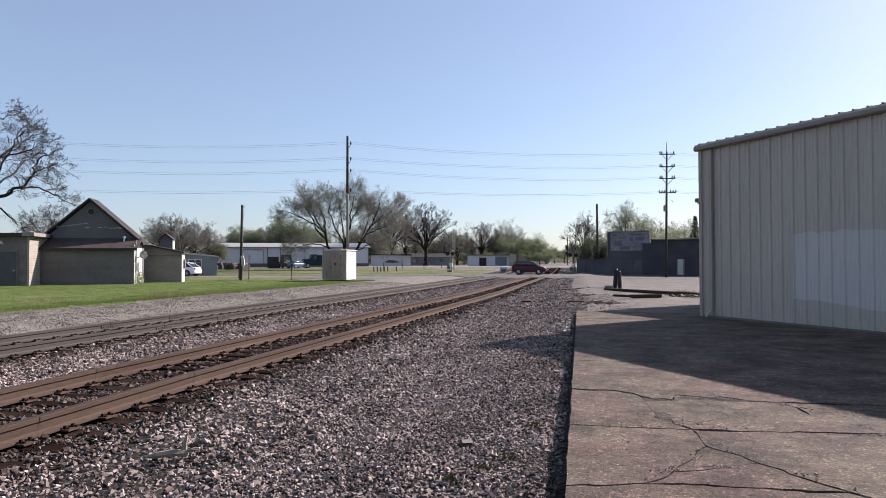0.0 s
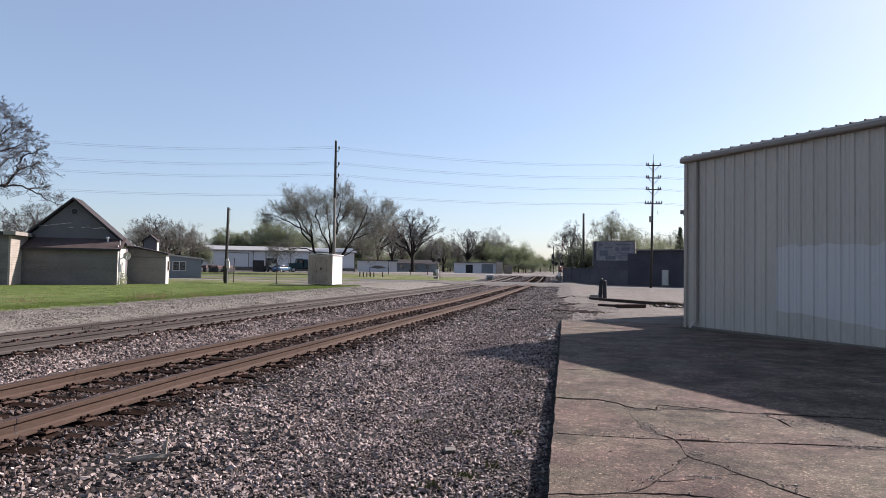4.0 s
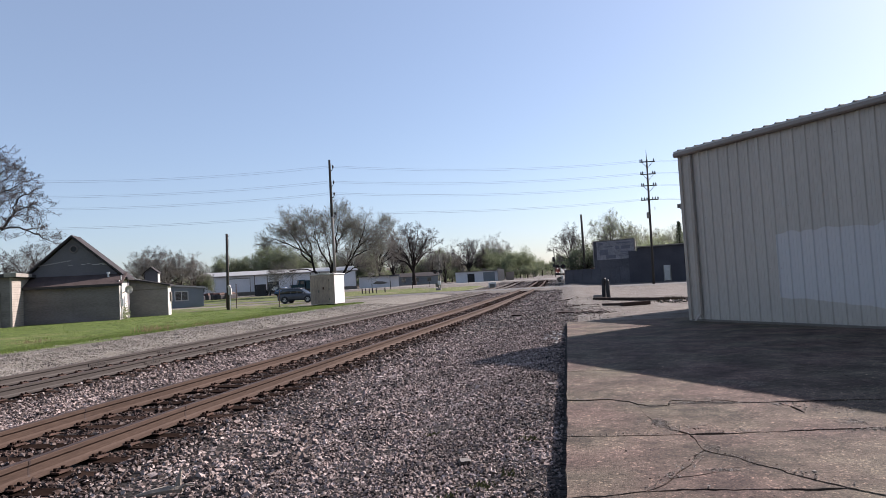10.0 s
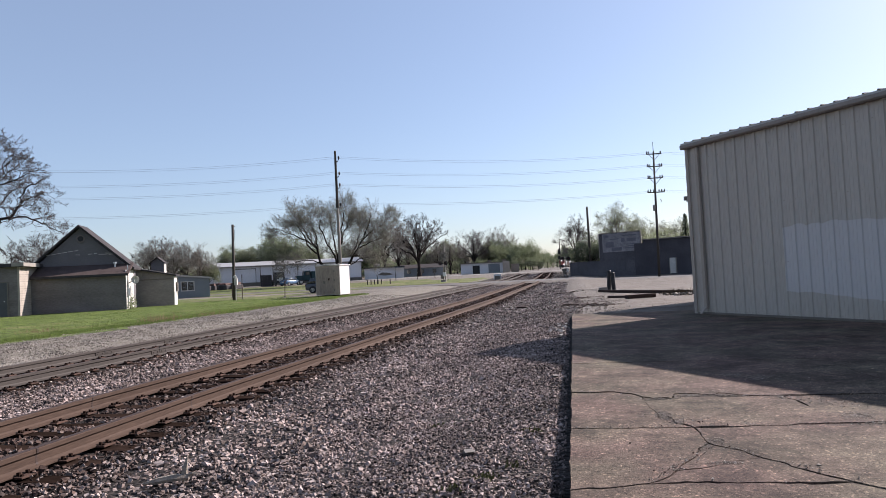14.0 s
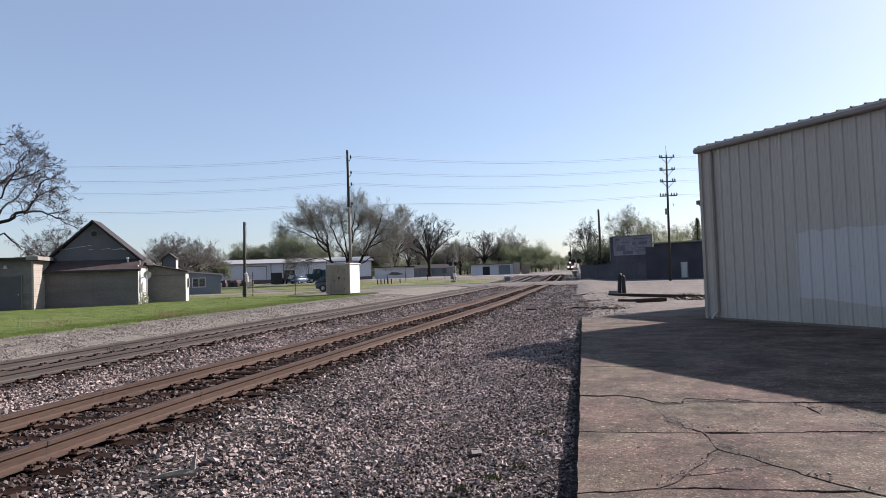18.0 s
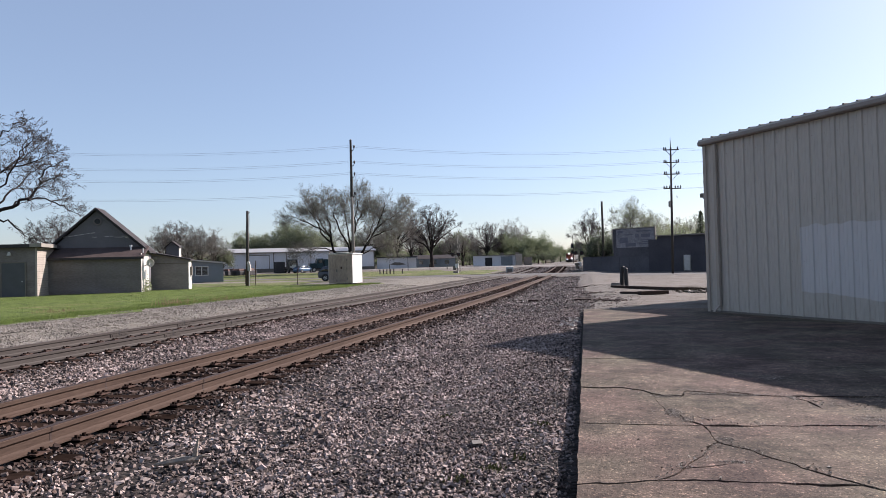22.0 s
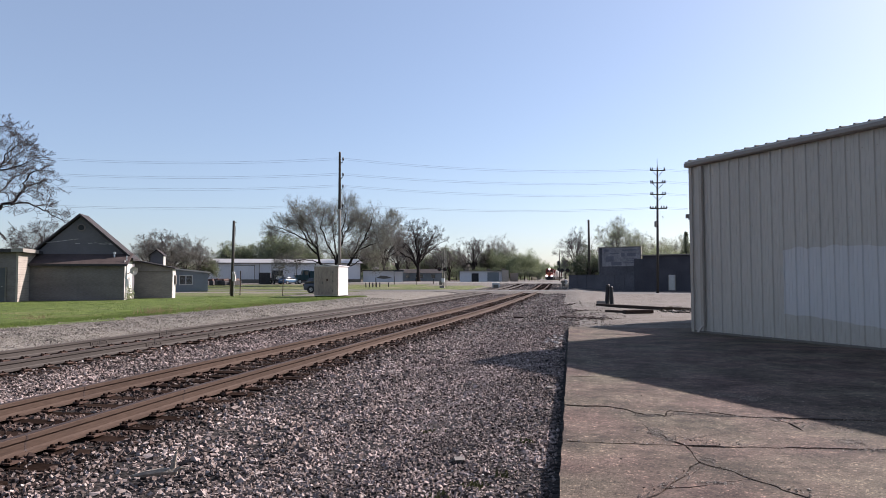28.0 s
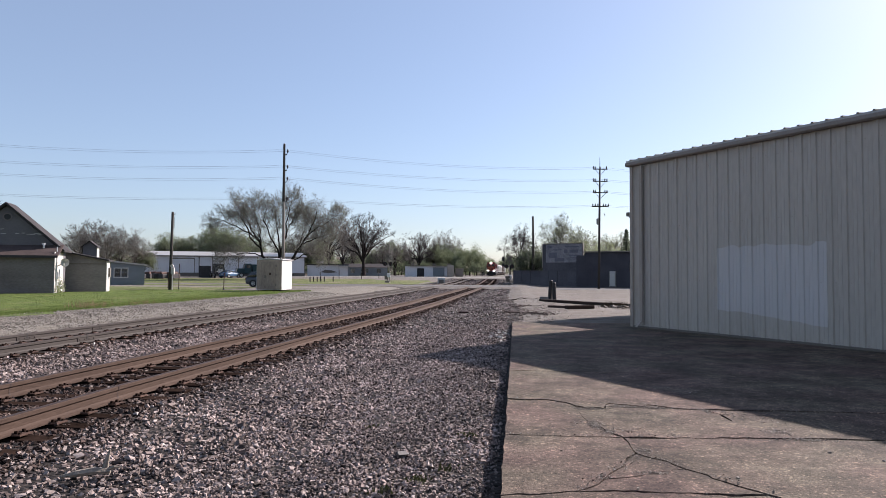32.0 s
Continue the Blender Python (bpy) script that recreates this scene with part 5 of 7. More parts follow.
    for x, z, wd, h in ((4.75, 5.05, 1.3, 0.42), (3.55, 5.05, 0.5, 0.5), (4.45, 5.68, 2.1, 0.16), (4.8, 4.45, 1.6, 0.12), (4.9, 4.2, 1.3, 0.12), (2.3, 5.25, 1.3, 0.14),
                        (4.6, 3.95, 1.7, 0.1), (1.6, 4.5, 1.2, 0.75), (2.6, 3.85, 1.5, 0.45), (1.1, 5.7, 0.8, 0.3)):
        part("writing_bar", Geo().box((x, -0.10, z), (wd, 0.02, h)), M["sign_bar"], s)
    for x in (0.6, 3.0, 5.5):
        part("post", Geo().box((x, 0.15, 1.6), (0.2, 0.2, 3.2)), M["pole_wood"], s)


def build_far_buildings():
    t = thing("long_shed", facing(-19.7, 148.6), "long low pale grey shed with an open doorway", "shed")
    part("wall", Geo().box((-0.6, 3, 1.1), (9.6, 6, 2.5)), M["warehouse"], t)
    part("roof", Geo().box((-0.6, 2.9, 2.42), (10.0, 6.6, 0.16)), M["dark_trim"], t)
    part("doorway", Geo().box((-1.9, -0.03, 0.95), (1.6, 0.08, 1.9)), M["black"], t)
    part("panel", Geo().box((2.2, -0.03, 1.1), (2.6, 0.06, 2.0)), M["blue_siding"], t)
    part("brick_end", Geo().box((4.9, 1.0, 1.25), (1.5, 4.5, 2.7)), M["tan_brick"], t, "sunlit tan end block")
    for x in (-4.6, 0.4, 3.8):
        part("roof_unit", Geo().box((x + 0.8, 2.0, 2.75), (0.8, 0.8, 0.5)), M["dark_trim"], t)
    t = thing("trailer_building", facing(-42.4, 145.2), "low white building with a dark roof edge", "building")
    part("wall", Geo().box((0, 2.5, 1.2), (9.0, 5, 2.6)), M["warehouse"], t)
    part("roof", Geo().box((0, 2.3, 2.6), (9.4, 5.6, 0.22)), M["black"], t)
    part("mural", Geo().prism([(-1.6, 0.9), (0.2, 0.7), (2.2, 0.9), (0.8, 1.35), (-0.5, 1.45)], (0, -0.02, 0), (0, -0.05, 0), (1, 0, 0), (0, 0, 1)), M["dark_trim"], t, "dark painted shape")
    part("porch", Geo().box((3.6, -0.7, 2.4), (2.4, 1.4, 0.14)).box((2.5, -1.3, 1.2), (0.1, 0.1, 2.4)).box((4.7, -1.3, 1.2), (0.1, 0.1, 2.4)), M["blue_siding"], t, "small blue porch")
    part("roof_sign", Geo().box((-1.6, 0.5, 3.2), (1.3, 0.1, 0.6)).box((-1.6, 0.5, 2.8), (0.08, 0.08, 0.5)), M["white_paint"], t, "small white sign")
    t = thing("blue_house", facing(-38.5, 167.0), "distant blue-grey house among the trees", "house")
    part("wall", Geo().box((0, 3, 1.1), (11, 6, 2.4)), M["blue_siding"], t)
    part("roof", Geo().prism([(-0.4, 2.2), (3, 3.2), (6.4, 2.2)], (-5.8, 0, 0), (5.8, 0, 0), (0, 1, 0), (0, 0, 1)), M["shingle"], t)
    for x in (-3.5, 0.0, 3.2):
        part("window", Geo().box((x, -0.03, 1.3), (1.0, 0.06, 1.0)), M["glass_dark"], t)
    for x, y, w in ((-12.9, 150.5, 2.6), (-15.4, 300.0, 3.4)):
        t = thing("utility_cabinet", facing(x, y), "pale grey utility cabinet", "cabinet", "cabinets by the crossing")
        part("body", Geo().box((0, 0.6, 0.85), (w * 0.7, 1.2, 1.9)), M["pale_concrete"], t, bevel=0.03)
        part("lid", Geo().box((0, 0.6, 1.84), (w * 0.75, 1.3, 0.08)), M["pole_grey"], t)
        part("door", Geo().box((0, -0.02, 0.9), (w * 0.6, 0.04, 1.6)), M["pale_concrete"], t)
    t = thing("relay_case", facing(-11.3, 99.5) @ Matrix.Scale(1.25, 4), "silver domed railway equipment case", "cabinet")
    rg = [[(-0.45 + 0.0, y, z) for y, z in ((0, 0), (0.5, 0), (0.5, 0.75), (0.42, 0.95), (0.25, 1.02), (0.08, 0.95), (0, 0.75))], [(0.45, y, z) for y, z in ((0, 0), (0.5, 0), (0.5, 0.75), (0.42, 0.95), (0.25, 1.02), (0.08, 0.95), (0, 0.75))]]
    part("body", Geo().loft(rg), M["white_paint"], t, "silver-white domed shell")
    part("door", Geo().box((0.0, -0.02, 0.45), (0.6, 0.03, 0.6)), M["dark_trim"], t)


build_house()
build_left_building()
build_blue_shed()
build_signal_box()
build_warehouse()
build_dark_buildings()
build_far_buildings()


# ---- poles and wires ----
def crossarm(t, z, w, drop, pins, rz=0):
    a = part("crossarm", Geo().box((0, -0.12, z), (w, 0.10, 0.12)), M["pole_wood"], t, bevel=0.01)
    if drop:
        b = Geo()
        for s in (-1, 1):
            b.tube([(s * w * 0.36, -0.16, z - 0.03), (0, -0.14, z - drop)], 0.03, 5)
        part("brace", b, M["pole_wood"], a)
    for x in pins:
        part("insulator", Geo().tube([(x, -0.12, z + 0.05), (x, -0.12, z + 0.16), (x, -0.12, z + 0.26), (x, -0.12, z + 0.36)], [0.04, 0.09, 0.06, 0.02], 8), M["black"], a)


def build_wires():
    pl, pm, pr, pe = (-58.0, 53.3), (-23.3, 63.9), (9.9, 79.2), (44.0, 89.5)
    t = thing("utility_pole", pose(pm[0], pm[1], 0), "tall slender wooden utility pole with side brackets", "utility pole", "utility poles")
    part("shaft", Geo().tube([(0.06, 0, -0.3), (0.02, 0, 7), (0, 0, 14.5)], [0.17, 0.14, 0.10], 12), M["pole_grey"], t, smooth=True)
    part("upper_sleeve", Geo().tube([(0.01, 0, 8.6), (0, 0, 14.45)], [0.148, 0.11], 12), M["pole_wood"], t, "dark weathered upper shaft")
    for i, z in enumerate((13.65, 12.05, 10.85, 8.85)):
        b = part("bracket", Geo().tube([(0, 0, z - 0.35), (0.28, -0.05, z - 0.25), (0.38, -0.06, z)], 0.05, 6), M["black"], t)
        part("insulator", Geo().tube([(0.38, -0.06, z - 0.1), (0.38, -0.06, z + 0.1), (0.38, -0.06, z + 0.25)], [0.05, 0.10, 0.05], 8), M["black"], b)
    t = thing("utility_pole", pose(pr[0], pr[1], -0.3, 0, 0, 8), "dark utility pole with four crossarms and a transformer", "utility pole", "utility poles")
    s = 80.0 / 74.3
    part("shaft", Geo().tube([(-0.2, 0, -0.1), (-0.1, 0, 7), (0, 0, 13.2 * s + 0.3)], [0.15, 0.13, 0.09], 12), M["pole_wood"], t, smooth=True)
    part("top_pin", Geo().tube([(0, 0, 13.9), (-0.02, 0, 15.6)], [0.05, 0.02], 6), M["pole_wood"], t)
    for z, w, pins in ((14.2, 1.75, (-0.8, -0.6, 0.75)), (12.75, 1.75, (-0.8, -0.6, 0.55, 0.8)), (11.4, 1.8, (-0.8, -0.6, 0.55, 0.8)), (9.75, 1.95, (-0.9, -0.6, -0.3, 0.35, 0.65, 0.95))):
        crossarm(t, z, w, 0.0 if z < 10 else 0.75, pins)
    part("transformer", Geo().tube([(-0.32, -0.1, 7.6), (-0.32, -0.1, 7.7), (-0.32, -0.1, 8.25), (-0.32, -0.1, 8.33)], [0.10, 0.15, 0.15, 0.07], 12), M["pole_grey"], t, "small grey transformer can")
    g = Geo().tube([(0.45, -0.1, 8.9), (0.55, -0.1, 8.75), (0.5, -0.1, 8.6)], 0.03, 6)
    part("lamp_hook", g, M["pole_grey"], t)
    t = thing("utility_pole", pose(-27.85, 50.65, 0), "short dark wooden pole with a white meter", "utility pole", "utility poles")
    part("shaft", Geo().tube([(-0.07, 0, -0.3), (0, 0, 3), (0.06, 0, 6.35)], [0.125, 0.115, 0.10], 12), M["pole_wood"], t, smooth=True)
    part("conduit", Geo().tube([(0.16, -0.05, 0), (0.17, -0.05, 2.0)], 0.025, 6), M["steel"], t)
    mt = part("meter_box", Geo().box((0.22, -0.12, 1.55), (0.26, 0.16, 0.55)), M["white_paint"], t, "white electric meter box", 0.02)
    part("meter", Geo().tube([(0.22, -0.18, 1.95), (0.22, -0.32, 1.95)], 0.12, 14), M["white_paint"], mt)
    part("stub_arm", Geo().tube([(0.05, 0, 6.1), (0.3, 0, 6.2)], 0.03, 6).tube([(0.2, 0, 5.0), (0.22, 0, 5.9)], 0.015, 5), M["black"], t)
    t = thing("utility_pole", pose(2.6, 102.0, 0), "bare dark utility pole rising over the bushes", "utility pole", "utility poles")
    part("shaft", Geo().tube([(0.1, 0, -0.3), (0, 0, 10.3)], [0.20, 0.15], 12), M["pole_wood"], t, smooth=True)
    # spans of wire between the poles, each with its sag
    levels = ((13.9, 14.25, 0.7), (12.3, 12.8, 0.6), (11.1, 11.4, 0.6), (9.1, 9.75, 0.5))
    for za, zb, sag in levels:
        for off in (0.0, 0.35):
            g = Geo()
            for (x0, y0, z0), (x1, y1, z1) in (((*pl, za), (*pm, za)), ((*pm, za), (*pr, zb - 0.1)), ((*pr, zb - 0.1), (*pe, zb + 0.3))):
                n = 14
                pts = [(x0 + (x1 - x0) * i / n, y0 + (y1 - y0) * i / n + off, z0 + (z1 - z0) * i / n - 4 * sag * (i / n) * (1 - i / n) - off * 0.35) for i in range(n + 1)]
                g.tube(pts, 0.0075, 4, cap=False)
            tagged(part("wire", g, M["wire"]), "thin sagging overhead power line", "wire", "power lines")
    # stakes, short fence posts
    for az, d, h in ((28.2, 62.0, 2.2), (24.75, 59.0, 1.4), (29.0, 66.0, 1.3)):
        x, y = -d * math.sin(radians(az)), d * math.cos(radians(az))
        t = thing("stake", pose(x, y, ground_z(x, y)), "thin rusty steel stake in the grass", "stake", "stakes")
        part("rod", Geo().tube([(0, 0, -0.1), (0.03, 0, h)], 0.035, 6), M["plate"], t)
        part("foot", Geo().tube([(0, 0, -0.05), (0, 0, 0.14)], [0.12, 0.04], 8), M["black"], t)
    for i in range(6):
        az = 17.75 - 0.30 * i - (0.45 if i == 5 else 0)
        d = 104.0
        x, y = -d * math.sin(radians(az)), d * math.cos(radians(az))
        t = thing("fence_post", pose(x, y, ground_z(x, y)), "short dark wooden fence post", "post", "row of short posts")
        part("stump", Geo().tube([(0, 0, -0.1), (0, 0, 0.75)], [0.095, 0.085], 8), M["pole_wood"], t)
        part("cap", Geo().tube([(0, 0, 0.75), (0, 0, 0.79)], [0.085, 0.05], 8), M["pole_wood"], t)
    for az, d, h in ((13.4, 118.0, 1.5), (15.3, 122.0, 1.6), (16.9, 108.0, 1.5), (11.9, 125.0, 1.2)):
        x, y = -d * math.sin(radians(az)), d * math.cos(radians(az))
        t = thing("marker_post", pose(x, y, ground_z(x, y)), "slim roadside marker post", "post", "marker posts")
        part("post", Geo().tube([(0, 0, -0.1), (0, 0, h)], 0.06, 6), M["pole_wood"], t)
        part("tag", Geo().box((0, -0.06, h - 0.15), (0.16, 0.02, 0.25)), M["pole_grey"], t)


build_wires()


# ---- crossing signals ----
def build_crossing_signal(x, y, label, gate):
    t = thing("crossing_signal", pose(x, y, ground_z(x, y) + 0.02), label, "crossing signal", "crossing signals")
    part("base", Geo().box((0, 0, 0.15), (0.7, 0.7, 0.3)), M["pale_concrete"], t, bevel=0.03)
    part("mast", Geo().tube([(0, 0, 0), (0, 0, 4.6)], 0.07, 10), M["dark_trim"], t)
    c = Geo()
    for s in (-1, 1):
        c.box((0, -0.10, 3.9), (1.25, 0.03, 0.22), m=Matrix.Translation((0, -0.10, 3.9)) @ Matrix.Rotation(radians(42 * s), 4, "Y") @ Matrix.Translation((0, 0.10, -3.9)))
    part("crossbuck", c, M["dark_trim"], t, "weathered crossed boards seen from behind")
    part("light_bar", Geo().box((0, -0.06, 2.75), (1.1, 0.06, 0.08)), M["black"], t)
    for s in (-1, 1):
        li = part("light_hood", Geo().tube([(s * 0.42, 0.1, 2.75), (s * 0.42, -0.14, 2.75)], [0.16, 0.16], 14).tube([(s * 0.42, -0.02, 2.75), (s * 0.42, -0.03, 2.75)], 0.30, 16), M["black"], t, "black round light target")
        part("lens", Geo().tube([(s * 0.42, -0.145, 2.75), (s * 0.42, -0.16, 2.75)], 0.14, 14), M["signal_lens"], li)
    part("relay_box", Geo().box((-0.2, 0.1, 0.75), (0.5, 0.4, 0.6)), M["dark_trim"], t, bevel=0.03)
    part("gate_motor", Geo().box((0.15, 0.0, 1.1), (0.45, 0.45, 0.6)), M["steel"], t, bevel=0.03)
    return t


SIGNAL_LEFT = build_crossing_signal(-18.9, 96.0, "crossing signal mast with dark round lights", False)
SIGNAL_RIGHT = build_crossing_signal(-1.0, 98.5, "crossing signal mast with a lowering gate arm", True)


def build_gate_arm():
    m = Geo().prism([(-0.05, -0.05), (0.05, -0.05), (0.05, 0.05), (-0.05, 0.05)], (0, 0, 0), (6.0, 0, 0), (0, 1, 0), (0, 0, 1))
    ob = part("gate_arm", m, M["pole_grey"], SIGNAL_RIGHT, "striped crossing gate arm", 0.01, at=pose(0.3, -0.3, 1.15, 0, -88, 0))
    for i in range(6):
        part("stripe", Geo().box((0.6 + i * 0.95, 0, 0), (0.42, 0.112, 0.112)), M["lamp_red"], ob)
    part("counterweight", Geo().box((-0.55, 0, 0), (0.7, 0.12, 0.35)), M["dark_trim"], ob)
    return ob


GATE = build_gate_arm()


def build_cantilever():
    x, y = -19.6, 101.0
    t = thing("signal_mast", pose(x, y, ground_z(x, y)), "tall thin railway signal mast", "signal mast")
    part("mast", Geo().tube([(0, 0, 0), (0, 0, 6.2)], [0.10, 0.08], 10), M["pole_grey"], t)
    part("ladder", Geo().box((0.25, 0, 3.0), (0.04, 0.04, 6.0)).box((0.42, 0, 3.0), (0.04, 0.04, 6.0)), M["pole_grey"], t)
    x, y = -3.4, 190.0
    t = thing("signal_mast", pose(x, y, ground_z(x, y)), "distant railway signal mast with dark heads", "signal mast")
    part("mast", Geo().tube([(0, 0, 0), (0, 0, 8.0)], 0.12, 8), M["pole_wood"], t)
    part("head", Geo().box((-0.2, 0, 5.0), (0.7, 0.3, 1.3)), M["black"], t)
    part("head", Geo().box((-0.2, 0, 3.2), (0.7, 0.3, 0.9)), M["black"], t)


build_cantilever()


# ---- small things on the ground ----
def build_ground_things():
    for i, (x, y, h, tilt) in enumerate(((2.02, 39.9, 1.12, 3), (2.28, 39.7, 1.02, -2))):
        t = thing("bollard", pose(x, y, ground_z(x, y) + 0.01, 0, tilt, 0), "charred black wooden bollard", "bollard", "bollards in the lot")
        part("post", Geo().tube([(0, 0, -0.1), (0, 0, h * 0.5), (0.01, 0, h)], [0.125, 0.12, 0.11], 10), M["black"], t)
        part("cap", Geo().tube([(0.01, 0, h), (0.01, 0, h + 0.05)], [0.11, 0.06], 10), M["black"], t)
    t = thing("concrete_block", pose(1.65, 39.3, ground_z(1.6, 39.3) + 0.015), "small pale concrete block", "block")
    part("block", Geo().box((0, 0, 0.08), (0.5, 0.3, 0.16)), M["pale_concrete"], t, bevel=0.02)

    def timber(x0, y0, x1, y1, w, h, label, lift=0.0):
        L = math.hypot(x1 - x0, y1 - y0)
        cx, cy = (x0 + x1) / 2, (y0 + y1) / 2
        t = thing("timber", pose(cx, cy, (max(ground_z(cx, cy), bed_z(cx, cy)) - 0.4 * h if cx < 0.3 else ground_z(cx, cy) + 0.015 + lift) + 0.005, 4 if cx < 0.3 else 0, 0, math.degrees(math.atan2(y1 - y0, x1 - x0))), label, "timber", "old railway timbers")
        part("beam", Geo().box((0, 0, h / 2), (L, w, h)), M["old_wood"], t, bevel=0.02)
        for s in (-1, 1):
            part("end_split", Geo().box((s * (L / 2 + 0.004), 0.03, h / 2), (0.008, w * 0.5, 0.02)), M["black"], t)

    timber(1.35, 36.4, 6.6, 29.6, 0.26, 0.14, "long weathered railway timber lying in the lot")
    timber(1.45, 29.3, 2.35, 28.7, 0.24, 0.09, "short dark timber piece")
    timber(2.1, 27.9, 3.25, 28.6, 0.26, 0.15, "short weathered railway timber")
    timber(-2.4, 28.4, -1.4, 27.9, 0.24, 0.07, "old railway tie sunk in the ballast", -0.2)
    timber(-0.4, 25.5, 0.45, 24.8, 0.24, 0.08, "dark rotten timber at the ballast edge", -0.15)
    timber(-1.0, 39.0, 0.2, 39.8, 0.24, 0.10, "dark timber scrap in the gravel", -0.16)
    rng = random.Random(5)
    clods = []
    for cx, cy, rx, ry, k in ((-1.9, 28.0, 0.8, 0.35, 60), (0.0, 25.1, 0.8, 0.5, 110), (0.9, 24.2, 0.5, 0.3, 40), (-0.5, 39.4, 0.9, 0.4, 50), (-1.7, 33.0, 0.6, 0.4, 30), (0.3, 30.5, 0.7, 0.5, 40)):
        for _ in range(k):
            x, y, s_ = rng.gauss(cx, rx * 0.6), rng.gauss(cy, ry * 0.6), rng.uniform(0.02, 0.06)
            clods.append((x, y, max(bed_z(x, y) if x < 0.3 else -9, ground_z(x, y)) + 0.3 * s_, s_))
    scatter("dirt_clods", clods, M["rust_stone"], "dark clods of soil and rotten wood in the gravel", flat=0.7)
    t = thing("driftwood", pose(-3.40, 5.15, bed_z(-3.40, 5.15) + 0.05), "bleached splintered piece of wood", "wood")
    part("splinter", Geo().tube([(0.03, 0.03, 0.0), (0.02, 0.02, 0.06), (0.035, 0.02, 0.13), (0.05, 0.03, 0.20)], [0.030, 0.026, 0.018, 0.006], 6), M["drift"], t)
    part("splinter", Geo().tube([(0.06, 0.02, 0.03), (-0.05, -0.04, 0.04), (-0.16, -0.10, 0.03), (-0.27, -0.14, 0.015)], [0.022, 0.032, 0.028, 0.010], 6), M["drift"], t)
    part("splinter", Geo().tube([(0.02, 0.0, 0.03), (0.09, 0.03, 0.06), (0.15, 0.05, 0.05)], [0.018, 0.014, 0.006], 5), M["drift"], t)
    spots = [(rng.gauss(4.75, 0.35), rng.gauss(29.9, 0.4), 0, rng.uniform(0.03, 0.10)) for _ in range(90)]
    spots = [(x, y, ground_z(x, y) + s * 0.5, s) for x, y, z, s in spots]
    scatter("rubble_heap", spots, M["pale_stone"], "heap of broken rubble in the lot")
    spots = []
    for _ in range(160):
        x, y = rng.uniform(0, 5.5), rng.uniform(4.5, 17)
        spots.append((x, y, 0.004, rng.uniform(0.005, 0.016)))
    scatter("platform_grit", spots, M["pale_stone"], "loose grit on the platform")
    moss = Geo()
    for cx, cy, n in ((-0.75, 5.0, 40), (-0.55, 5.35, 30), (-0.95, 4.75, 30), (-0.45, 6.4, 24), (-1.5, 6.9, 20)):
        for _ in range(n):
            x, y = rng.gauss(cx, 0.05), rng.gauss(cy, 0.05)
            a, z = rng.uniform(0, 6.28), bed_z(x, y) + 0.02
            moss.add([(x, y, z), (x + 0.022 * math.cos(a), y + 0.022 * math.sin(a), z + 0.012), (x + 0.006, y, z + 0.03)], [(0, 1, 2)])
    tagged(part("small_weeds", moss, M["moss"]), "small yellow-green weeds between the ballast stones", "weeds", kind="stuff")
    for x, y, s in ((-1.0, 5.75, 0.10), (-0.35, 9.6, 0.09)):
        scatter("flat_stone", [(x, y, bed_z(x, y) + 0.03, s)], M["pale_concrete"], "flat pale stone lying on the ballast", flat=0.3)
    weeds = Geo()
    for _ in range(260):
        x, y = rng.gauss(4.45, 0.32), rng.gauss(30.6, 0.25)
        z = ground_z(x, y)
        weeds.add([(x - 0.02, y, z), (x + 0.02, y, z), (x + rng.uniform(-0.12, 0.12), y, z + rng.uniform(0.08, 0.3))], [(0, 1, 2)])
    tagged(part("dry_weeds", weeds, M["dead_weed"]), "dry brown weeds by the rubble", "weeds", kind="stuff")
    # lawn blades and dry tufts at the gravel's edge
    g = Geo()
    for _ in range(52000):
        y = rng.uniform(10.5, 52)
        x = rng.uniform(-40, -16.3) if rng.random() < 0.6 else -16.6 - abs(rng.gauss(0, 1.6))
        if y < 0.75 * abs(x) - 2:
            continue
        hx, hy = x + 30.45, y - 40.5
        u, v = hx * -0.912 + hy * -0.41, hx * -0.41 + hy * 0.912
        if v > -0.1 and u > -4.2 and (u > 0 or v > 3.9):
            continue
        tuft = max(0.0, noise.noise((x * 0.7, y * 0.7, 4.0)))
        h = rng.uniform(0.02, 0.05) + 0.16 * tuft * rng.random() + (0.06 * rng.random() if x > -17.6 else 0)
        w = rng.uniform(0.010, 0.022)
        z = ground_z(x, y) + 0.02
        dx, dy = rng.uniform(-0.05, 0.05), rng.uniform(-0.05, 0.05)
        g.add([(x - w, y, z), (x + w, y, z), (x + dx, y + dy, z + h)], [(0, 1, 2)])
    tagged(part("grass_blades", g, M["blade"]), "short green lawn blades", "grass", kind="stuff")
    g = Geo()
    for cx, cy, n, hh in ((-17.1, 24.8, 110, 0.45), (-17.6, 26.5, 60, 0.3), (-16.8, 28.2, 70, 0.3), (-19.5, 21.0, 60, 0.25), (-16.6, 33.0, 50, 0.2)):
        for _ in range(n):
            x, y = rng.gauss(cx, 0.35), rng.gauss(cy, 0.45)
            z = ground_z(x, y)
            g.add([(x - 0.012, y, z), (x + 0.012, y, z), (x + rng.uniform(-0.15, 0.15), y + rng.uniform(-0.1, 0.1), z + rng.uniform(0.3, 1) * hh)], [(0, 1, 2)])
    tagged(part("dry_tufts", g, M["dry_grass"]), "dry brown grass tufts at the gravel edge", "grass", kind="stuff")


build_ground_things()


# ---- vehicles ----
def ring(x, hw, z0, z1, tuck, n=5):
    """A car body's cross-section at x: rounded shoulders over a flat floor."""
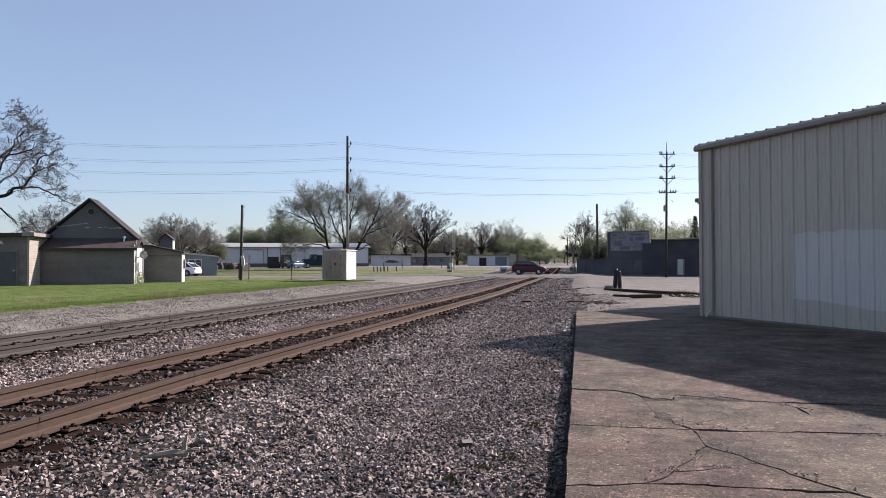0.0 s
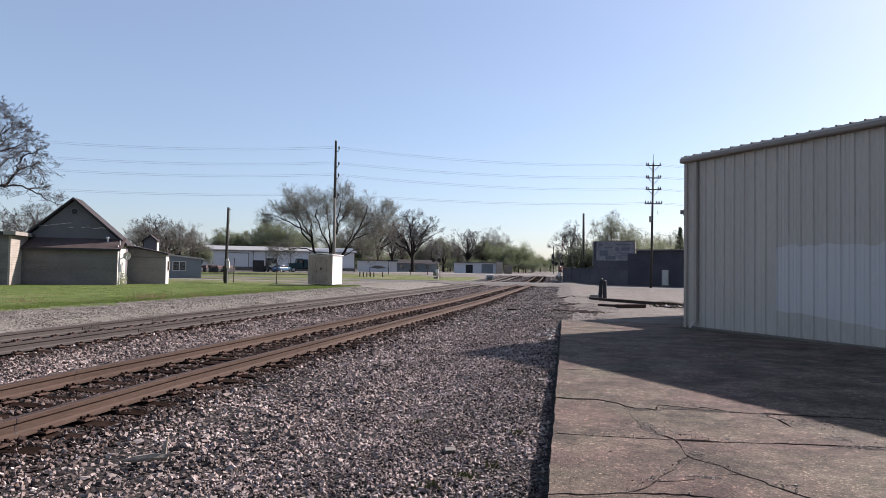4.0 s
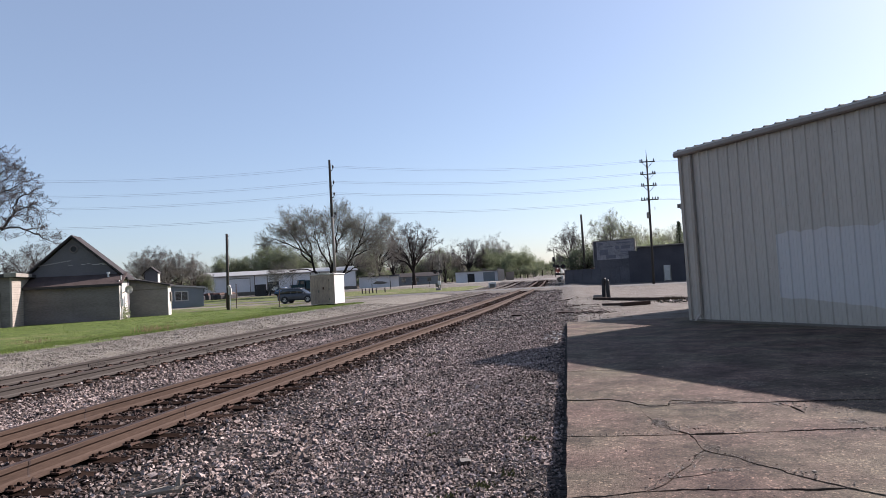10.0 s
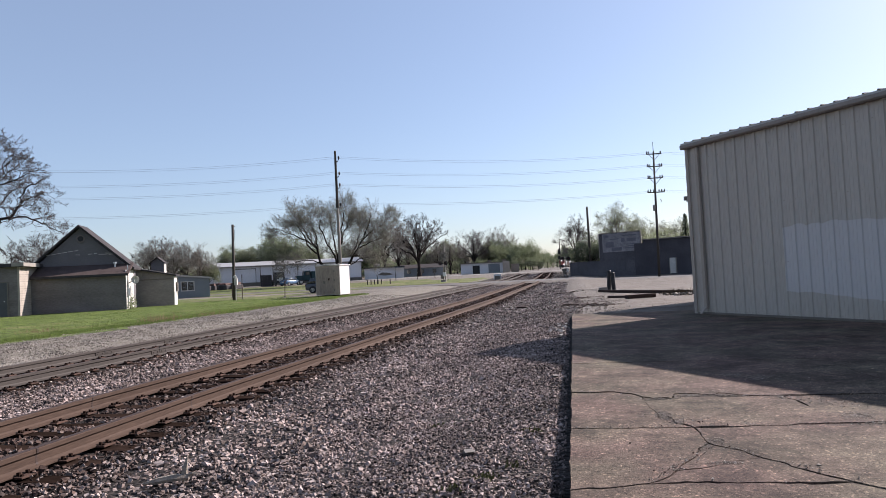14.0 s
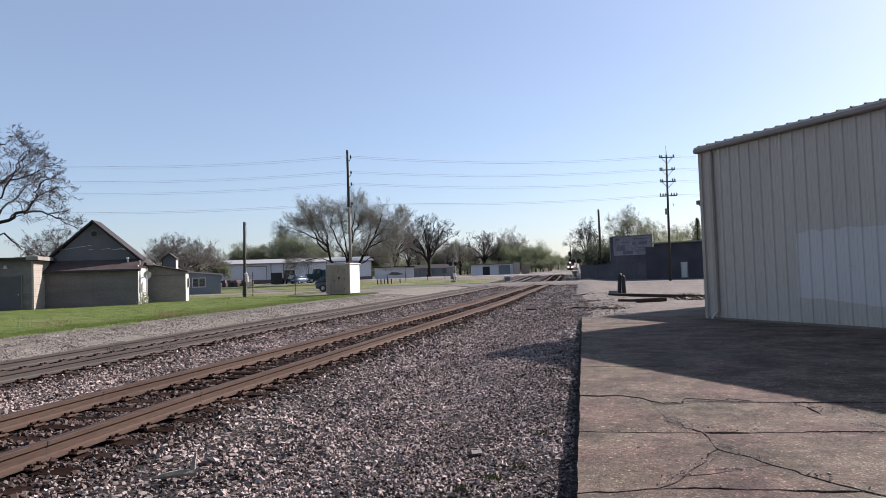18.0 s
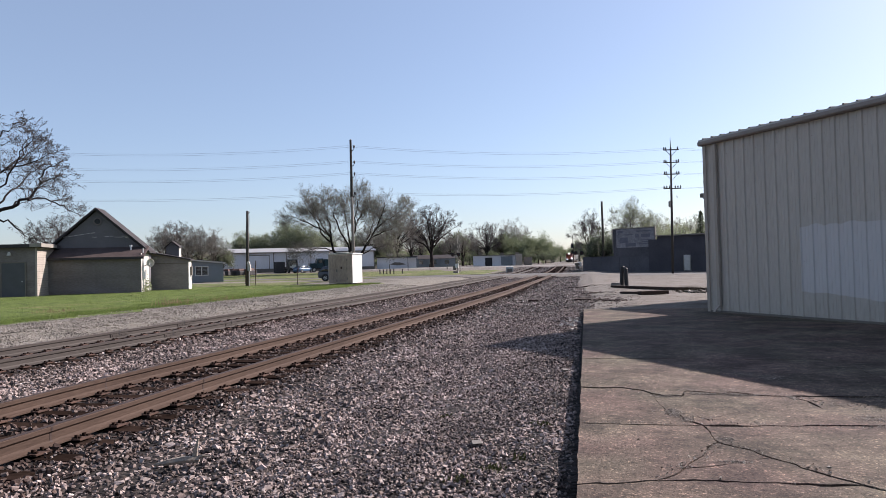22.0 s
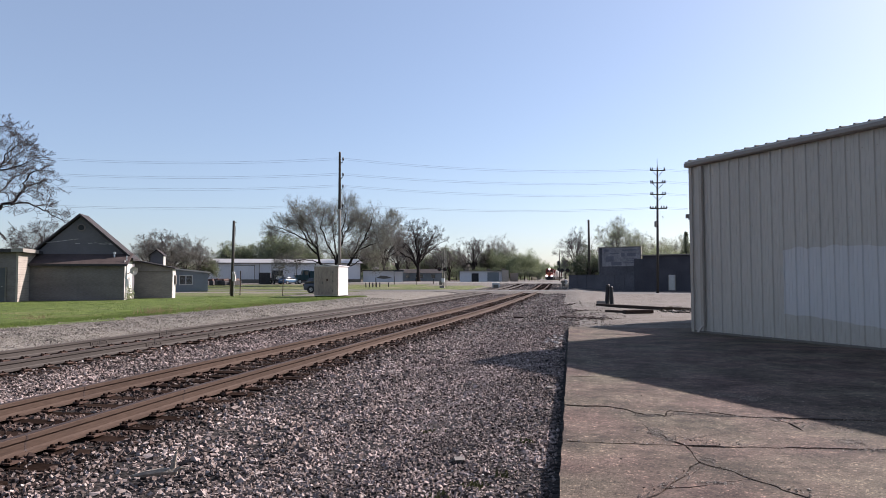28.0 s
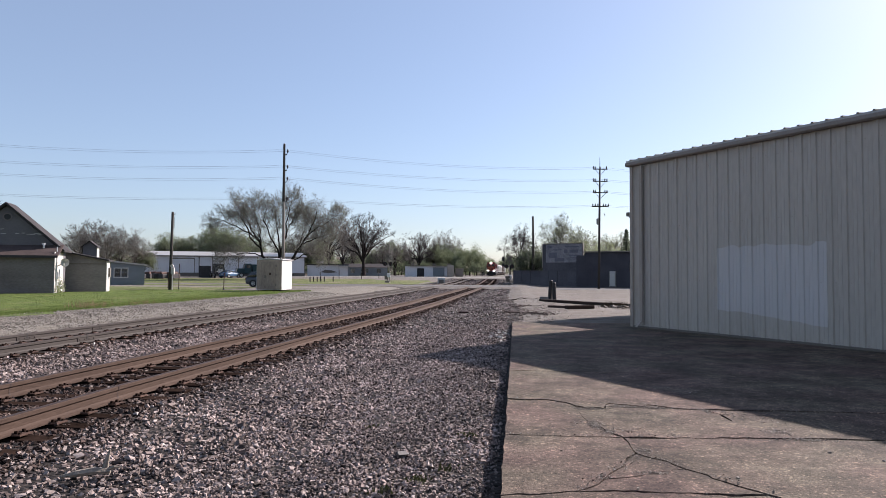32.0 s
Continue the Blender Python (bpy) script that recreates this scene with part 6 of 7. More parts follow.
    pts = [(x, -hw * 0.94, z0), (x, -hw, z0 + (z1 - z0) * 0.25), (x, -hw, z0 + (z1 - z0) * 0.65), (x, -hw * (1 - tuck * 0.4), z0 + (z1 - z0) * 0.9), (x, -hw * (1 - tuck), z1)]
    return pts + [(a, -b, c) for a, b, c in pts[::-1]]


def wheel(t, x, y, r, w):
    k = part("wheel", Geo().tube([(x, y - w / 2, r), (x, y - w / 2 + 0.03, r), (x, y + w / 2 - 0.03, r), (x, y + w / 2, r)], [r * 0.92, r, r, r * 0.92], 20), M["rubber"], t, "black tyre")
    s = 1 if y > 0 else -1
    part("rim", Geo().tube([(x, y + s * w * 0.40, r), (x, y + s * w * 0.515, r)], [r * 0.64, r * 0.60], 16), M["steel"], k, "silver wheel rim")
    g = Geo()
    for i in range(5):
        a = 2 * math.pi * i / 5
        g.box((x + r * 0.36 * math.cos(a), y + s * w * 0.53, r + r * 0.36 * math.sin(a)), (0.09, 0.012, 0.09))
    tagged(part("rim_gap", g, M["black"], k), kind="stuff")


def build_car(name, paint, label, dims, group=""):
    """Faces +x. dims: length, half width, heights of sill, hood, belt and roof, roof stations."""
    L, hw, sill, hood, belt, top, st, r = dims
    t = thing(name, Matrix(), label, "car", group)
    h = L / 2
    body = Geo().loft([ring(-h, hw * 0.80, sill + 0.12, belt - 0.08, 0.15), ring(-h + 0.12, hw * 0.93, sill + 0.02, belt, 0.12), ring(-h + 0.8, hw, sill, belt, 0.1),
                       ring(0, hw, sill, belt, 0.1), ring(st[3], hw, sill, belt - 0.02, 0.1), ring(h - 0.75, hw * 0.98, sill, hood, 0.14), ring(h - 0.2, hw * 0.88, sill + 0.02, hood - 0.12, 0.18), ring(h, hw * 0.70, sill + 0.12, hood - 0.28, 0.2)])
    b = part("body", body, M[paint], t, smooth=True)
    cab = Geo().loft([ring(st[0], hw * 0.88, belt - 0.05, belt - 0.01, 0.05), ring(st[1], hw * 0.84, belt - 0.05, top - 0.03, 0.16), ring((st[1] + st[2]) / 2, hw * 0.85, belt - 0.05, top, 0.16), ring(st[2], hw * 0.84, belt - 0.05, top - 0.05, 0.16), ring(st[3], hw * 0.88, belt - 0.05, belt - 0.02, 0.05)])
    part("cabin_glass", cab, M["glass_dark"], t, "dark tinted windows", smooth=True)
    roof = Geo().loft([ring(st[1] - 0.05, hw * 0.72, top - 0.07, top - 0.01, 0.12), ring((st[1] + st[2]) / 2, hw * 0.75, top - 0.07, top + 0.025, 0.12), ring(st[2] + 0.05, hw * 0.72, top - 0.09, top - 0.02, 0.12)])
    part("roof", roof, M[paint], t, smooth=True)
    pil = Geo()
    for s in (-1, 1):
        for x0, x1 in ((st[3] - 0.03, st[2] - 0.03), (st[0] + 0.03, st[1] + 0.03), (st[1] * 0.45 + 0.1, st[1] * 0.45 + 0.05), (st[2] * 0.2, st[2] * 0.2 - 0.02)):
            pil.tube([(x0, s * hw * 0.885, belt - 0.02), (x1, s * hw * 0.725, top - 0.05)], 0.035, 6)
    tagged(part("window_frame", pil, M[paint], t), kind="stuff")
    for s in (-1, 1):
        for x in (-h + 0.85, h - 0.88):
            part("wheel_arch", Geo().tube([(x, s * hw * 0.90, r), (x, s * (hw + 0.012), r)], r * 1.17, 20), M["black"], t)
            wheel(t, x, s * (hw - 0.09), r, 0.22)
        part("headlight", Geo().box((h - 0.18, s * hw * 0.66, hood - 0.17), (0.16, 0.32, 0.13)), M["lamp_white"], t, "clear headlight", 0.02)
        part("tail_light", Geo().box((-h + 0.03, s * hw * 0.72, belt - 0.15), (0.10, 0.2, 0.22)), M["lamp_red"], t, "red tail light", 0.02)
        part("mirror", Geo().box((st[3] - 0.25, s * (hw + 0.06), belt + 0.05), (0.12, 0.2, 0.14)), M[paint], t, bevel=0.03)
        part("door_handle", Geo().box((-0.15, s * (hw + 0.005), belt - 0.12), (0.18, 0.03, 0.03)), M["black"], t)
        part("sill_trim", Geo().box((0, s * (hw - 0.01), sill + 0.05), (L - 2.3, 0.04, 0.14)), M["black"], t)
    part("front_grille", Geo().box((h - 0.05, 0, hood - 0.33), (0.1, hw * 1.0, 0.2)), M["black"], t, bevel=0.02)
    part("number_plate", Geo().box((-h - 0.005, 0, belt - 0.3), (0.02, 0.4, 0.12)), M["white_paint"], t)
    return t


VAN = build_car("minivan", "maroon", "dark maroon family van crossing the railway", (4.15, 0.93, 0.28, 1.0, 1.07, 1.62, (-2.0, -1.55, 0.35, 1.2), 0.33))
SUV = build_car("suv", "suv_grey", "dark blue-grey small suv", (4.2, 0.88, 0.27, 0.90, 0.94, 1.50, (-2.02, -1.55, 0.30, 1.05), 0.33))
WHITE_CAR = build_car("white_car", "car_white", "white hatchback passing behind the sheds", (4.3, 0.88, 0.24, 0.92, 0.98, 1.48, (-2.0, -1.2, 0.35, 1.2), 0.32))
BLUE_CAR = build_car("parked_car", "car_blue", "blue car parked before the warehouse", (4.5, 0.9, 0.26, 0.95, 1.0, 1.45, (-1.9, -1.1, 0.35, 1.2), 0.33))
BLUE_CAR.matrix_basis = pose(-55.0, 122.0, ground_z(-55, 122), 0, 0, 74)


def build_truck(name, paint, at, label, box):
    t = thing(name, at, label, "truck", "trucks by the warehouse")
    part("hood", Geo().box((1.8, 0, 1.25), (1.5, 1.7, 1.1)), M[paint], t, bevel=0.08)
    part("cab", Geo().prism([(-0.2, 0.8), (1.2, 0.8), (1.2, 1.7), (0.9, 2.75), (-0.2, 2.75)], (0, -1.0, 0), (0, 1.0, 0), (1, 0, 0), (0, 0, 1)), M[paint], t, bevel=0.05)
    part("windshield", Geo().prism([(1.22, 1.8), (0.95, 2.62), (0.93, 2.62), (1.20, 1.8)], (0, -0.85, 0), (0, 0.85, 0), (1, 0, 0), (0, 0, 1)), M["glass_dark"], t)
    for s in (-1, 1):
        part("side_window", Geo().box((0.4, s * 1.0, 2.2), (0.8, 0.03, 0.7)), M["glass_dark"], t)
        for x in (1.7, -2.2, -3.2):
            wheel(t, x, s * 0.9, 0.48, 0.3)
        part("headlight", Geo().box((2.56, s * 0.6, 1.2), (0.06, 0.25, 0.25)), M["lamp_white"], t)
    part("chassis", Geo().box((-1.0, 0, 0.75), (6.4, 0.9, 0.25)), M["black"], t)
    part("grille", Geo().box((2.57, 0, 1.25), (0.05, 0.8, 0.8)), M["steel"], t)
    if box:
        part("box_body", Geo().box((-2.2, 0, 1.75), (3.6, 2.3, 1.7)), M[paint], t, bevel=0.05)
    else:
        part("flat_bed", Geo().box((-2.2, 0, 1.1), (3.8, 2.2, 0.2)), M["old_wood"], t)
    return t


build_truck("truck", "truck_dark", pose(-57.9, 123.0, ground_z(-57, 123), 0, 0, -55), "dark flatbed truck parked before the warehouse", False)
build_truck("truck", "truck_teal", pose(-52.6, 125.5, ground_z(-52, 125), 0, 0, 215), "dark teal box truck parked before the warehouse", True)


def build_yard_clutter():
    t = thing("container", pose(-61.3, 124.5, ground_z(-61, 124), 0, 0, 22), "dark steel skip container", "container")
    part("body", Geo().box((0, 0, 1.15), (2.2, 1.8, 2.3)), M["truck_dark"], t, bevel=0.04)
    for x in (-0.8, -0.3, 0.3, 0.8):
        part("rib", Geo().box((x, -0.93, 1.15), (0.1, 0.08, 2.2)), M["truck_dark"], t)
    rng = random.Random(8)
    for i in range(7):
        az = 31.0 - i * 0.42
        d = 128 + rng.uniform(-3, 3)
        x, y = -d * math.sin(radians(az)), d * math.cos(radians(az))
        t = thing("scrap_pile", pose(x, y, ground_z(x, y), 0, 0, rng.uniform(0, 90)), "dark heap of scrap machinery", "scrap", "scrap before the warehouse")
        part("frame", Geo().box((0, 0, 0.5), (1.6, 1.0, rng.uniform(0.7, 1.1))), M["truck_dark"], t, bevel=0.1)
        part("drum", Geo().tube([(-0.5, 0.2, 0.9), (0.6, 0.1, 1.05)], 0.32, 10), M["hopper_red"], t)


build_yard_clutter()


# ---- train ----
def bogie(t, x):
    b = part("truck_frame", Geo().box((0, x, 0.55), (2.3, 3.2, 0.35)), M["black"], t, bevel=0.05)
    for y in (-1.2, 0, 1.2):
        part("wheelset", Geo().tube([(-0.82, x + y, 0.5), (-0.70, x + y, 0.5), (0.70, x + y, 0.5), (0.82, x + y, 0.5)], [0.5, 0.5, 0.5, 0.5], 14), M["plate"], b)


def build_locomotive():
    """Faces -y, towards the camera. Rails at z 0."""
    t = thing("locomotive", Matrix(), "red and orange diesel locomotive with its headlights on", "locomotive")
    part("frame", Geo().box((0, 9.0, 1.25), (2.9, 20.0, 0.5)), M["black"], t, bevel=0.05)
    nose = Geo().prism([(-1.05, 1.5), (1.05, 1.5), (1.05, 2.7), (0.8, 3.0), (-0.8, 3.0), (-1.05, 2.7)], (0, 0.2, 0), (0, 2.6, 0), (1, 0, 0), (0, 0, 1))
    n = part("nose", nose, M["loco_orange"], t, "orange short nose", 0.06)
    part("nose_door", Geo().box((0.45, 0.18, 2.1), (0.55, 0.05, 1.1)), M["loco_red"], n)
    cab = Geo().prism([(-1.5, 1.5), (1.5, 1.5), (1.5, 3.8), (1.15, 4.5), (-1.15, 4.5), (-1.5, 3.8)], (0, 2.3, 0), (0, 5.0, 0), (1, 0, 0), (0, 0, 1))
    c = part("cab", cab, M["loco_red"], t, "dark red cab", 0.06)
    for s in (-1, 1):
        part("windshield", Geo().box((s * 0.62, 2.27, 3.5), (0.85, 0.06, 0.6)), M["glass_dark"], c)
        part("side_window", Geo().box((s * 1.51, 3.6, 3.3), (0.04, 1.2, 0.7)), M["glass_dark"], c)
    lamp = part("headlight", Geo().box((0, 2.24, 4.22), (0.75, 0.12, 0.42)), M["black"], t, "twin headlight housing", 0.03)
    part("lens", Geo().tube([(0, 2.17, 4.22), (0, 2.15, 4.22)], 0.21, 16), M["headlight"], lamp, "glowing headlight")
    for s in (-1, 1):
        d = part("ditch_light", Geo().box((s * 0.95, -0.15, 1.62), (0.42, 0.2, 0.42)), M["black"], t, "ditch light housing", 0.03)
        part("lens", Geo().tube([(s * 0.95, -0.26, 1.62), (s * 0.95, -0.28, 1.62)], 0.18, 16), M["headlight"], d, "glowing ditch light")
    part("hood", Geo().prism([(-1.0, 1.5), (1.0, 1.5), (1.0, 4.0), (0.7, 4.35), (-0.7, 4.35), (-1.0, 4.0)], (0, 5.0, 0), (0, 18.5, 0), (1, 0, 0), (0, 0, 1)), M["loco_red"], t, "long engine hood", 0.05)
    part("yellow_stripe", Geo().box((0, 11.5, 2.3), (2.03, 13.0, 0.3)), M["loco_orange"], t)
    part("radiator", Geo().box((0, 16.8, 4.1), (2.8, 3.0, 0.7)), M["loco_red"], t, bevel=0.05)
    part("pilot", Geo().prism([(-1.4, 0.15), (1.4, 0.15), (1.5, 1.1), (-1.5, 1.1)], (0, -0.45, 0), (0, -0.15, 0), (1, 0, 0), (0, 0, 1)), M["black"], t, "front plow", 0.03)
    part("fuel_tank", Geo().box((0, 9.0, 0.7), (2.6, 5.0, 0.8)), M["black"], t, bevel=0.15)
    rl = Geo()
    for s in (-1, 1):
        rl.tube([(s * 1.45, -0.3, 2.55), (s * 1.45, 2.3, 2.55)], 0.03, 5)
        rl.tube([(s * 1.45, 5.0, 2.55), (s * 1.45, 18.6, 2.55)], 0.03, 5)
        for y in (-0.3, 0.6, 1.5, 6, 8, 10, 12, 14, 16, 18.5):
            rl.tube([(s * 1.45, y, 1.5), (s * 1.45, y, 2.55)], 0.025, 5)
    part("handrail", rl, M["white_paint"], t, "pale handrails")
    for y in (3.0, 15.5):
        bogie(t, y)
    return t


def build_hopper(paint, label):
    t = thing("hopper_car", Matrix(), label, "freight car", "freight cars of the train")
    prof = [(-1.5, 1.6), (-0.5, 1.0), (0.5, 1.0), (1.5, 1.6), (1.55, 3.9), (1.1, 4.35), (0.5, 4.5), (-0.5, 4.5), (-1.1, 4.35), (-1.55, 3.9)]
    part("body", Geo().prism(prof, (0, 0.6, 0), (0, 15.0, 0), (1, 0, 0), (0, 0, 1)), M[paint], t, bevel=0.04)
    for i in range(11):
        part("rib", Geo().box((0, 1.2 + i * 1.35, 2.8), (3.16, 0.12, 2.2)), M[paint], t)
    part("walkway", Geo().box((0, 7.8, 4.58), (0.8, 14.5, 0.06)), M["steel"], t)
    part("end_frame", Geo().box((0, 0.2, 1.3), (2.8, 0.5, 0.5)).box((0, 15.4, 1.3), (2.8, 0.5, 0.5)), M["black"], t)
    for y in (2.0, 13.6):
        bogie(t, y)
    return t


LOCO = build_locomotive()
LOCO2 = copy_thing(LOCO, Matrix())
LOCO2["label"] = "second red and orange locomotive behind the first"
for o in LOCO2.children_recursive:
    if o.name.startswith("lens"):
        bpy.data.objects.remove(o)
HOP = build_hopper("hopper_grey", "pale grey covered hopper car")
CARS = [HOP, copy_thing(HOP, Matrix()), copy_thing(HOP, Matrix()), build_hopper("hopper_red", "brown covered hopper car"), copy_thing(HOP, Matrix()), copy_thing(HOP, Matrix())]


# ---- trees ----
def grow(rng, limbs, tips, p, d, length, r, level, levels, spread, droop, gnarl, forks):
    """One branch as a bent tapering tube, then its side branches."""
    n = 5 if level == 0 else (4 if level < 3 else 3)
    pts, rad = [p.copy()], [r]
    end_r = r * (0.45 if level else 0.6)
    for i in range(n):
        w = gnarl * (0.45 if level == 0 else 1.0)
        d = (d + Vector((rng.gauss(0, w), rng.gauss(0, w), rng.gauss(0, w * 0.6) + droop))).normalized()
        p = p + d * (length / n)
        pts.append(p.copy())
        rad.append(r + (end_r - r) * (i + 1) / n)
    limbs[min(level, 3)].append((pts, rad, level))
    if level >= levels:
        tips.append((pts[-1], d))
        tips.append((pts[-2], d))
        return
    low = 0.7 if level == 0 else 0.45
    for k in range(forks[min(level, len(forks) - 1)]):
        f = rng.uniform(low, 1.0)
        i = min(n - 1, int(f * n))
        base = pts[i].lerp(pts[i + 1], f * n - i if i < n else 1.0) if i < n else pts[-1]
        side = Vector((rng.gauss(0, 1), rng.gauss(0, 1), rng.gauss(0, 0.6)))
        side = (side - d * side.dot(d)).normalized()
        nd = (d * (1 - spread * 0.55) + side * spread * rng.uniform(0.6, 1.2) + Vector((0, 0, 0.12))).normalized()
        grow(rng, limbs, tips, base, nd, length * rng.uniform(0.55, 0.82), max(r * rng.uniform(0.42, 0.62), 0.006), level + 1, levels, spread, droop, gnarl, forks)
    grow(rng, limbs, tips, pts[-1], d, length * rng.uniform(0.6, 0.8), max(end_r * 0.9, 0.006), level + 1, levels, spread, droop, gnarl, forks)


def leaf_faces(g, rng, tips, per, size, reach):
    for p, d in tips:
        for _ in range(per):
            c = p + Vector((rng.gauss(0, reach), rng.gauss(0, reach), rng.gauss(0, reach * 0.8)))
            a = Vector((rng.gauss(0, 1), rng.gauss(0, 1), rng.gauss(0, 1))).normalized()
            b = a.cross(Vector((rng.gauss(0, 1), rng.gauss(0, 1), rng.gauss(0, 1)))).normalized()
            s = size * rng.uniform(0.6, 1.3)
            k = len(g.v)
            g.v += [tuple(c - a * s), tuple(c + b * s * 0.5), tuple(c + a * s), tuple(c - b * s * 0.5)]
            g.f.append((k, k + 1, k + 2, k + 3))


def build_tree(seed, label, height, r, levels=5, spread=0.75, droop=0.0, gnarl=0.12, forks=(3, 3, 2, 2), trunk=0.28, lean=(0, 0), stems=1,
               leaf=None, per=2, size=0.10, reach=0.18, group="trees", name="tree", twig_min=0.006, ways=(), wide=1.0, twig="twig"):
    rng = random.Random(seed)
    limbs, tips = [[], [], [], []], []
    for w in ways:
        grow(rng, limbs, tips, Vector((w[0] * 0.5, w[1] * 0.5, -0.2)), Vector(w).normalized(), height * trunk, r, 0, levels, spread, droop, gnarl, forks)
    for s in range(0 if ways else stems):
        a = 2 * math.pi * s / stems + rng.uniform(-0.4, 0.4)
        out = 0.0 if stems == 1 else 0.42
        d = Vector((lean[0] + out * math.cos(a), lean[1] + out * math.sin(a), 1)).normalized()
        grow(rng, limbs, tips, Vector((0.15 * (stems > 1) * math.cos(a), 0.15 * (stems > 1) * math.sin(a), -0.2)), d, height * trunk, r, 0, levels, spread, droop, gnarl, forks)
    top = max(p.z for p, d in tips)
    k = height / top
    t = thing(name, Matrix(), label, "tree", group)
    g, tw = Geo(), Geo()
    for lv in limbs:
        for pts, rad, level in lv:
            q = [Vector((p.x * k * wide, p.y * k * wide, p.z * k)) for p in pts]
            if level <= 1:
                if level == 0 and stems == 1:
                    rad = [rad[0] * 1.35] + list(rad[1:])
                g.tube(q, rad, 8 if level == 0 else 6, cap=False)
            elif level <= 2:
                g.tube(q, [max(x, twig_min * 1.5) for x in rad], 5, cap=False)
            else:
                tw.tube(q, [max(x, twig_min) for x in rad], 3, cap=False)
    part("trunk", g, M["bark"], t, "dark trunk and limbs", smooth=True)
    c = part("crown", tw, M[twig], t, "crown of fine bare twigs")
    if leaf:
        lg = Geo()
        leaf_faces(lg, rng, [(Vector((p.x * k * wide, p.y * k * wide, p.z * k)), d) for p, d in tips], per, size, reach)
        tagged(part("leaves", lg, M[leaf], t), kind="stuff")
    return t


def build_limbed_tree(seed, label):
    """An old tree whose heavy crooked limbs spread low, with curled twigs to their ends."""
    rng = random.Random(seed)
    limbs, tips = [[], [], [], []], []
    g, tw = Geo(), Geo()
    g.tube([(0.05, 0, -0.3), (0.15, 0, 2), (0.2, 0, 4), (0.3, 0.05, 5.6), (0.3, 0.1, 6.8)], [0.46, 0.34, 0.31, 0.30, 0.22], 10, cap=False)
    arms = (
        ((0.29, 0, 6.31), (1.69, -0.4, 6.74), (2.73, -0.7, 7.35), (3.47, -0.8, 8.66), (3.8, -0.8, 9.79), (4.8, -0.7, 10.4), 0.19),
        ((2.65, -0.7, 7.31), (3.84, -0.9, 7.48), (4.8, -1, 7), (5.76, -1, 6.57), (6.43, -0.9, 6.22), 0.095),
        ((3.47, -0.8, 8.66), (4.13, -0.3, 9.09), (4.73, 0.1, 9.39), (5.54, 0.3, 9.53), 0.085),
        ((1.69, -0.4, 6.74), (2.73, 0.7, 7.79), (3.47, 1.4, 8.57), (4.36, 1.8, 8.92), 0.09),
        ((0.25, 0.1, 6.48), (0.58, 0.5, 7.79), (0.84, 0.9, 9.44), (1.69, 1.1, 10.31), (2.36, 1.2, 11.27), (2.8, 1.2, 12.48), 0.17),
        ((1.25, 1, 9.87), (2.36, 0.7, 10.31), (3.62, 0.5, 10.92), (4.65, 0.4, 11.44), 0.10),
        ((1.84, 1.1, 10.48), (2.73, 1.8, 11.18), (3.47, 2.2, 11.96), (3.91, 2.4, 12.48), 0.08),
        ((0.15, 0, 6.57), (-0.3, -0.4, 8.39), (0.05, -0.7, 10.74), (0.58, -0.9, 12.14), (1.47, -1, 12.83), (1.92, -1, 13.35), 0.17),
        ((0, -0.6, 10.4), (-0.6, -0.8, 11.79), (-0.4, -0.9, 13.01), (0.1, -0.9, 14.05), 0.10),
        ((0.29, 0, 5.92), (1.4, -0.5, 5.52), (2.21, -0.7, 4.91), (2.95, -0.7, 4.39), (3.54, -0.6, 4.31), 0.10),
        ((0.3, 0, 6.6), (-1.4, 0.2, 8.0), (-2.8, 0.4, 9.6), (-3.8, 0.5, 10.8), (-4.6, 0.5, 11.8), 0.17),
        ((0.3, 0, 6.4), (-2.0, -0.6, 7.0), (-4.0, -0.8, 7.6), (-5.6, -0.6, 7.9), (-7.0, -0.5, 8.4), 0.14),
        ((0.3, 0.2, 6.6), (1.4, 2.0, 8.0), (2.4, 3.2, 9.2), (3.3, 3.9, 10.4), (4.4, 4.2, 11.0), 0.11),
        ((0.3, -0.2, 6.6), (0.8, -2.0, 8.0), (1.6, -3.2, 9.4), (2.2, -3.9, 10.8), (3.0, -4.2, 12.0), 0.11),
    )
    for *knots, r in arms:
        pts = [Vector(p) for p in knots]
        line = []
        for a, b in zip(pts, pts[1:]):
            for k in range(3):
                line.append(a.lerp(b, k / 3) + Vector((rng.gauss(0, 0.1), rng.gauss(0, 0.1), rng.gauss(0, 0.1))) * (0 if not line else 1))
        line.append(pts[-1])
        n = len(line)
        g.tube(line, [r * 0.82 * (1 - 0.78 * i / (n - 1)) for i in range(n)], 7, cap=False)
        for k in range(12):
            f = 0.25 + 0.75 * rng.random() ** 0.8
            i = min(n - 2, int(f * (n - 1)))
            p = line[i].lerp(line[i + 1], f * (n - 1) - i)
            d = (line[i + 1] - line[i]).normalized()
            side = Vector((rng.gauss(0, 1), rng.gauss(0, 1), rng.gauss(0.15, 0.8)))
            side = (side - d * side.dot(d)).normalized()
            grow(rng, limbs, tips, p, (d * 0.55 + side * 0.8).normalized(), rng.uniform(0.5, 1.0) * (1.2 - 0.4 * f), 0.045 * (1.3 - f), 2, 5, 0.8, 0.0, 0.26, (3, 3, 2, 2))
        grow(rng, limbs, tips, line[-1], (line[-1] - line[-2]).normalized(), 0.6, r * 0.22, 2, 5, 0.8, 0.0, 0.26, (3, 3, 2, 2))
    for lv in limbs:
        for q, rad, level in lv:
            tw.tube(q, [max(x, 0.012) for x in rad], 4 if level == 2 else 3, cap=False)
    t = thing("tree", Matrix(), label, "tree", "trees")
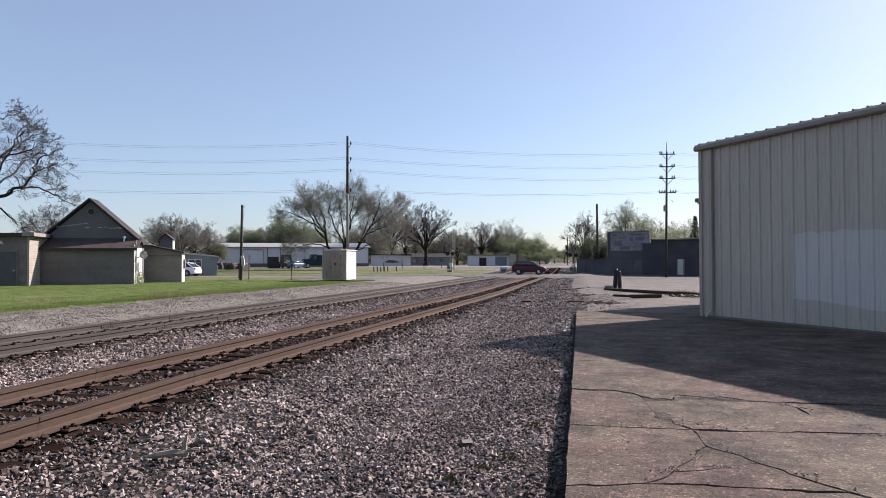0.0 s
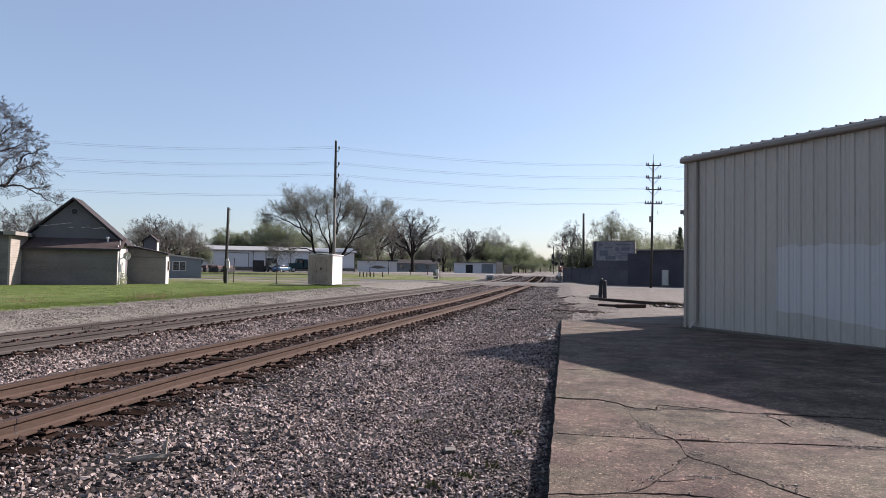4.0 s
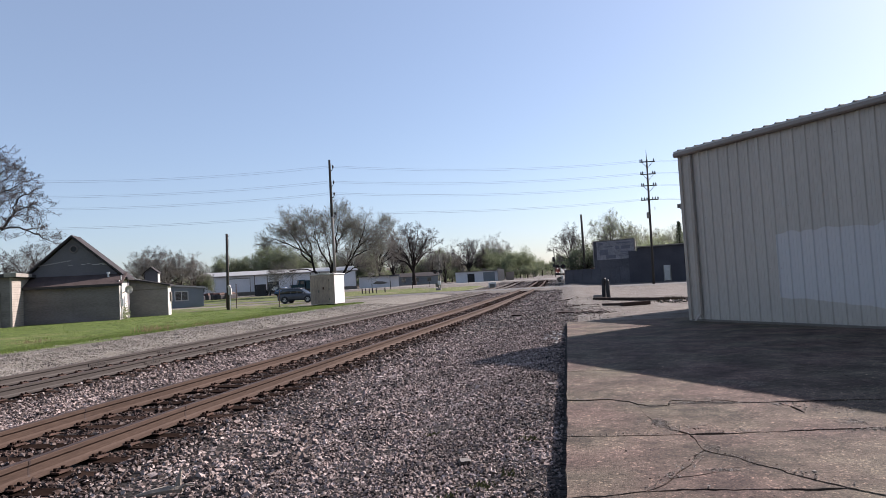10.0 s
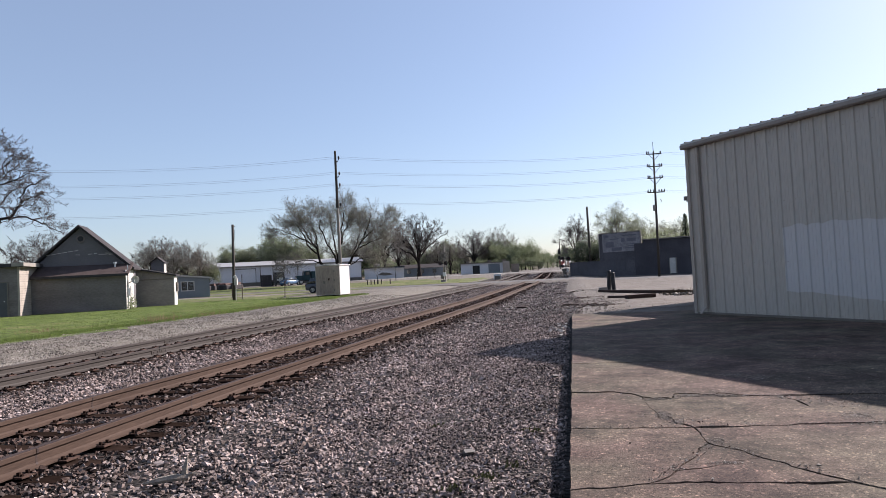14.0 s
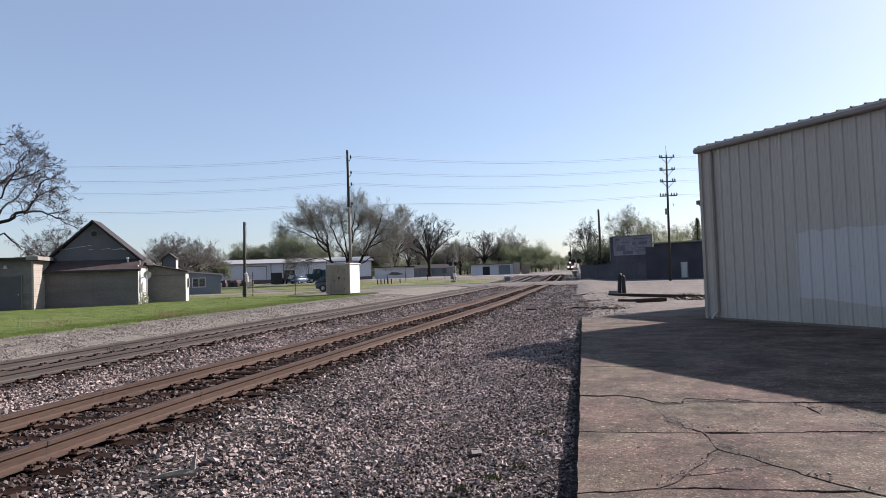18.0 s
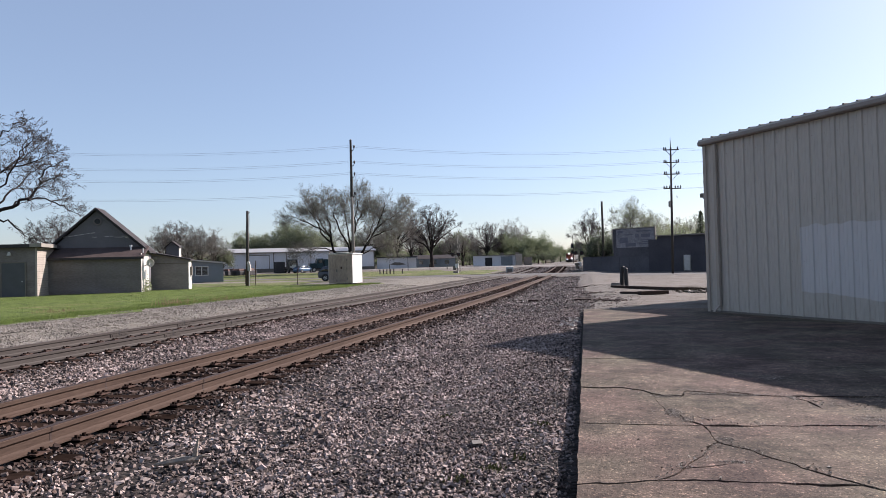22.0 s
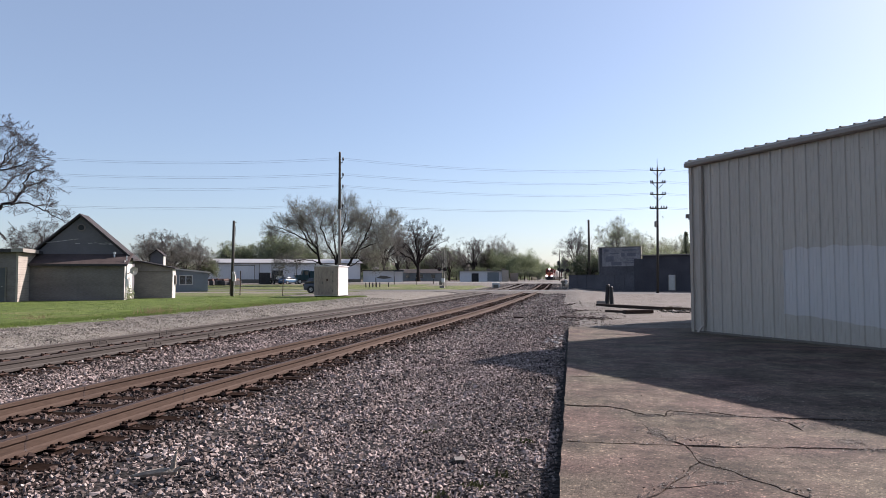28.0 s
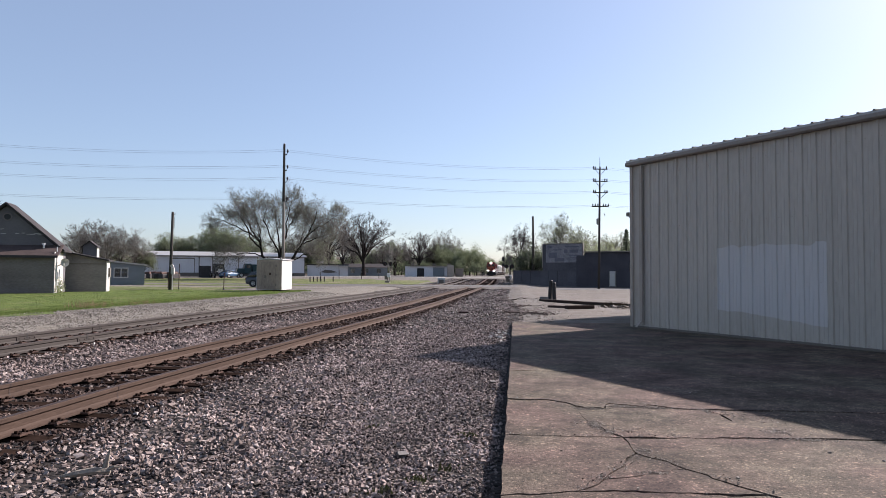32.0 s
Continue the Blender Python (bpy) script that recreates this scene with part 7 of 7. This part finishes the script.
    part("trunk", g, M["bark"], t, "dark trunk and heavy limbs", smooth=True)
    part("crown", tw, M["twig_dark"], t, "curled bare twigs")
    return t


def sprig(rng, tw, tips, p, d, length, r, level, thin, curl):
    """A side shoot that forks three times into ever finer twigs."""
    n = (3, 2, 2, 1)[level]
    pts, rad = [p.copy()], [max(r, thin)]
    for i in range(n):
        d = (d + Vector((rng.gauss(0, curl), rng.gauss(0, curl), rng.gauss(0.03, curl)))).normalized()
        p = p + d * (length / n)
        pts.append(p.copy())
        rad.append(max(r * (1 - 0.6 * (i + 1) / n), thin))
    tw.tube(pts, rad, 4 if level == 0 else 3, cap=False)
    if level == 3:
        tips.append((pts[-1], d))
        return
    for k in range((4, 3, 3)[level]):
        f = 1.0 if k == 0 else rng.uniform(0.25, 0.95)
        j = min(n - 1, int(f * n))
        base = pts[j].lerp(pts[j + 1], f * n - j)
        side = Vector((rng.gauss(0, 1), rng.gauss(0, 1), rng.gauss(0.2, 0.8)))
        side = (side - d * side.dot(d)).normalized()
        nd = (d * 0.8 + side * rng.uniform(0.3, 0.95)).normalized()
        sprig(rng, tw, tips, base, nd, length * rng.uniform(0.48, 0.72), r * 0.5, level + 1, thin, curl)


def arm_tree(seed, label, trunk, arms, shoots=10, shoot=1.5, thin=0.014, curl=0.16, first=0.3, twig="twig", bark="bark", leaf=None, per=1, size=0.08, reach=0.15, name="tree", group="trees"):
    """A tree from its trunk line and its main limbs, each limb set with forking shoots. trunk, arms: points (x, y, z) and a radius."""
    rng = random.Random(seed)
    g, tw, tips = Geo(), Geo(), []
    *knots, r = trunk
    g.tube(knots, [r * (1.5 if i == 0 else 1.0 - 0.35 * i / (len(knots) - 1)) for i in range(len(knots))], 10, cap=False)
    for *knots, r in arms:
        pts = [Vector(p) for p in knots]
        line = []
        for a, b in zip(pts, pts[1:]):
            w = (b - a).length * 0.035
            for k in range(3):
                line.append(a.lerp(b, k / 3) + Vector((rng.gauss(0, w), rng.gauss(0, w), rng.gauss(0, w))) * (1 if line else 0))
        line.append(pts[-1])
        n = len(line)
        g.tube(line, [r * (1 - 0.84 * i / (n - 1)) for i in range(n)], 6, cap=False)
        size_ = (pts[-1] - pts[0]).length
        for k in range(shoots + 1):
            f = 1.0 if k == shoots else first + (1 - first) * rng.random() ** 0.75
            j = min(n - 2, int(f * (n - 1)))
            p = line[j].lerp(line[j + 1], f * (n - 1) - j)
            d = (line[j + 1] - line[j]).normalized()
            side = Vector((rng.gauss(0, 1), rng.gauss(0, 1), rng.gauss(0.25, 0.7)))
            side = (side - d * side.dot(d)).normalized()
            nd = d if f == 1.0 else (d * 0.65 + side * 0.75).normalized()
            sprig(rng, tw, tips, p, nd, shoot * rng.uniform(0.7, 1.25) * (1.15 - 0.4 * f), r * 0.30 * (1.1 - 0.6 * f), 0, thin, curl)
    t = thing(name, Matrix(), label, "tree" if name == "tree" else "bush", group)
    part("trunk", g, M[bark], t, "dark trunk and limbs", smooth=True)
    part("crown", tw, M[twig], t, "crown of fine twigs")
    if leaf:
        lg = Geo()
        leaf_faces(lg, rng, tips, per, size, reach)
        tagged(part("leaves", lg, M[leaf], t), kind="stuff")
    return t


def crown_arms(seed, height, width, stem, n, r, low=1.0, upright=0.5):
    """Limbs that leave the stem and curve out to a rounded crown. low: how far down the crown reaches; upright: how steeply they start."""
    rng = random.Random(seed)
    zc = stem + (height - stem) * 0.40
    arms = []
    for i in range(n):
        f = (i + 0.5) / n
        th = math.acos(1 - f * low * 1.15)
        a = i * 2.399 + rng.uniform(-0.3, 0.3)
        k = rng.uniform(0.80, 1.04)
        tip = Vector((width / 2 * math.sin(th) * math.cos(a) * k, width / 2 * math.sin(th) * math.sin(a) * k, zc + (height - 0.8 - zc) * math.cos(th) * k))
        s = Vector((0, 0, stem * rng.uniform(0.72, 1.0)))
        q = s.lerp(tip, 0.34) + Vector((-0.1 * tip.x, -0.1 * tip.y, (tip - s).length * 0.12 * upright + 0.2))
        q2 = s.lerp(tip, 0.68) + Vector((rng.gauss(0, 0.03) * width, rng.gauss(0, 0.03) * width, (tip - s).length * 0.08 * upright))
        arms.append((tuple(s), tuple(q), tuple(q2), tuple(tip), r * rng.uniform(0.42, 0.62)))
    return arms


def round_tree(seed, label, height, width, stem, r, n=11, low=1.0, upright=0.5, **look_):
    trunk = ((0, 0, -0.3), (0.05, 0.02, stem * 0.5), (0, 0, stem), r)
    lead = ((0, 0, stem * 0.95), (0.2, 0.1, stem + (height - stem) * 0.4), (-0.1, 0.1, stem + (height - stem) * 0.85), r * 0.62)
    return arm_tree(seed, label, trunk, [lead] + crown_arms(seed, height, width, stem, n, r, low, upright), **look_)


def polar(az, d, z=None):
    x, y = -d * math.sin(radians(az)), d * math.cos(radians(az))
    return x, y, (ground_z(x, y) if z is None else z)


def plant(tree, az, d, scale=1.0, turn=0.0, lift=0.0, copy=True):
    x, y, z = polar(az, d)
    m = pose(x, y, z + lift, 0, 0, turn)
    if copy:
        o = copy_thing(tree, m)
    else:
        o, tree.matrix_basis = tree, m
    o.scale = (scale, scale, scale)
    return o


def build_trees():
    # the big bare tree behind the outbuilding
    big = build_limbed_tree(16, "big bare spreading tree with a dark trunk behind the outbuilding")
    x, y, z = polar(47.0, 62.0)
    big.matrix_basis = pose(x, y, z, 0, 0, 47.0)
    # the wide tree behind the relay cabin: three groups of limbs from one low fork
    limbs = (
        ((-0.5, 0.0, 0.8), (-1.9, 0.2, 2.8), (-3.1, 0.3, 4.4), (-3.8, 0.4, 7.2), (-5.2, 0.3, 9.3), (-6.9, 0.2, 12.3), (-8.2, 0.0, 14.2), 0.34),
        ((-3.8, 0.4, 7.2), (-5.6, -0.6, 8.6), (-7.9, -1.2, 9.8), (-10.2, -1.4, 10.8), (-11.6, -1.5, 10.3), 0.16),
        ((-3.0, 0.3, 4.3), (-5.2, 1.0, 5.0), (-8.2, 1.6, 4.6), (-10.2, 1.8, 3.9), 0.13),
        ((-3.6, 0.4, 6.4), (-3.8, 1.6, 9.0), (-4.5, 2.4, 12.0), (-4.9, 2.6, 14.2), 0.18),
        ((-3.5, 0.4, 6.0), (-5.4, -2.2, 7.8), (-6.4, -3.6, 10.4), (-7.6, -4.2, 12.2), 0.17),
        ((0.0, 0.2, 1.2), (0.0, 0.4, 3.4), (-0.1, 0.3, 5.5), (-1.7, -0.6, 8.0), (-3.0, -1.2, 11.0), (-2.4, -1.4, 13.4), 0.27),
        ((0.1, 0.2, 3.2), (0.5, 0.9, 6.5), (1.5, 1.2, 9.5), (2.5, 1.6, 12.0), (4.4, 1.8, 13.4), 0.25),
        ((0.9, 1.0, 7.6), (1.2, -0.2, 10.4), (1.7, -0.8, 13.2), (2.1, -1.0, 15.0), 0.15),
        ((0.2, 0.5, 5.0), (-0.3, 2.6, 8.4), (-0.8, 3.6, 11.6), (-1.0, 4.0, 14.6), 0.17),
        ((0.6, 0.0, 0.8), (2.1, 0.0, 3.3), (3.6, -0.3, 5.9), (5.1, -0.6, 8.6), (6.3, -0.8, 11.0), (6.9, -0.8, 13.4), 0.33),
        ((4.9, -0.6, 8.2), (6.4, 0.2, 9.6), (7.8, 0.7, 10.4), (10.0, 1.0, 12.0), (10.8, 1.0, 12.6), 0.17),
        ((2.4, 0.0, 3.6), (4.2, 1.2, 4.6), (5.9, 1.6, 5.0), (8.0, 2.0, 4.8), 0.13),
        ((4.0, -0.4, 6.6), (5.6, -1.6, 7.4), (7.4, -2.4, 8.0), (8.8, -2.8, 8.4), 0.13),
        ((3.2, -0.2, 5.2), (4.2, 2.6, 8.0), (4.8, 3.8, 10.4), (5.0, 4.4, 12.6), 0.16),
    )
    wide = arm_tree(7, "wide multi-stemmed tree just coming into leaf", ((0, 0, -0.3), (0.0, 0.05, 0.9), (0.0, 0.15, 1.6), 0.55), limbs, shoots=33, shoot=2.2, thin=0.013, curl=0.15, first=0.30, leaf="bud", per=4, size=0.05, reach=0.22)
    plant(wide, 20.3, 122.0, 0.945, copy=False, turn=20.25)
    a = round_tree(13, "round-crowned bare oak with a stout dark trunk", 14.2, 12.6, 4.0, 0.48, 13, 1.0, 0.5, shoots=9, shoot=2.2, thin=0.017, curl=0.22, twig="twig_dark")
    plant(a, 13.25, 166.0, 1.06, copy=False)
    b = round_tree(21, "bare tree with a haze of reddish-brown buds", 13.6, 9.5, 3.4, 0.32, 11, 1.0, 0.9, shoots=9, shoot=2.1, thin=0.016, leaf="bud_brown", per=1, size=0.065, reach=0.2)
    plant(b, 16.2, 156.0, 1.06, 60, copy=False)
    c = round_tree(31, "tree in fresh green leaf", 12.0, 9.5, 2.6, 0.30, 11, 1.05, 0.7, shoots=8, shoot=2.0, thin=0.018, leaf="leaf", per=4, size=0.16, reach=0.42)
    plant(c, 25.5, 185.0, 1.0, copy=False)
    e = build_tree(37, "dense bushy dark green tree", 9.0, 0.25, 4, 0.9, 0.0, 0.14, (5, 3, 3, 2), 0.14, leaf="leaf", per=13, size=0.15, reach=0.5, twig_min=0.02)
    plant(e, 4.9, 222.0, 1.15, copy=False)
    f = round_tree(44, "tall budding tree with pale green leaves", 12.3, 6.6, 3.2, 0.24, 11, 0.95, 1.1, shoots=9, shoot=1.7, thin=0.011, curl=0.14, leaf="leaf_light", per=2, size=0.07, reach=0.22)
    plant(f, -3.75, 112.0, 0.86, copy=False)
    h = round_tree(53, "bare twiggy tree beside the crossing", 11.6, 7.2, 2.6, 0.22, 12, 1.1, 0.8, shoots=9, shoot=1.7, thin=0.012, curl=0.18, twig="twig_dark")
    plant(h, -0.35, 128.0, 0.86, copy=False)
    # darker leaf colour puts the shade on this bush into its leaves
    bush = build_tree(61, "dense shaded green bush over the yard wall", 6.4, 0.16, 4, 0.95, 0.0, 0.15, (5, 3, 3, 2), 0.12, leaf="leaf_dark", per=10, size=0.11, reach=0.36, name="bush", group="bushes", twig_min=0.012)
    plant(bush, -1.6, 104.0, 1.0, copy=False)
    hedge = build_tree(67, "light green budding shrub behind the sign", 7.0, 0.14, 4, 0.9, 0.0, 0.14, (5, 3, 3, 2), 0.14, leaf="leaf_light", per=9, size=0.11, reach=0.42, name="bush", group="bushes", twig_min=0.012)
    plant(hedge, -5.2, 116.0, 1.0, copy=False)
    for az, d, s, r in ((-0.9, 106, 0.62, 50), (-2.5, 106, 0.9, 120), (-3.9, 103.5, 0.5, 200), (2.9, 214, 0.5, 10), (3.6, 212, 0.6, 70), (4.4, 213, 0.55, 140), (5.2, 212, 0.62, 200), (6.0, 213, 0.55, 260), (6.9, 212, 0.6, 310), (8.9, 214, 0.6, 30), (10.2, 212, 0.6, 90), (11.6, 206, 0.55, 160), (14.6, 190, 0.6, 220), (16.0, 192, 0.6, 280)):
        plant(bush, az, d, s, r)
    for az, d, s, r in ((3.6, 216, 0.75, 10), (5.0, 216, 0.8, 150), (6.4, 216, 0.8, 290), (7.8, 218, 0.8, 40), (9.6, 218, 0.75, 180), (11.6, 206, 0.65, 320),
                        (14.2, 200, 0.75, 30), (15.4, 200, 0.8, 100), (17.4, 200, 0.8, 170), (19.2, 196, 0.75, 240), (23.2, 176, 0.6, 310), (25.0, 178, 0.6, 60), (28.8, 180, 0.65, 200)):
        plant(hedge if d < 190 else e, az, d, s * (1 if d < 190 else 0.68), r)
    for az, d, s, r in ((-6.4, 118, 1.0, 80), (-7.4, 124, 1.02, 160), (-8.6, 128, 1.05, 230), (-9.8, 126, 1.0, 20), (-2.9, 118, 1.05, 300)):
        plant(hedge, az, d, s, r)
    plant(f, -5.5, 119.0, 0.72, 140)
    plant(f, -7.4, 135.0, 0.66, 20)
    plant(f, -8.9, 138.0, 0.70, 250)
    # rows beyond: bare and green mixed
    rows = ((b, 35.2, 134, 0.66, 20), (a, 34.3, 138, 0.72, 200), (b, 33.4, 130, 0.60, 140), (b, 32.5, 134, 0.63, 250), (b, 31.5, 138, 0.60, 30), (c, 30.8, 142, 0.42, 70),
            (c, 28.9, 188, 0.82, 90), (c, 27.6, 190, 0.78, 200), (c, 24.4, 178, 0.92, 300), (c, 22.6, 190, 0.8, 60), (e, 26.6, 195, 0.8, 10),
            (b, 15.0, 172, 0.85, 210), (c, 17.2, 205, 0.85, 110), (b, 18.7, 190, 0.9, 50), (b, 14.2, 198, 0.8, 20), (c, 11.0, 208, 0.8, 160), (b, 11.6, 186, 0.62, 330), (b, 10.5, 196, 0.72, 90), (c, 12.2, 196, 0.6, 45),
            (a, 8.4, 226, 0.99, 70), (c, 7.1, 232, 0.82, 180), (b, 9.3, 232, 0.66, 10), (c, 6.4, 240, 0.86, 250), (e, 5.9, 228, 1.0, 100), (e, 4.0, 226, 1.18, 220), (e, 3.4, 232, 1.0, 20),
            (e, 7.6, 236, 0.9, 310), (c, 9.9, 236, 0.7, 150), (b, 6.2, 242, 1.1, 60), (e, 2.7, 330, 1.0, 40), (e, 2.1, 560, 1.7, 120), (e, 1.3, 600, 1.6, 300), (c, 0.5, 590, 1.4, 20),
            (e, 10.6, 240, 0.85, 70), (e, 13.9, 210, 0.9, 170), (e, 16.8, 205, 0.9, 20), (e, 18.4, 205, 0.95, 260), (c, 19.6, 200, 0.75, 30), (e, 12.0, 214, 0.85, 300),
            (a, 42.3, 112, 0.68, 30), (e, 31.6, 165, 0.5, 150), (e, 21.0, 210, 0.9, 200))
    for tree, az, d, s, r in rows:
        plant(tree, az, d, s, r)


build_trees()


def build_far_woods():
    """The woods along the horizon, as clumps of leaf and twig."""
    rng = random.Random(77)
    for mat, label, lo, hi, n in (("leaf", "green far woods on the horizon", 250, 330, 26000), ("bud_brown", "bare brown far woods on the horizon", 240, 340, 18000)):
        g = Geo()
        for _ in range(n):
            az = rng.uniform(-16, 52)
            d = rng.uniform(lo, hi) if not -1.2 < az < 3.0 else rng.uniform(640, 700)
            top = 6.5 + 3.0 * noise.noise((az * 0.9, 1.0 if mat == "leaf" else 4.0, 0.0)) + 1.5 * noise.noise((az * 3.1, 2.0, 0.0))
            x, y, z = polar(az, d)
            c = Vector((x, y, z + max(0.3, top) * rng.random() ** 0.8))
            a = Vector((rng.gauss(0, 1), rng.gauss(0, 1), rng.gauss(0, 1))).normalized()
            b = a.cross(Vector((rng.gauss(0, 1), rng.gauss(0, 1), rng.gauss(0, 1)))).normalized()
            s = rng.uniform(0.35, 1.0)
            g.add([c - a * s, c + b * s * 0.7, c + a * s, c - b * s * 0.7], [(0, 1, 2, 3)])
        tagged(part("far_woods", g, M[mat]), label, "woods", kind="stuff")


build_far_woods()


def build_conifer():
    rng = random.Random(9)
    x, y, z = polar(-9.25, 105)
    t = thing("conifer", pose(x, y, z), "dark ragged conifer behind the building", "tree", "trees")
    part("trunk", Geo().tube([(0, 0, -0.2), (0, 0, 8.6)], [0.2, 0.03], 8), M["bark"], t)
    g = Geo()
    for i in range(420):
        h = rng.uniform(1.0, 8.4)
        a = rng.uniform(0, 6.283)
        L = (8.9 - h) * 0.30 * rng.uniform(0.5, 1.15)
        c = Vector((math.cos(a) * L, math.sin(a) * L, h - L * 0.15))
        g.tube([(0, 0, h), tuple(c)], [0.02, 0.008], 3, cap=False)
        for _ in range(7):
            q = c * 1.0
            f = rng.uniform(0.35, 1)
            q = Vector((c.x * f, c.y * f, h + (c.z - h) * f))
            u = Vector((rng.gauss(0, 1), rng.gauss(0, 1), rng.gauss(0, 0.4))).normalized() * 0.16
            g.add([q, q + u + Vector((0, 0, 0.05)), q + u * 0.6 + Vector((0.05, 0.03, -0.08))], [(0, 1, 2)])
    part("crown", g, M["leaf_dark"], t)


build_conifer()


# ---- birds ----
def build_bird():
    t = thing("bird", Matrix(), "small dark bird in flight", "bird", "birds")
    part("body", Geo().tube([(-0.16, 0, 0), (-0.05, 0, 0.01), (0.07, 0, 0.01), (0.16, 0, 0)], [0.01, 0.05, 0.045, 0.012], 8), M["black"], t, smooth=True)
    for s in (-1, 1):
        part("wing", Geo().prism([(0.07, 0), (0.04, s * 0.18), (-0.06, s * 0.36), (-0.08, s * 0.18), (-0.07, 0)], (0, 0, 0.02), (0, 0, 0.032), (1, 0, 0), (0, 1, 0.25)), M["black"], t)
    part("tail", Geo().prism([(-0.14, -0.02), (-0.28, -0.05), (-0.28, 0.05), (-0.14, 0.02)], (0, 0, 0), (0, 0, 0.012), (1, 0, 0), (0, 1, 0)), M["black"], t)
    return t


BIRD = build_bird()
BIRDS = [BIRD, copy_thing(BIRD, Matrix()), copy_thing(BIRD, Matrix())]


# ---- what moves ----
def motions():
    # the train comes up the main track at about 10 m/s
    order = [(LOCO, 0.0), (LOCO2, 19.6)] + [(c, 39.4 + 16.0 * i) for i, c in enumerate(CARS)]
    for ob, back in order:
        rows = []
        for i in range(17):
            t = i * 2.0
            y = 216.0 + 9.9 * (32.0 - t) + back
            x = along(y, NEAR)
            yaw = -math.degrees(math.atan2(along(y + 12, NEAR) - x, 12))
            rows.append((t, pose(x, y, rise(y), 0, 0, yaw)))
        walk(ob, rows)

    def drive(ob, rows):
        out = []
        for i, (t, x, y, turn) in enumerate(rows):
            out.append((t, pose(x, y, ground_z(x, y) + 0.045, 0, 0, turn)))
        walk(ob, out)

    drive(VAN, [(0.0, -6.0, 80.6, -2), (0.5, -2.5, 80.5, -2), (1.0, 1.3, 80.4, -2), (1.5, 3.9, 80.3, -2), (2.0, 6.6, 80.2, -2), (2.5, 8.9, 80.1, -3), (3.0, 11.3, 80.0, -3), (4.0, 17.0, 79.4, -5), (6.0, 34, 77.0, -6), (10.0, 70, 77.5, 0), (32.0, 118, 78.0, 0)])
    drive(SUV, [(0.0, -110, 64.8, 0), (5.0, -62, 64.8, 0), (7.0, -45.4, 64.6, -1), (7.4, -41.9, 64.4, -1), (7.8, -38.6, 64.2, -1), (8.2, -35.8, 64.0, 0), (8.6, -32.8, 63.9, 0), (9.0, -30.6, 63.9, 0), (9.4, -28.9, 63.9, 1),
                (9.8, -27.8, 64.0, 1), (10.4, -26.3, 64.1, 2), (11.0, -25.3, 64.2, 2), (12.0, -24.95, 64.2, 2), (13.0, -24.9, 64.2, 2), (32.0, -24.9, 64.2, 2)])
    drive(WHITE_CAR, [(0.0, -43.9, 66.4, 180), (0.5, -47.6, 66.4, 180), (1.0, -51.5, 66.4, 180), (3.0, -67, 66.4, 180), (6.0, -88, 66.4, 180), (32.0, -118, 66.4, 180)])
    # gate arm: upright, lowered after six seconds
    walk(GATE, [(0.0, pose(0.3, -0.3, 1.15, 0, -88, 0)), (6.4, pose(0.3, -0.3, 1.15, 0, -86, 0)), (8.0, pose(0.3, -0.3, 1.15, 0, -60, 0)), (9.0, pose(0.3, -0.3, 1.15, 0, -36, 0)),
                (10.0, pose(0.3, -0.3, 1.15, 0, -14, 0)), (11.0, pose(0.3, -0.3, 1.15, 0, -2, 0)), (32.0, pose(0.3, -0.3, 1.15, 0, -2, 0))])
    # three birds cross the upper left
    for bird, (a0, e0), (a1, e1) in zip(BIRDS, ((35.5, 12.7), (36.2, 12.35), (36.3, 11.8)), ((40.2, 14.0), (40.7, 13.5), (40.7, 12.6))):
        rows = []
        for t, az, el, d in ((0.0, 33.5, 1.2, 190.0), (3.6, 32.6, 2.2, 175.0), (4.8, 33.0, 7.5, 120.0), (5.5, a0, e0, 90.0), (6.0, a1, e1, 90.0), (7.0, 2 * a1 - a0 + 4, e1 + 2.5, 90.0), (9.0, 62.0, 19.0, 95.0), (14.0, 85.0, 22.0, 140.0), (32.0, 100.0, 18.0, 300.0)):
            x, y = -d * math.sin(radians(az)), d * math.cos(radians(az))
            rows.append((t, pose(x, y, 1.45 + d * math.tan(radians(el)), 0, 0, 180 + 38)))
        walk(bird, rows)


motions()
